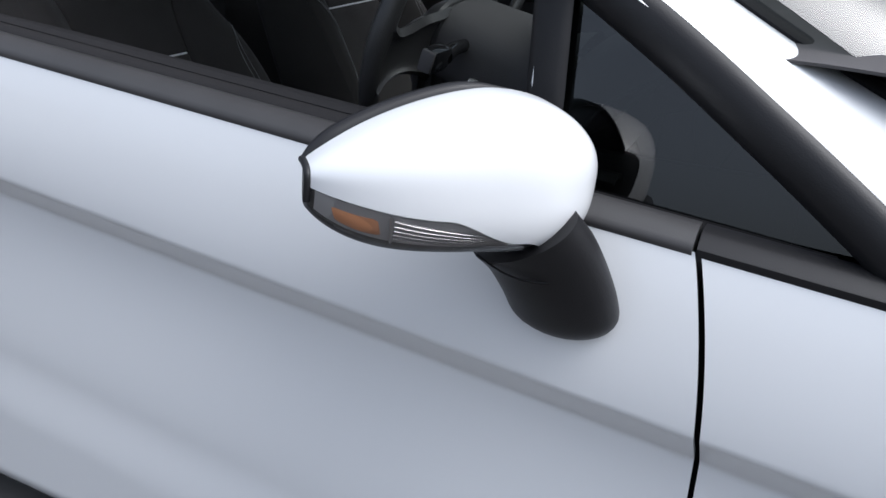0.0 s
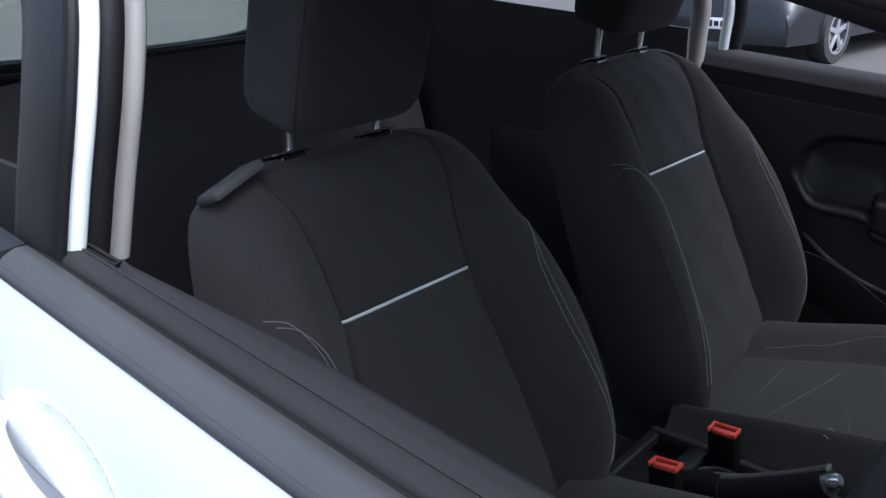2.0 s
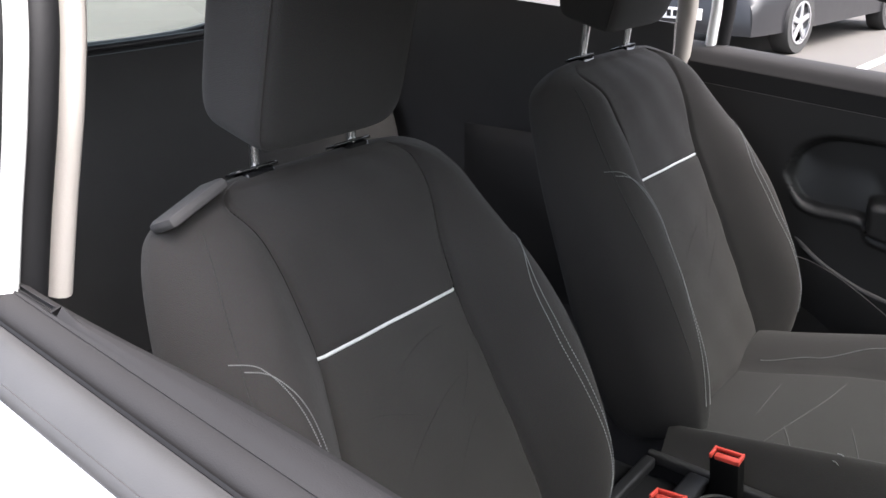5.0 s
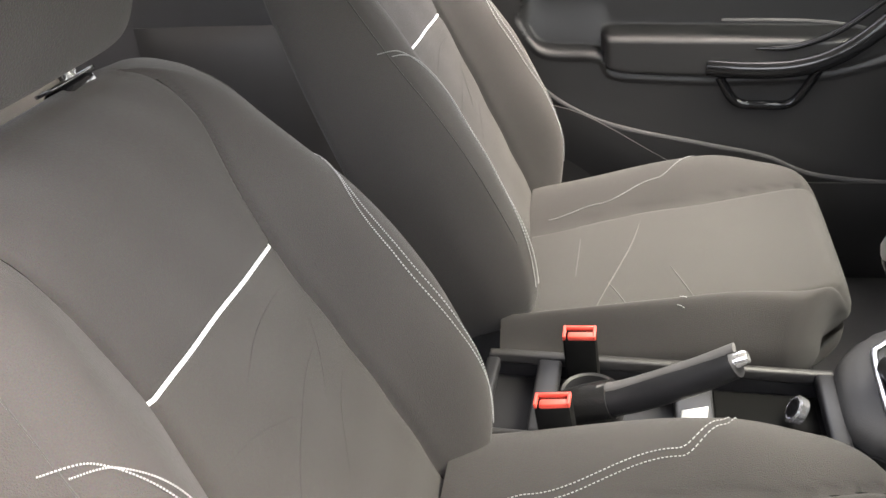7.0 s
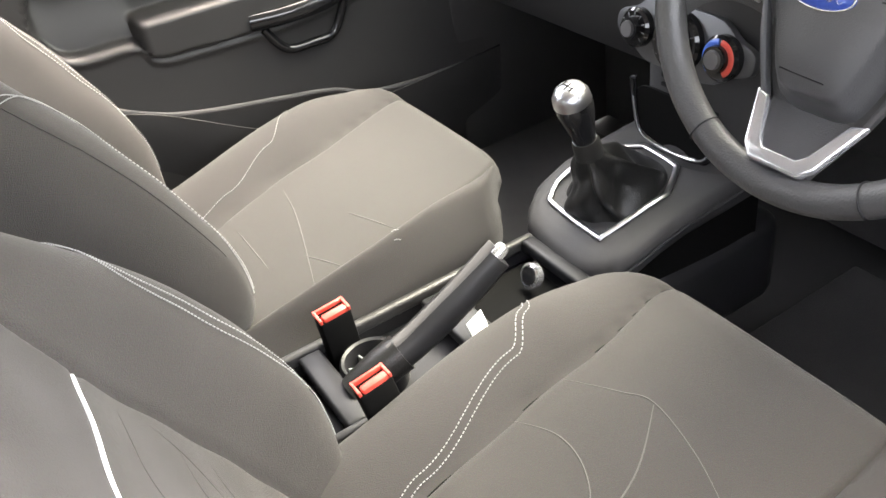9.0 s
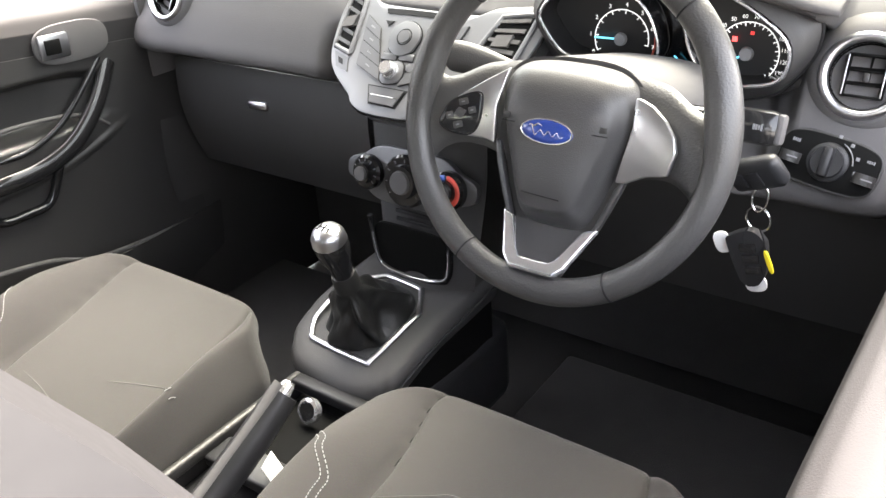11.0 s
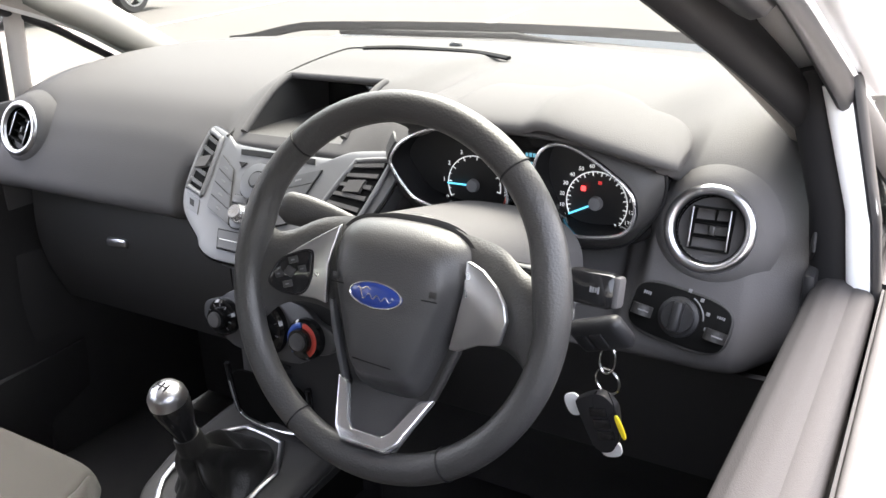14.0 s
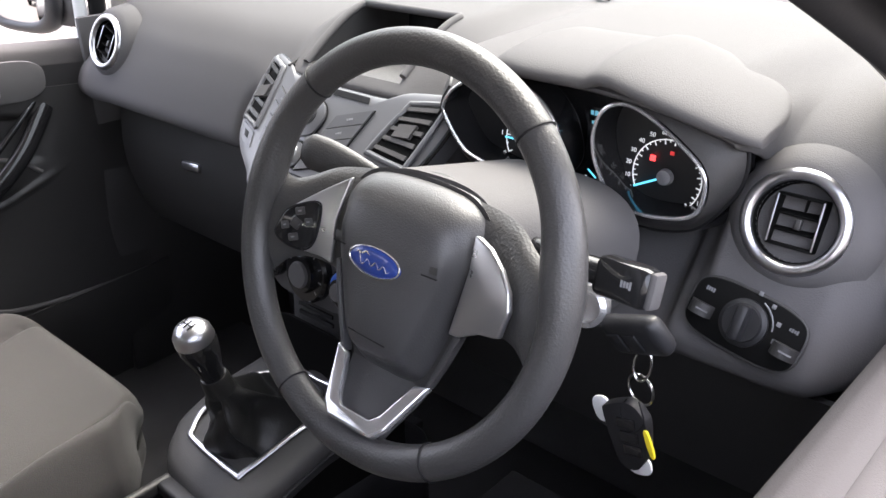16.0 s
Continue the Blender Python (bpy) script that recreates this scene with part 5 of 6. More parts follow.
bmesh.ops.holes_fill(fascia, edges=[e for e in fascia.edges if e.is_boundary and e.calc_length() < 0.002], sides=0)
fascia_ob = part("fascia", fascia, PANEL, stack, "silver grey fascia", 50)
part("fascia_side", grid(lambda u, v: (lambda p: stack_point(p.x * (1 + 0.012 * u), p.y * (1 + 0.012 * u), -0.003 - 0.030 * u))(EDGE[round(v * len(EDGE)) % len(EDGE)]), 4, len(EDGE), closed_v=True), PANEL, stack)
part("fascia_edge", tube([stack_point(p.x * 1.008, p.y * 1.010, -0.008) for p in EDGE], 0.0022, 8, closed=True), GLOSSBLK, stack, "dark joint round the fascia")
part("slot", stack_patch([(-0.056, 0.064), (0.078, 0.064), (0.080, 0.056), (-0.052, 0.056)], 0.0012, 0.001, 20, 3), RUBBER, stack)
VENTS = ([(-0.136, 0.088), (-0.106, 0.075), (-0.100, -0.009), (-0.137, 0.003)], [(0.142, 0.068), (0.189, 0.078), (0.172, -0.006), (0.116, 0.0)])
for corners in VENTS:
    wide = corners[0][0] > 0
    vt = part("stack_vent", stack_patch(corners, 0.0010, 0.0015), MATTBLK, stack, "slatted air vent")
    for k, c in enumerate(rows(corners, 5, 0.26)):
        part("slat", stack_patch([c[0], c[1], c[2] - (c[2] - c[1]) * 0.25, c[3] - (c[3] - c[0]) * 0.25], 0.0045, 0.003, 6, 2), DASH if wide else DASHLOW, vt)
    mid = sum((Vector(c) for c in corners), Vector((0, 0))) / 4
    part("vent_frame", tube([stack_point(mid.x + (c.x - mid.x) * 1.10, mid.y + (c.y - mid.y) * 1.06, 0.001) for c in [p.to_2d() for p in rounded([tuple(q) for q in corners], 0.006, 4)]], 0.0038, 8, closed=True), PANEL, vt, "silver vent frame")
    part("vent_tab", stack_patch([(mid.x - 0.011, mid.y + 0.006), (mid.x + 0.013, mid.y + 0.010), (mid.x + 0.009, mid.y - 0.008), (mid.x - 0.015, mid.y - 0.011)], 0.007, 0.006, 3, 3), DASH, vt, "grey vent tab")
part("side_button", stack_patch([(-0.135, -0.008), (-0.099, -0.020), (-0.091, -0.042), (-0.120, -0.034)], 0.0012, 0.002), GRAPHITE, stack)
part("side_mark", stack_patch([(-0.122, -0.018), (-0.110, -0.022), (-0.106, -0.031), (-0.116, -0.028)], 0.0018, 0.001, 2, 2), RUBBER, stack)
for corners in ([(-0.088, 0.052), (-0.054, 0.032), (-0.022, -0.050), (-0.076, -0.029)], [(0.042, 0.030), (0.096, 0.050), (0.072, -0.034), (0.014, -0.054)]):
    kp = part("key_pad", stack_patch(corners, 0.0012, 0.001), RUBBER, stack, "column of four keys")
    for k, c in enumerate(rows(corners, 4, 0.035)):
        part("key", stack_patch(c, 0.0034, 0.0025, 4, 3), GRAPHITE, kp)
        mid = (c[0] + c[1] + c[2] + c[3]) / 4
        bars(on_stack(mid.x, mid.y, 0.0036) @ pose(0, 0, 0, 0, 0, -24 if corners[0][0] < 0 else 20), 0.010, 0.003, 3, MARK, kp, seed=k)
DPAD = [(0.027 * math.cos(t), 0.025 * math.sin(t) - 0.004 * (math.sin(t) < -0.5)) for t in [k * math.tau / 40 for k in range(40)]]
part("control_gap", prism([(1.06 * x, 1.06 * y) for x, y in DPAD], 0.001, on_stack(-0.002, 0.020, 0.0008), 0), RUBBER, stack)
part("control_ring", prism(DPAD, 0.004, on_stack(-0.002, 0.020, 0.001), 0.0012), GRAPHITE, stack, "round four way control")
part("control_ring_key", lathe([(0.0, 0.0), (0.011, 0.0), (0.010, 0.0075), (0.0, 0.008)], on_stack(-0.002, 0.020, 0.0), 28), GRAPHITE, stack)
part("control_gap", tube([on_stack(-0.002, 0.020, 0.0050) @ Vector((0.0122 * math.cos(t), 0.0122 * math.sin(t), 0)) for t in [k * math.tau / 40 for k in range(40)]], 0.0008, 6, closed=True), RUBBER, stack)
part("arrow_mark", prism([(-0.008, 0.004), (0.008, 0.004), (0, -0.004)], 0.001, on_stack(-0.041, 0.040, 0.0010), 0), RUBBER, stack)
part("knob_well", prism([(0.021 * spow(math.cos(t), 0.7), 0.019 * spow(math.sin(t), 0.7)) for t in [k * math.tau / 32 for k in range(32)]], 0.001, on_stack(-0.004, -0.035, 0.0008) @ pose(0, 0, 0, 0, 0, 10), 0), RUBBER, stack)
part("knob_plate", prism([(0.0195 * spow(math.cos(t), 0.7), 0.0175 * spow(math.sin(t), 0.7)) for t in [k * math.tau / 32 for k in range(32)]], 0.002, on_stack(-0.004, -0.035, 0.001) @ pose(0, 0, 0, 0, 0, 10), 0.0006), GRAPHITE, stack)
part("volume_knob", lathe([(0, 0), (0.0135, 0), (0.0125, 0.010), (0.010, 0.013), (0.0095, 0.017), (0, 0.017)], on_stack(-0.006, -0.034, 0.002), 32), CHROME, stack, "chrome volume knob")
for a, v, w in ((-0.018, -0.011, 0.026), (0.012, -0.009, 0.024), (0.022, -0.024, 0.010)):
    part("key_gap", box((w + 0.0025, 0.0135, 0.002), bevel=0.0008, m=on_stack(a, v, 0.0005)), RUBBER, stack)
    part("key", box((w, 0.011, 0.003), bevel=0.0012, m=on_stack(a, v, 0.0015)), GRAPHITE, stack)
part("switch_gap", stack_patch([(-0.039, -0.057), (0.034, -0.058), (0.022, -0.087), (-0.027, -0.086)], 0.0010, 0.001), RUBBER, stack)
for k, c in enumerate(rows([(-0.036, -0.059), (0.031, -0.060), (0.020, -0.085), (-0.025, -0.084)], 2, 0.03)):
    part("hazard_switch", stack_patch(c, 0.0035, 0.003), GRAPHITE, stack, "grey switch" if k == 0 else "grey switch with a faint red mark")
part("switch_split", stack_patch([(-0.026, -0.0715), (0.016, -0.0720), (0.016, -0.0730), (-0.026, -0.0725)], 0.0042, 0.0005, 4, 1), PAPERWHITE, stack)

# heater controls and cubby
heat = thing("heater_controls", (0.23, 0.0, 0.50), "grey lower console panel with three heater dials", "heater control")
part("lower_console", shell(lambda u, v: (0.245 + 0.03 * (2 * u - 1) ** 2 - 0.03 * v * v, -0.006 + (0.5 - u) * (0.205 - 0.035 * smooth(0.2, 1.0, v)), 0.80 - 0.29 * v), 16, 16, 0.012), CONSOLE, heat, "dark grey lower console surround")
hb = part("dial_panel", prism([(0.125 * spow(math.cos(a * math.tau / 48), 0.5), (0.026 + 0.020 * math.exp(-(math.cos(a * math.tau / 48) / 0.45) ** 4)) * spow(math.sin(a * math.tau / 48), 0.6)) for a in range(48)], 0.012, frame_of((0.232, 0.002, 0.705), (0, -1, 0), (0.2, 0, 1)), 0.003), GRAPHITE, heat, "graphite grey dial bezel")
DM = frame_of((0.228, 0.002, 0.705), (0, -1, 0), (0.2, 0, 1))
for a, r in ((-0.078, 0.024), (0.0, 0.038), (0.078, 0.026)):
    d = part("dial", lathe([(0, 0), (r + 0.004, 0), (r + 0.004, 0.010), (r, 0.014), (r * 0.72, 0.014), (r * 0.66, 0.024), (0, 0.024)], DM @ Matrix.Translation((a, 0, 0.008)), 40), GLOSSBLK, heat, "black rotary dial")
    part("dial_face", lathe([(0, 0), (r * 0.5, 0), (r * 0.45, 0.004), (0, 0.004)], DM @ Matrix.Translation((a, 0, 0.032)), 32), DASH, d)
    for k in range(9):
        w = radians(-130 + 260 * k / 8)
        part("dial_mark", box((0.0015, 0.005, 0.0008), bevel=0, m=DM @ Matrix.Translation((a, 0, 0.0223)) @ pose(0, 0, 0, 0, 0, -math.degrees(w)) @ Matrix.Translation((0, r * 0.86, 0))), MARK, d)
    if a > 0.05:
        for mat, a0, a1, lab in ((BLUE, 235, 95, "blue cold arc"), (RED, -55, 85, "red hot arc")):
            part("temperature_arc", tube([DM @ Vector((a + r * 0.82 * math.cos(radians(a0 + (a1 - a0) * i / 16)), r * 0.82 * math.sin(radians(a0 + (a1 - a0) * i / 16)), 0.0225)) for i in range(17)], 0.0045, 8, flat=0.4, up=tuple(DM.to_3x3() @ Vector((1, 0, 0)))), mat, d, lab)
# Flat black plate on the panel stands in for the cubby's shaded inside.
cubby_shade = part("cubby", prism([(0.070 * spow(math.cos(a * math.tau / 40), 0.35), 0.048 * spow(math.sin(a * math.tau / 40), 0.35)) for a in range(40)], 0.004, frame_of((0.211, -0.001, 0.584), (0, -1, 0), (-0.1, 0, 1)), 0), MATTBLK, heat, "black plate standing in for the shaded open cubby")
part("cubby_rim", tube([frame_of((0.207, -0.001, 0.588), (0, -1, 0), (-0.1, 0, 1)) @ Vector((x, y, 0)) for x, y in [(p.x, p.y) for p in spline([(-0.076, 0.05, 0), (-0.074, -0.02, 0), (-0.062, -0.044, 0), (-0.02, -0.053, 0), (0.03, -0.050, 0), (0.062, -0.038, 0), (0.074, -0.012, 0), (0.080, 0.045, 0)], 4)]], 0.005, 10), GLOSSBLK, heat)
part("rim_line", tube([frame_of((0.2025, -0.001, 0.588), (0, -1, 0), (-0.1, 0, 1)) @ Vector((p.x, p.y, 0)) for p in spline([(-0.074, 0.02, 0), (-0.072, -0.02, 0), (-0.061, -0.043, 0), (-0.02, -0.051, 0), (0.03, -0.048, 0), (0.061, -0.036, 0), (0.072, -0.012, 0), (0.076, 0.02, 0)], 5)], 0.0016, 8), CHROME, heat, "thin bright cubby edge")
for k in range(2):
    part("card_slot", box((0.004, 0.07, 0.006), bevel=0.001, m=pose(0.214, -0.006, 0.652 - 0.014 * k, 0, 8, 0)), RUBBER, heat)

# instrument cluster
clus = thing("instrument_cluster", (0.35, -0.385, 0.86), "twin dial instrument cluster under a grey hood", "instrument panel")


part("dial_carrier", prism([(0.172 * spow(math.cos(a * math.tau / 60), 0.6), 0.074 * spow(math.sin(a * math.tau / 60), 0.7)) for a in range(60)], 0.003, frame_of((0.312, -0.375, 0.952), (0, -1, 0), (0.10, 0, 1)), 0), GLOSSBLK, clus, "black dial carrier")


def visor(u, v):
    """The brow over the dials: a flat rounded body, lens-shaped from above, with a thicker lip over the speedometer."""
    y = -0.392 - 0.176 * math.sin((u - 0.5) * math.pi)
    w = max(0.0, 1 - abs((y + 0.392) / 0.1765) ** 3.2) ** 0.5
    d, th = 0.012 + 0.084 * w, 0.005 + 0.010 * w
    lip = 1.030 + 0.006 * smooth(-0.395, -0.412, y) - 0.24 * max(0.0, -0.425 - y) - 0.03 * smooth(-0.30, -0.22, y)
    c, q = spow(math.cos(v * math.tau), 0.75), spow(math.sin(v * math.tau), 0.75)
    k = 1.0 if 0 < u < 1 else 0.05
    back = (d + d * c) * k
    return (0.242 + 0.020 * (1 - w) + 0.030 * smooth(-0.34, -0.22, y) + back, y, lip + 0.14 * back - 0.7 * back * back + (th * (q if q > 0 else 0.9 * q)) * k)


part("hood_visor", grid(visor, 80, 40, closed_v=True, caps=True), DASH, clus, "grey brow over the dials", 60)
TACHO = [(-0.207, 0.970), (-0.220, 0.991), (-0.245, 1.007), (-0.275, 1.016), (-0.305, 1.015), (-0.333, 1.005), (-0.355, 0.985), (-0.367, 0.959), (-0.370, 0.936), (-0.360, 0.917), (-0.338, 0.911), (-0.305, 0.912), (-0.270, 0.917), (-0.243, 0.924), (-0.228, 0.936), (-0.214, 0.954)]
SPEEDO = [(-0.418, 1.009), (-0.433, 1.014), (-0.449, 1.012), (-0.470, 1.003), (-0.494, 0.988), (-0.514, 0.973), (-0.523, 0.957), (-0.523, 0.940), (-0.518, 0.926), (-0.503, 0.916), (-0.473, 0.910), (-0.446, 0.910), (-0.428, 0.918), (-0.416, 0.934), (-0.406, 0.955), (-0.403, 0.978), (-0.408, 0.997)]
FRONT_X, FACE_X = 0.260, 0.298
# grey side wall from the right bezel out to the dashboard, and the dark joint round it
WALL_IN = spline([(0.262, y, z) for y, z in ((-0.449, 1.013), (-0.471, 1.005), (-0.496, 0.990), (-0.517, 0.974), (-0.526, 0.957), (-0.526, 0.940), (-0.520, 0.924), (-0.504, 0.913), (-0.473, 0.907), (-0.446, 0.907))], 6)
WALL_OUT = spline([(0.285, -0.470, 1.024), (0.288, -0.510, 1.014), (0.288, -0.536, 1.004), (0.288, -0.546, 0.990), (0.288, -0.549, 0.970), (0.288, -0.544, 0.946), (0.288, -0.528, 0.920), (0.288, -0.506, 0.897), (0.288, -0.473, 0.886), (0.288, -0.446, 0.884)], 6)
part("side_wall", shell(lambda u, v: WALL_IN[round(u * (len(WALL_IN) - 1))].lerp(WALL_OUT[round(u * (len(WALL_IN) - 1))], v) + Vector((-0.004 * math.sin(v * math.pi), 0, 0)), len(WALL_IN) - 1, 8, 0.003), DASHLOW, clus, "dark grey housing side")
part("housing_joint", tube(WALL_OUT, 0.0022, 8), RUBBER, clus)
LOW_IN = spline([(0.262, y, z) for y, z in ((-0.446, 0.907), (-0.425, 0.912), (-0.395, 0.915), (-0.365, 0.908), (-0.338, 0.906), (-0.305, 0.908), (-0.270, 0.912), (-0.240, 0.919), (-0.222, 0.934), (-0.208, 0.953), (-0.201, 0.972), (-0.214, 0.995))], 5)
LOW_OUT = spline([(0.288, y, z) for y, z in ((-0.446, 0.884), (-0.425, 0.882), (-0.395, 0.880), (-0.365, 0.880), (-0.338, 0.880), (-0.305, 0.882), (-0.265, 0.887), (-0.225, 0.900), (-0.200, 0.922), (-0.186, 0.948), (-0.182, 0.975), (-0.195, 1.000))], 5)
part("side_wall", shell(lambda u, v: LOW_IN[round(u * (len(LOW_IN) - 1))].lerp(LOW_OUT[round(u * (len(LOW_IN) - 1))], v), len(LOW_IN) - 1, 6, 0.003), DASHLOW, clus, "dark grey housing side")


def gauge(hub, top, step, count, lo, hi, needle, edge):
    rim = [Vector((p.x, p.y, 0)) for p in spline([(y, z, 0) for y, z in edge], 5, closed=True)]
    n = len(rim)
    mid = sum(rim, Vector()) / n

    def wall(u, v):
        p = mid + (rim[round(u * n) % n] - mid) * (1 - 0.03 * v)
        return (FRONT_X + (FACE_X + 0.006 - FRONT_X) * v, p.x, p.y)

    g = part("gauge", grid(wall, n, 6, closed_u=True), GLOSSBLK, clus, "deep black gauge tube", 60)
    face = bmesh.new()
    face.faces.new([face.verts.new((FACE_X + 0.004, (mid + (p - mid) * 0.98).x, (mid + (p - mid) * 0.98).y)) for p in rim])
    part("dial_face", face, DIALBLK, g, "matt black dial face")
    part("chrome_bezel", tube([(FRONT_X, p.x, p.y) for p in rim], 0.0021, 8, closed=True), CHROME, g, "chrome bezel")
    m = frame_of((FACE_X, *hub), (0, -1, 0), (0.06, 0, 1))
    R = 0.037
    part("scale_arc", tube([m @ Vector((R * math.cos(radians(lo + (hi - lo) * i / 40)), R * math.sin(radians(lo + (hi - lo) * i / 40)), -0.001)) for i in range(41)], 0.0007, 5), DIALMARK, g)
    for k in range(count):
        a = lo + (hi - lo) * k / (count - 1)
        part("tick", box((0.0055, 0.0012, 0.0005), bevel=0, m=m @ pose(0, 0, 0, 0, 0, a) @ Matrix.Translation((R - 0.002, 0, -0.0012))), DIALMARK, g)
        if k < count - 1:
            part("tick", box((0.003, 0.0009, 0.0005), bevel=0, m=m @ pose(0, 0, 0, 0, 0, a + (hi - lo) / (count - 1) / 2) @ Matrix.Translation((R - 0.001, 0, -0.0012))), DIALMARK, g)
        if k * step <= top:
            text(str(k * step), 0.0075 if step < 5 else 0.0065, m @ Matrix.Translation(((R + 0.0065) * math.cos(radians(a)), (R + 0.0065) * math.sin(radians(a)), -0.0012)), DIALMARK, g, "numeral")
    if step < 5:
        part("red_arc", tube([m @ Vector(((R + 0.009) * math.cos(radians(8 - 32 * i / 12)), (R + 0.009) * math.sin(radians(8 - 32 * i / 12)), -0.001)) for i in range(13)], 0.0014, 6), RED, g, "red limit arc")
    part("needle", box((0.034, 0.0022, 0.001), bevel=0.0004, m=m @ pose(0, 0, 0, 0, 0, needle) @ Matrix.Translation((0.020, 0, 0.002))), NEEDLE, g, "lit blue needle")
    part("needle_hub", lathe([(0, 0), (0.0085, 0), (0.0075, 0.006), (0, 0.007)], m, 24), MARK, g, "grey needle hub")
    return g


gt = gauge((-0.305, 0.939), 7, 1, 8, 208, -9, 181, TACHO)
gs = gauge((-0.466, 0.938), 140, 10, 15, 208, -44, 207, SPEEDO)
part("warning_lamp", box((0.006, 0.006, 0.0006), bevel=0.001, m=frame_of((FACE_X, -0.450, 0.954), (0, -1, 0), (0.06, 0, 1))), REDLAMP, gs, "red warning lamp")
part("warning_lamp", box((0.0045, 0.004, 0.0006), bevel=0.001, m=frame_of((FACE_X, -0.470, 0.963), (0, -1, 0), (0.06, 0, 1))), DIMRED, gs, "dim red warning lamp")
part("trip_display", box((0.03, 0.055, 0.001), bevel=0.001, m=frame_of((FACE_X, -0.388, 0.965), (0, -1, 0), (0.06, 0, 1))), GLOSSBLK, clus)
bars(frame_of((FACE_X - 0.001, -0.388, 0.987), (0, -1, 0), (0.06, 0, 1)), 0.024, 0.006, 5, LCD, clus, "digits", 3)
bars(frame_of((FACE_X - 0.001, -0.388, 0.977), (0, -1, 0), (0.06, 0, 1)), 0.020, 0.004, 5, LCD, clus, "digits", 4)
part("fuel_arc", tube([(FACE_X - 0.001, -0.388 - 0.013 * math.cos(a), 0.918 + 0.008 * math.sin(a)) for a in [math.pi + math.pi * i / 12 for i in range(13)]], 0.0010, 5), DIALMARK, clus)
part("fuel_needle", tube([(FACE_X - 0.002, -0.388, 0.918), (FACE_X - 0.002, -0.378, 0.926)], 0.0009, 5), NEEDLE, clus)

# light switch
sw = thing("light_switch", (0.25, -0.585, 0.79), "black headlight switch panel with rotary knob", "switch")
LM = frame_of((0.243, -0.585, 0.842), (0, -1, 0.0), (0.42, 0, 0.9)) @ pose(0, 0, 0, 0, 0, -9)
part("switch_panel", prism([(0.054 * spow(math.cos(a * math.tau / 44), 0.6), 0.029 * spow(math.sin(a * math.tau / 44), 0.45)) for a in range(44)], 0.006, LM @ Matrix.Translation((0, 0, -0.002)), 0.002), MATTBLK, sw)
part("panel_edge", tube([LM @ Vector((0.0545 * spow(math.cos(a * math.tau / 44), 0.6), 0.0295 * spow(math.sin(a * math.tau / 44), 0.6), 0.001)) for a in range(44)], 0.002, 8, closed=True), DASHLOW, sw)
part("rotary_knob", joined(lathe([(0, 0), (0.0225, 0), (0.022, 0.004), (0.018, 0.006), (0.017, 0.009), (0.0, 0.009)], LM @ Matrix.Translation((0, 0, 0.003)), 32), box((0.011, 0.034, 0.018), bevel=0.004, m=LM @ pose(0, 0, 0.014, 0, 0, 4))), TRIMBLK, sw, "black rotary light knob")
for a in (-0.040, 0.042):
    part("thumb_wheel", lathe([(0, -0.006), (0.012, -0.006), (0.012, 0.006), (0, 0.006)], LM @ Matrix.Translation((a, -0.006, 0.002)) @ pose(0, 0, 0, 90, 0, 0), 24), DASHLOW, sw)
    bars(LM @ Matrix.Translation((a, 0.014, 0.0045)), 0.009, 0.004, 4, MARK, sw, seed=int(a * 1000) + 60)
    part("wheel_mark", box((0.012, 0.0015, 0.001), bevel=0, m=LM @ Matrix.Translation((a + 0.004, -0.006, 0.0145))), MARK, sw)
part("scale_mark", tube([LM @ Vector((0.026 * math.cos(radians(a)), 0.026 * math.sin(radians(a)), 0.0045)) for a in range(10, 75, 6)], 0.0008, 5), MARK, sw)
for a in (-5, 25, 55, 85):
    part("symbol", box((0.004, 0.004, 0.0006), bevel=0.001, m=LM @ Matrix.Translation((0.031 * math.cos(radians(a)), 0.031 * math.sin(radians(a)), 0.0045))), MARK, sw)

# ---- steering wheel ----
RAKE = radians(18)
WX, WY = Vector((0, -1, 0)), Vector((math.sin(RAKE), 0, math.cos(RAKE)))
WM = frame_of((0.010, -0.3655, 0.928), WX, WY)


def wp(x, y, z=0.0):
    return WM @ Vector((x, y, z))


wheel = thing("steering_wheel", (0.16, -0.357, 0.86), "black leather three-spoke steering wheel with silver trim", "steering wheel")


RIM = 0.1720


def rim_shape(u, v):
    a, b = u * math.tau, v * math.tau
    fat = 1 + 0.16 * math.exp(-((math.sin(a) - 0.20) / 0.22) ** 2)
    r = RIM + 0.0152 * fat * math.cos(b) - 0.003 * (fat - 1) / 0.16
    return wp(r * math.cos(a), r * math.sin(a), 0.0142 * fat * math.sin(b))


part("rim", grid(rim_shape, 128, 28, closed_u=True, closed_v=True), LEATHER, wheel, "grained black leather rim", 80)
for a in (47, 133, 240, 300):
    part("rim_seam", tube([wp((RIM + 0.0159 * math.cos(b)) * math.cos(radians(a)), (RIM + 0.0159 * math.cos(b)) * math.sin(radians(a)), 0.0148 * math.sin(b)) for b in [k * math.tau / 24 for k in range(24)]], 0.0009, 5, closed=True), RUBBER, wheel)


def dome(outline, height, base, edge=0.35, n=14, m=WM):
    """A cushion-shaped plate: outline(angle) gives x, y; height of the crown."""
    return grid(lambda u, v: m @ Vector((outline(v * math.tau)[0] * u, outline(v * math.tau)[1] * u, base + height * (1 - u ** 4) ** edge)), n, 72, closed_v=True)


HALF = [(0.0, 0.067), (0.030, 0.066), (0.056, 0.061), (0.074, 0.047), (0.082, 0.022), (0.078, -0.008), (0.066, -0.045), (0.054, -0.080), (0.042, -0.104), (0.025, -0.113), (0.0, -0.114)]
HUB = spline([(x, y, 0) for x, y in HALF] + [(-x, y, 0) for x, y in HALF[-2:0:-1]], 6, closed=True)


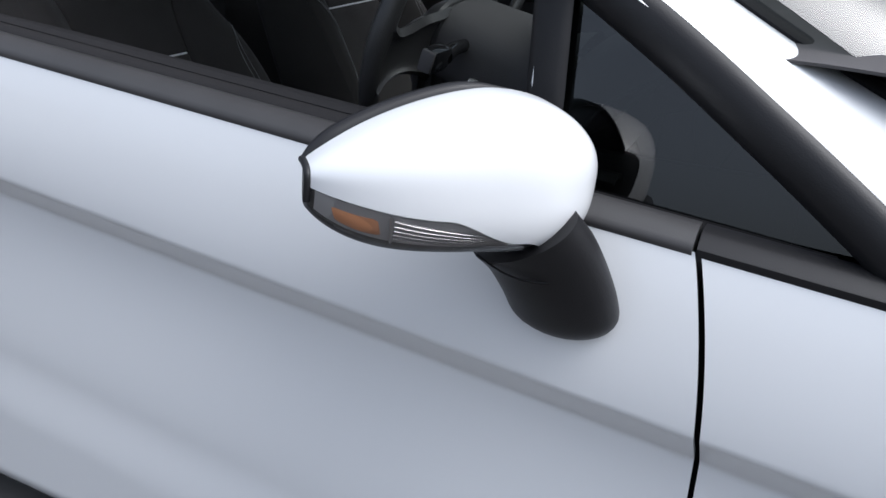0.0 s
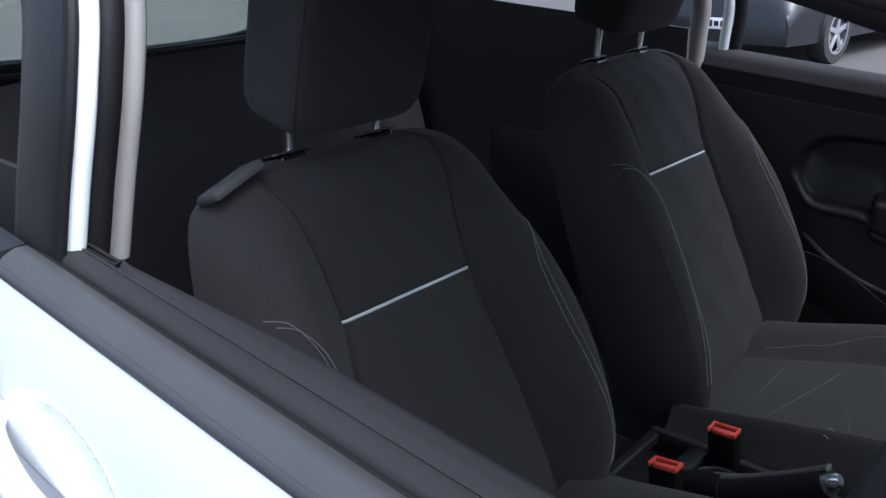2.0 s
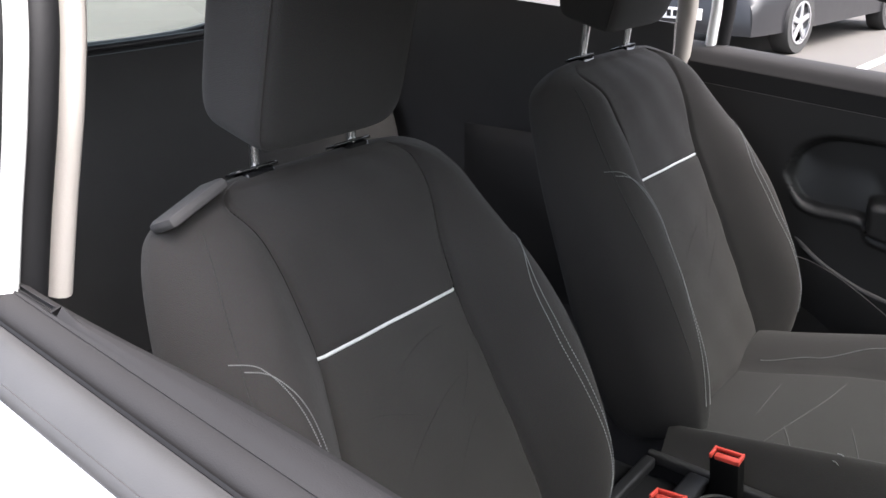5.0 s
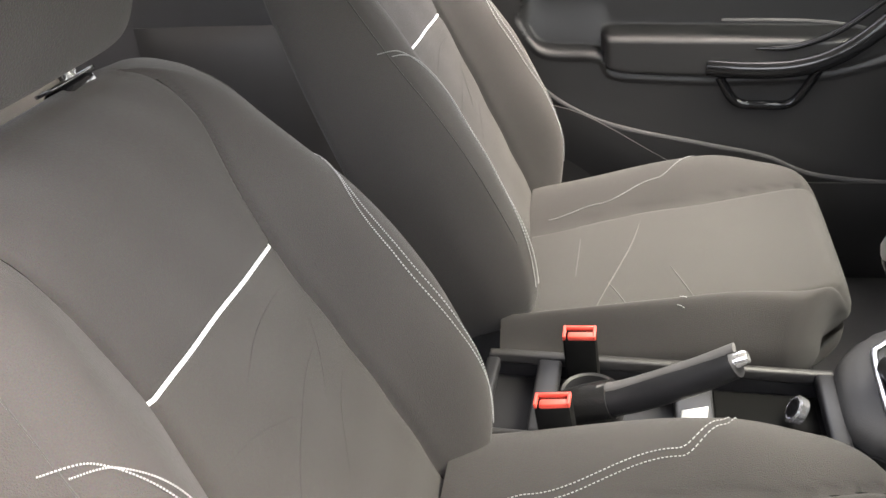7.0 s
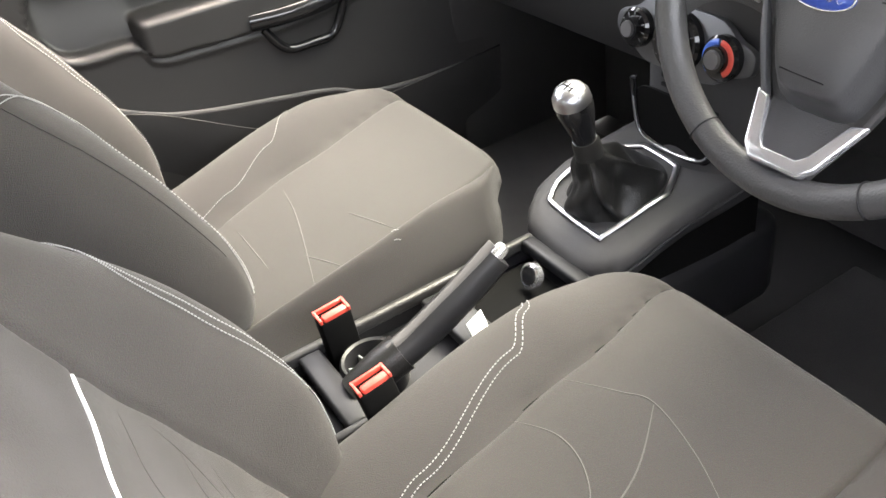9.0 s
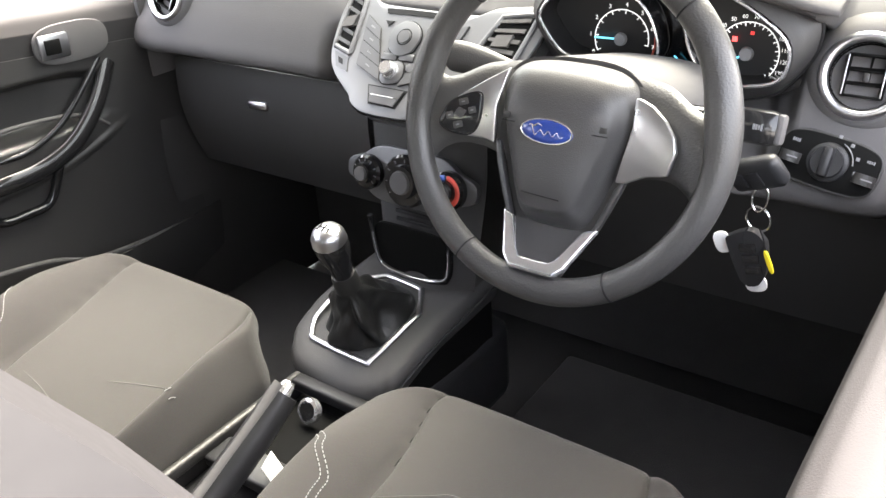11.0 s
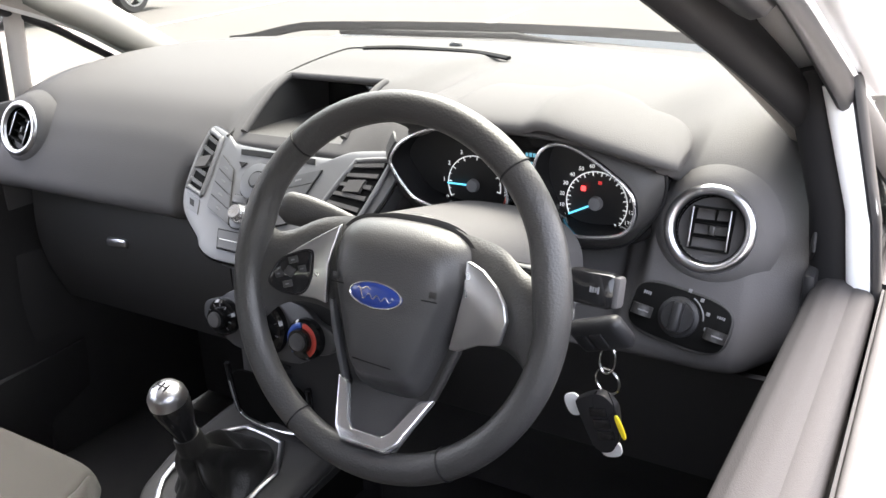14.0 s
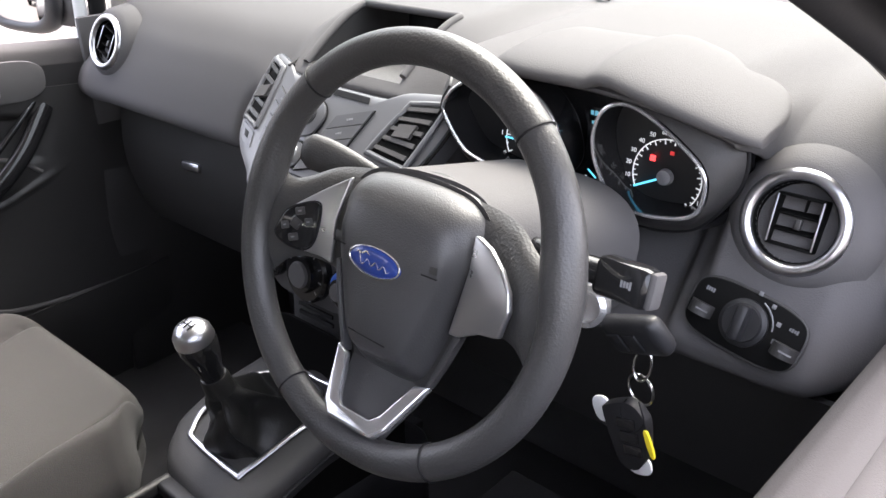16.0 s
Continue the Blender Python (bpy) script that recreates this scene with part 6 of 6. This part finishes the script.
def hub_outline(t, grow=1.0):
    p = HUB[round(t / math.tau * len(HUB)) % len(HUB)]
    return (p.x * grow, (p.y + 0.02) * grow - 0.02)


def cover(u, v):
    """The airbag cover: a raised middle, a step down to a bevelled flank, and a steep edge."""
    x, y = hub_outline(v * math.tau, u)
    z = -0.030 + 0.040 * (1 - u ** 4.5) ** 0.60 - 0.006 * smooth(0.70, 0.80, u) * (1 - smooth(0.2, 0.9, (y + 0.02) / 0.08)) - 0.012 * (u * 0.95) ** 2
    return wp(x, y, z + 0.004 * math.sin(max(0.0, y + 0.02) * 18))


part("airbag_cover", grid(cover, 40, len(HUB), closed_v=True), WHEELBLK, wheel, "grained black airbag cover", 80)
part("cover_back", grid(lambda u, v: wp(*hub_outline(v * math.tau, 1.02 - 0.16 * u), -0.028 - 0.030 * u), 4, len(HUB), closed_v=True, caps=True), DASHLOW, wheel)
part("cover_line", tube([wp(-0.026 + 0.044 * i / 8, -0.072 - 0.002 * i / 8, 0.0045) for i in range(9)], 0.0007, 5), RUBBER, wheel)
part("hub_back", lathe([(0, -0.085), (0.060, -0.085), (0.072, -0.05), (0.060, -0.030), (0, -0.030)], WM, 40), DASHLOW, wheel)


def spoke_point(x, v, z=0.0):
    top = bend([(0.050, 0.062), (0.081, 0.058), (0.106, 0.052), (0.135, 0.036), (0.152, 0.034), (0.170, 0.052)], x)
    low = bend([(0.050, -0.060), (0.086, -0.042), (0.118, -0.037), (0.138, -0.044), (0.152, -0.058), (0.170, -0.080)], x)
    lift = -0.026 + 0.022 * smooth(0.075, 0.160, x) + 0.004 * math.sin(v * math.pi) - 0.010 * abs(2 * v - 1) ** 6
    return Vector((x, top + (low - top) * v, lift + z))


for s in (-1, 1):
    sp = part("side_spoke", shell(lambda u, v: wp(s * spoke_point(0.055 + 0.106 * u, v).x, spoke_point(0.055 + 0.106 * u, v).y, spoke_point(0.055 + 0.106 * u, v).z), 30, 20, 0.012), LEATHER, wheel, "", 60)
    fin = [(0.079, 0.039), (0.084, 0.039), (0.099, 0.034), (0.116, 0.022), (0.128, 0.008), (0.1325, -0.006), (0.1275, -0.0285), (0.122, -0.0305), (0.104, -0.034), (0.082, -0.045), (0.071, -0.046), (0.080, 0.010)]
    if s < 0:
        fin = [(0.070, 0.052), (0.095, 0.036), (0.112, 0.024), (0.131, 0.010), (0.142, -0.010), (0.144, -0.018), (0.138, -0.023), (0.110, -0.027), (0.090, -0.027), (0.078, -0.030), (0.080, 0.010)]
    outline = [(s * x, y) for x, y in fin]
    part("silver_insert", prism(outline[::-1] if s < 0 else outline, 0.006, WM @ pose(0, 0, -0.0315, 0, -12 * s, 0), 0.002, 3), BRUSHED, sp, "brushed silver spoke insert")
    strip = [(0.080, -0.026), (0.074, -0.052), (0.062, -0.084), (0.054, -0.103), (0.047, -0.106), (0.056, -0.082), (0.068, -0.048), (0.074, -0.026)]
    strip = [(s * x, y) for x, y in strip]
    part("edge_strip", prism(strip[::-1] if s < 0 else strip, 0.010, WM @ pose(0, 0, -0.030), 0.002), GRAPHITE if s < 0 else LEATHER, sp)
PADM = WM @ pose(-0.113, -0.002, -0.0022, 0, 12, 0) @ Matrix.Diagonal((1.10, 1.10, 1, 1))
PAD = [(-0.023, -0.014), (-0.021, -0.004), (-0.014, 0.008), (0.0, 0.016), (0.012, 0.020), (0.017, 0.016), (0.017, -0.004), (0.013, -0.016), (0.004, -0.021), (-0.012, -0.020)]
bp = part("button_pad", prism([(p.x, p.y) for p in spline([(x, y, 0) for x, y in PAD], 4, closed=True)], 0.003, PADM, 0.001), GLOSSBLK, wheel, "black button pad")
part("pad_edge", tube([PADM @ Vector((p.x * 1.05, p.y * 1.05, 0.001)) for p in spline([(x, y, 0) for x, y in PAD], 4, closed=True)], 0.0010, 6, closed=True), RUBBER, bp)
part("button", prism([(0.007, 0), (0.0, 0.006), (-0.007, 0), (0, -0.006)], 0.003, PADM @ pose(-0.003, -0.001, 0.002, 0, 0, 20), 0.001), DASHLOW, bp)
for x, y, w in ((-0.014, -0.005, 0.008), (0.009, 0.003, 0.008), (-0.001, 0.010, 0.010), (-0.004, -0.013, 0.010)):
    part("button", box((w, 0.0065, 0.002), bevel=0.001, m=PADM @ pose(x, y, 0.003, 0, 0, 20)), DASHLOW, bp)
    part("button_mark", box((w * 0.35, 0.0012, 0.0004), bevel=0, m=PADM @ pose(x, y, 0.0042, 0, 0, 20)), MARK, bp)
part("lower_spoke", shell(lambda u, v: wp((2 * v - 1) * (0.050 - 0.022 * u), -0.090 - 0.066 * u, -0.032 + 0.034 * smooth(0.05, 1.0, u)), 12, 12, 0.010), WHEELBLK, wheel)
VO = [(-0.057, -0.102), (-0.041, -0.107), (-0.0245, -0.143), (-0.017, -0.150), (0.017, -0.150), (0.0245, -0.143), (0.041, -0.107), (0.057, -0.102), (0.037, -0.153), (0.026, -0.164), (-0.026, -0.164), (-0.037, -0.153)]
part("lower_trim", prism(VO, 0.009, WM @ pose(0, 0, -0.024) @ pose(0, -0.105, 0, -30, 0, 0) @ pose(0, 0.105, 0), 0.003, 3), CHROME, wheel, "satin silver V-shaped trim")
BADGEM = WM @ pose(-0.004, -0.006, 0.0)
part("badge", dome(lambda t: (0.0300 * math.cos(t), 0.0128 * math.sin(t)), 0.003, 0.0098, 0.5, 6, BADGEM), BADGE, wheel, "blue oval badge")
part("badge_rim", tube([BADGEM @ Vector((0.0290 * math.cos(t), 0.0121 * math.sin(t), 0.0112)) for t in [k * math.tau / 48 for k in range(48)]], 0.0009, 6, closed=True), CHROME, wheel)
for x0, x1, y0, y1, wave in ((-0.019, -0.009, 0.004, -0.004, 0.003), (-0.016, -0.004, 0.005, 0.006, -0.001), (-0.008, 0.020, -0.0015, -0.0025, 0.0022)):
    part("badge_mark", tube([BADGEM @ Vector((x0 + (x1 - x0) * i / 40, y0 + (y1 - y0) * i / 40 + wave * math.sin(i / 40 * 3 * math.tau * (x1 - x0) / 0.028), 0.0132)) for i in range(41)], lambda t: 0.0004 + 0.0005 * math.sin(t * math.pi), 8, flat=0.5, up=(0, 0, 1)), CHROME, wheel, "silver badge emblem")
for s in (-1, 1):
    part("horn_mark", box((0.016, 0.0012, 0.0006), bevel=0, m=WM @ pose(s * 0.052, -0.002, 0.0065, 0, 4 * s, 0)), RUBBER, wheel)
    part("horn_mark", box((0.008, 0.006, 0.0004), bevel=0.0002, m=WM @ pose(s * 0.055, 0.004, 0.0060, 0, 4 * s, 0)), DASHLOW, wheel)
column = thing("steering_column", (0.2, -0.357, 0.80), "grey steering column shroud with stalks", "steering column")
part("shroud", grid(lambda u, v: WM @ Vector(((0.080 + 0.03 * u) * spow(math.cos(v * math.tau), 0.7), 0.010 + (0.060 + 0.014 * u) * spow(math.sin(v * math.tau), 0.7), -0.042 - 0.19 * u)), 10, 40, closed_v=True, caps=True), DASH, column, "", 60)
stalk = part("wiper_stalk", tube(spline([wp(0.05, 0.03, -0.09), wp(0.11, 0.028, -0.085), wp(0.15, 0.026, -0.09)], 6), lambda t: 0.008 + 0.004 * t, 12), GLOSSBLK, column)
part("stalk_end", box((0.050, 0.034, 0.024), bevel=0.007, m=WM @ pose(0.172, 0.026, -0.088)), GLOSSBLK, stalk)
part("stalk_tip", box((0.008, 0.030, 0.020), bevel=0.004, m=WM @ pose(0.197, 0.026, -0.088)), DASH, stalk, "grey stalk tip")
bars(WM @ pose(0.178, 0.026, -0.0755), 0.010, 0.007, 4, MARK, stalk, seed=9)
part("indicator_stalk", tube(spline([wp(-0.05, 0.030, -0.085), wp(-0.10, 0.044, -0.072), wp(-0.150, 0.053, -0.058), wp(-0.178, 0.055, -0.050)], 6), lambda t: 0.010 + 0.008 * smooth(0.1, 0.7, t) - 0.006 * smooth(0.85, 1, t), 16, flat=0.55, up=(0.3, 0, 1)), DASHLOW, column, "dark grey indicator stalk")
part("ignition_lock", lathe([(0, 0), (0.020, 0), (0.019, 0.012), (0.014, 0.014), (0.013, 0.010), (0, 0.010)], frame_of((0.135, -0.486, 0.872), (0.25, -1, 0), (0.3, 0, 1)), 28), CHROME, column, "chrome ringed ignition lock")

# key and ring
keys = thing("key_bunch", (0.10, -0.535, 0.69), "black car key in the ignition with a hanging fob and tags", "keys")
KM = pose(0.130, -0.538, 0.864, -26, -25, 0)
part("key_head", box((0.020, 0.062, 0.040), bevel=0.009, seg=3, m=KM), TRIMBLK, keys, "black key head")
for k in range(2):
    part("key_button", box((0.003, 0.014, 0.020), bevel=0.002, m=KM @ Matrix.Translation((-0.0105, 0.016 - 0.018 * k, 0.0))), TRIMBLK, keys)
part("key_ring", tube([(0.130 + 0.003 * math.sin(a), -0.545 + 0.008 * math.cos(a), 0.836 + 0.014 * math.sin(a)) for a in [k * math.tau / 24 for k in range(24)]], 0.0013, 6, closed=True), STEEL, keys)
part("key_ring", tube([(0.130 + 0.004 * math.cos(a), -0.546 + 0.014 * math.cos(a), 0.812 + 0.014 * math.sin(a)) for a in [k * math.tau / 24 for k in range(24)]], 0.0013, 6, closed=True), STEEL, keys)
FM = frame_of((0.128, -0.543, 0.770), (0, -1, 0.22), (0, 0.22, 1))
fob = part("fob", prism([(p.x, p.y) for p in rounded([(-0.022, 0.024), (0.008, 0.034), (0.022, 0.018), (0.018, -0.022), (0.004, -0.038), (-0.010, -0.030)], 0.006)], 0.012, FM, 0.003, 3), TRIMBLK, keys, "black remote fob")
for k in range(3):
    part("fob_button", box((0.018, 0.010, 0.002), bevel=0.0008, m=FM @ Matrix.Translation((0.002 + 0.002 * k, 0.012 - 0.013 * k, 0.0125))), GLOSSBLK, fob)
part("cord", tube(spline([(0.118, -0.540, 0.806), (0.116, -0.536, 0.792), (0.115, -0.548, 0.776), (0.116, -0.559, 0.790), (0.118, -0.551, 0.808)], 6), 0.0008, 6), RUBBER, keys, "thin black cord")


def tag(w, h, m, mat, label):
    part("tag", prism([(w * spow(math.cos(k * math.tau / 28), 0.75), h * spow(math.sin(k * math.tau / 28), 0.75)) for k in range(28)], 0.003, m, 0.0008), mat, keys, label)


tag(0.0095, 0.013, frame_of((0.132, -0.511, 0.775), (0, -1, 0.45), (0, 0.45, 1)), PAPERWHITE, "white plastic tag")
tag(0.012, 0.010, frame_of((0.132, -0.553, 0.733), (0, -1, 0.3), (0, 0.3, 1)), PAPERWHITE, "white plastic tag")
tag(0.0026, 0.014, frame_of((0.118, -0.566, 0.771), (0, -1, 0.45), (0, 0.45, 1)), YELLOW, "yellow plastic tag")

# passenger door mirror
pm = thing("door_mirror", (0.36, 0.86, 0.84), "white passenger door mirror with reflecting glass", "car mirror")
PMF = frame_of((0.310, 0.93, 0.984), (0.185, -0.983, 0), (0.0844, 0.0159, 0.9965))
part("mirror_cap", grid(lambda u, v: PMF @ Vector((0.118 * spow(math.cos((u - 0.5) * math.pi), 0.7) * spow(math.cos(v * math.tau), 0.7), 0.080 * spow(math.cos((u - 0.5) * math.pi), 0.7) * spow(math.sin(v * math.tau), 0.7), 0.02 - 0.09 * u)), 20, 48, closed_v=True), WHITE, pm, "", 60)
part("housing_rim", tube([PMF @ Vector((0.112 * spow(math.cos(a), 0.7), 0.068 * spow(math.sin(a), 0.7), 0.016)) for a in [k * math.tau / 60 for k in range(60)]], lambda t: 0.011 + 0.010 * max(0.0, math.cos(t * math.tau)) ** 2, 12, closed=True), TRIMBLK, pm, "black mirror housing")
part("mirror_glass", grid(lambda u, v: (lambda x, y: PMF @ Vector((x, y, 0.0225 - (x * x + y * y) / 2.4)))(0.112 * u * spow(math.cos(v * math.tau), 0.7), 0.068 * u * spow(math.sin(v * math.tau), 0.7)), 12, 72, closed_v=True), MIRROR, pm, "convex mirror glass", 80)
part("sail", prism([(p.x, p.y) for p in rounded([(0.10, -0.055), (0.175, -0.055), (0.150, 0.0), (0.10, 0.02)], 0.008)], 0.02, PMF @ Matrix.Translation((0, 0, -0.005)), 0.003), TRIMBLK, pm, "black mirror arm")
part("mirror_foot", tube([(0.42, 0.90, 0.92), (0.42, 0.83, 0.86)], 0.04, 14), TRIMBLK, pm)


# ---- parked cars and the yard beyond ----
def parked_car(x, y, turn, paint, label, tall=1.45, length=4.3):
    ob = thing("parked_car", (x, y, GROUND), label, "car", "parked cars")
    M = pose(x, y, GROUND, 0, 0, turn)
    h = tall

    def shape(u, v):
        s = u * 2 - 1
        X = s * length / 2
        roof = lerp([(-1.0, 0.62), (-0.92, 0.80), (-0.42, 0.95), (-0.12, h), (0.45, h * 0.985), (0.78, h * 0.80), (0.97, 0.80), (1.0, 0.5)], s)
        a = math.pi * v
        w = 0.88 * (1 - 0.10 * s ** 6) * (1 - 0.16 * smooth(0.9, h, roof * math.sin(a)))
        return M @ Vector((X, w * spow(math.cos(a), 0.35), 0.24 + (roof - 0.24) * spow(math.sin(a), 0.42)))

    part("car_shell", grid(shape, 60, 40, caps=True), paint, ob, "", 60)

    def window(s0, s1, side):
        return shell(lambda u, v: (lambda p: M @ Vector((p[0], p[1] * 1.004, p[2])))(((s0 + (s1 - s0) * u) * length / 2, side * (0.875 - 0.13 * v), 0.98 + (h - 1.10) * v)), 8, 6, 0.004)

    for side in (-1, 1):
        part("window", window(-0.26, 0.12, side), CARGLASS, ob)
        part("window", window(0.15, 0.52, side), CARGLASS, ob)
        part("headlamp", lathe([(0, 0), (0.11, 0), (0.10, 0.05), (0.05, 0.08), (0, 0.085)], M @ frame_of((-length / 2 + 0.10, side * 0.62, 0.68), (0, 1, 0), (0.25, 0, 1)), 24), ALLOY, ob)
        part("fog_lamp", lathe([(0, 0), (0.05, 0), (0.045, 0.02), (0, 0.025)], M @ frame_of((-length / 2 + 0.02, side * 0.62, 0.40), (0, 1, 0), (0, 0, 1)), 20), ALLOY, ob)
        for wx in (-0.30 * length, 0.30 * length):
            A = M @ frame_of((wx, side * 0.80, 0.31), (1, 0, 0), (0, 0, side * 1.0))
            w = part("wheel", lathe([(0.20, -0.10), (0.30, -0.10), (0.315, -0.06), (0.315, 0.06), (0.30, 0.10), (0.20, 0.10)], M @ pose(wx, side * 0.80, 0.31, 90, 0, 0), 36), TYRE, ob, "black tyre")
            for k in range(5):
                part("spoke", box((0.05, 0.20, 0.03), bevel=0.008, m=M @ pose(wx, side * 0.885, 0.31, 90, 0, 0) @ pose(0, 0, 0, 0, 0, 72 * k) @ Matrix.Translation((0, 0.10, 0))), ALLOY, w, "alloy spoke")
            part("rim", lathe([(0.195, -0.02), (0.215, -0.02), (0.215, 0.02), (0.195, 0.02)], M @ pose(wx, side * 0.885, 0.31, 90, 0, 0), 36), ALLOY, w)
    part("grille", box((0.05, 0.9, 0.16), bevel=0.02, m=M @ pose(-length / 2 + 0.03, 0, 0.56)), GLOSSBLK, ob)
    pl = part("number_plate", box((0.02, 0.52, 0.11), bevel=0.004, m=M @ pose(-length / 2 - 0.005, 0, 0.42)), PAPERWHITE, ob, "white number plate")
    bars(M @ frame_of((-length / 2 - 0.016, 0, 0.42), (0, -1, 0), (0, 0, 1)), 0.42, 0.07, 6, RUBBER, pl, "plate_mark")
    part("windscreen", shell(lambda u, v: M @ Vector((-0.42 * length / 2 + 0.03 + (0.62) * v, (2 * u - 1) * (0.74 - 0.10 * v), 0.97 + (h - 1.05) * v + 0.03)), 8, 6, 0.004), CARGLASS, ob)
    return ob


parked_car(-3.5, 9.47, 84, CARBLACK, "black hatchback with alloy wheels parked on the tarmac")
parked_car(-12.5, 10.5, 160, CARBLACK, "black tall parked car facing the yard", 1.65, 4.4)
parked_car(7.7, 11.5, 0, CARBLACK, "black parked car beyond the passenger window")
parked_car(-8.1, 6.3, 150, CARBLACK, "black car parked behind, front towards the mirror")
wall = thing("building", (0, 30, GROUND), "long pale metal-clad building behind the car park", "building")
part("wall", box((90, 0.3, 7), (0, 32, GROUND + 3.5), 0.02), CLADDING, wall)
part("roof", box((91, 6, 0.3), (0, 34, GROUND + 7.1), 0.05), GREYPLATE, wall)
wall2 = thing("building", (-30, 0, GROUND), "pale metal-clad building at the rear of the yard", "building")
part("wall", box((0.3, 60, 7), (-30, 0, GROUND + 3.5), 0.02), CLADDING, wall2)
part("roof", box((6, 61, 0.3), (-32, 0, GROUND + 7.1), 0.05), GREYPLATE, wall2)
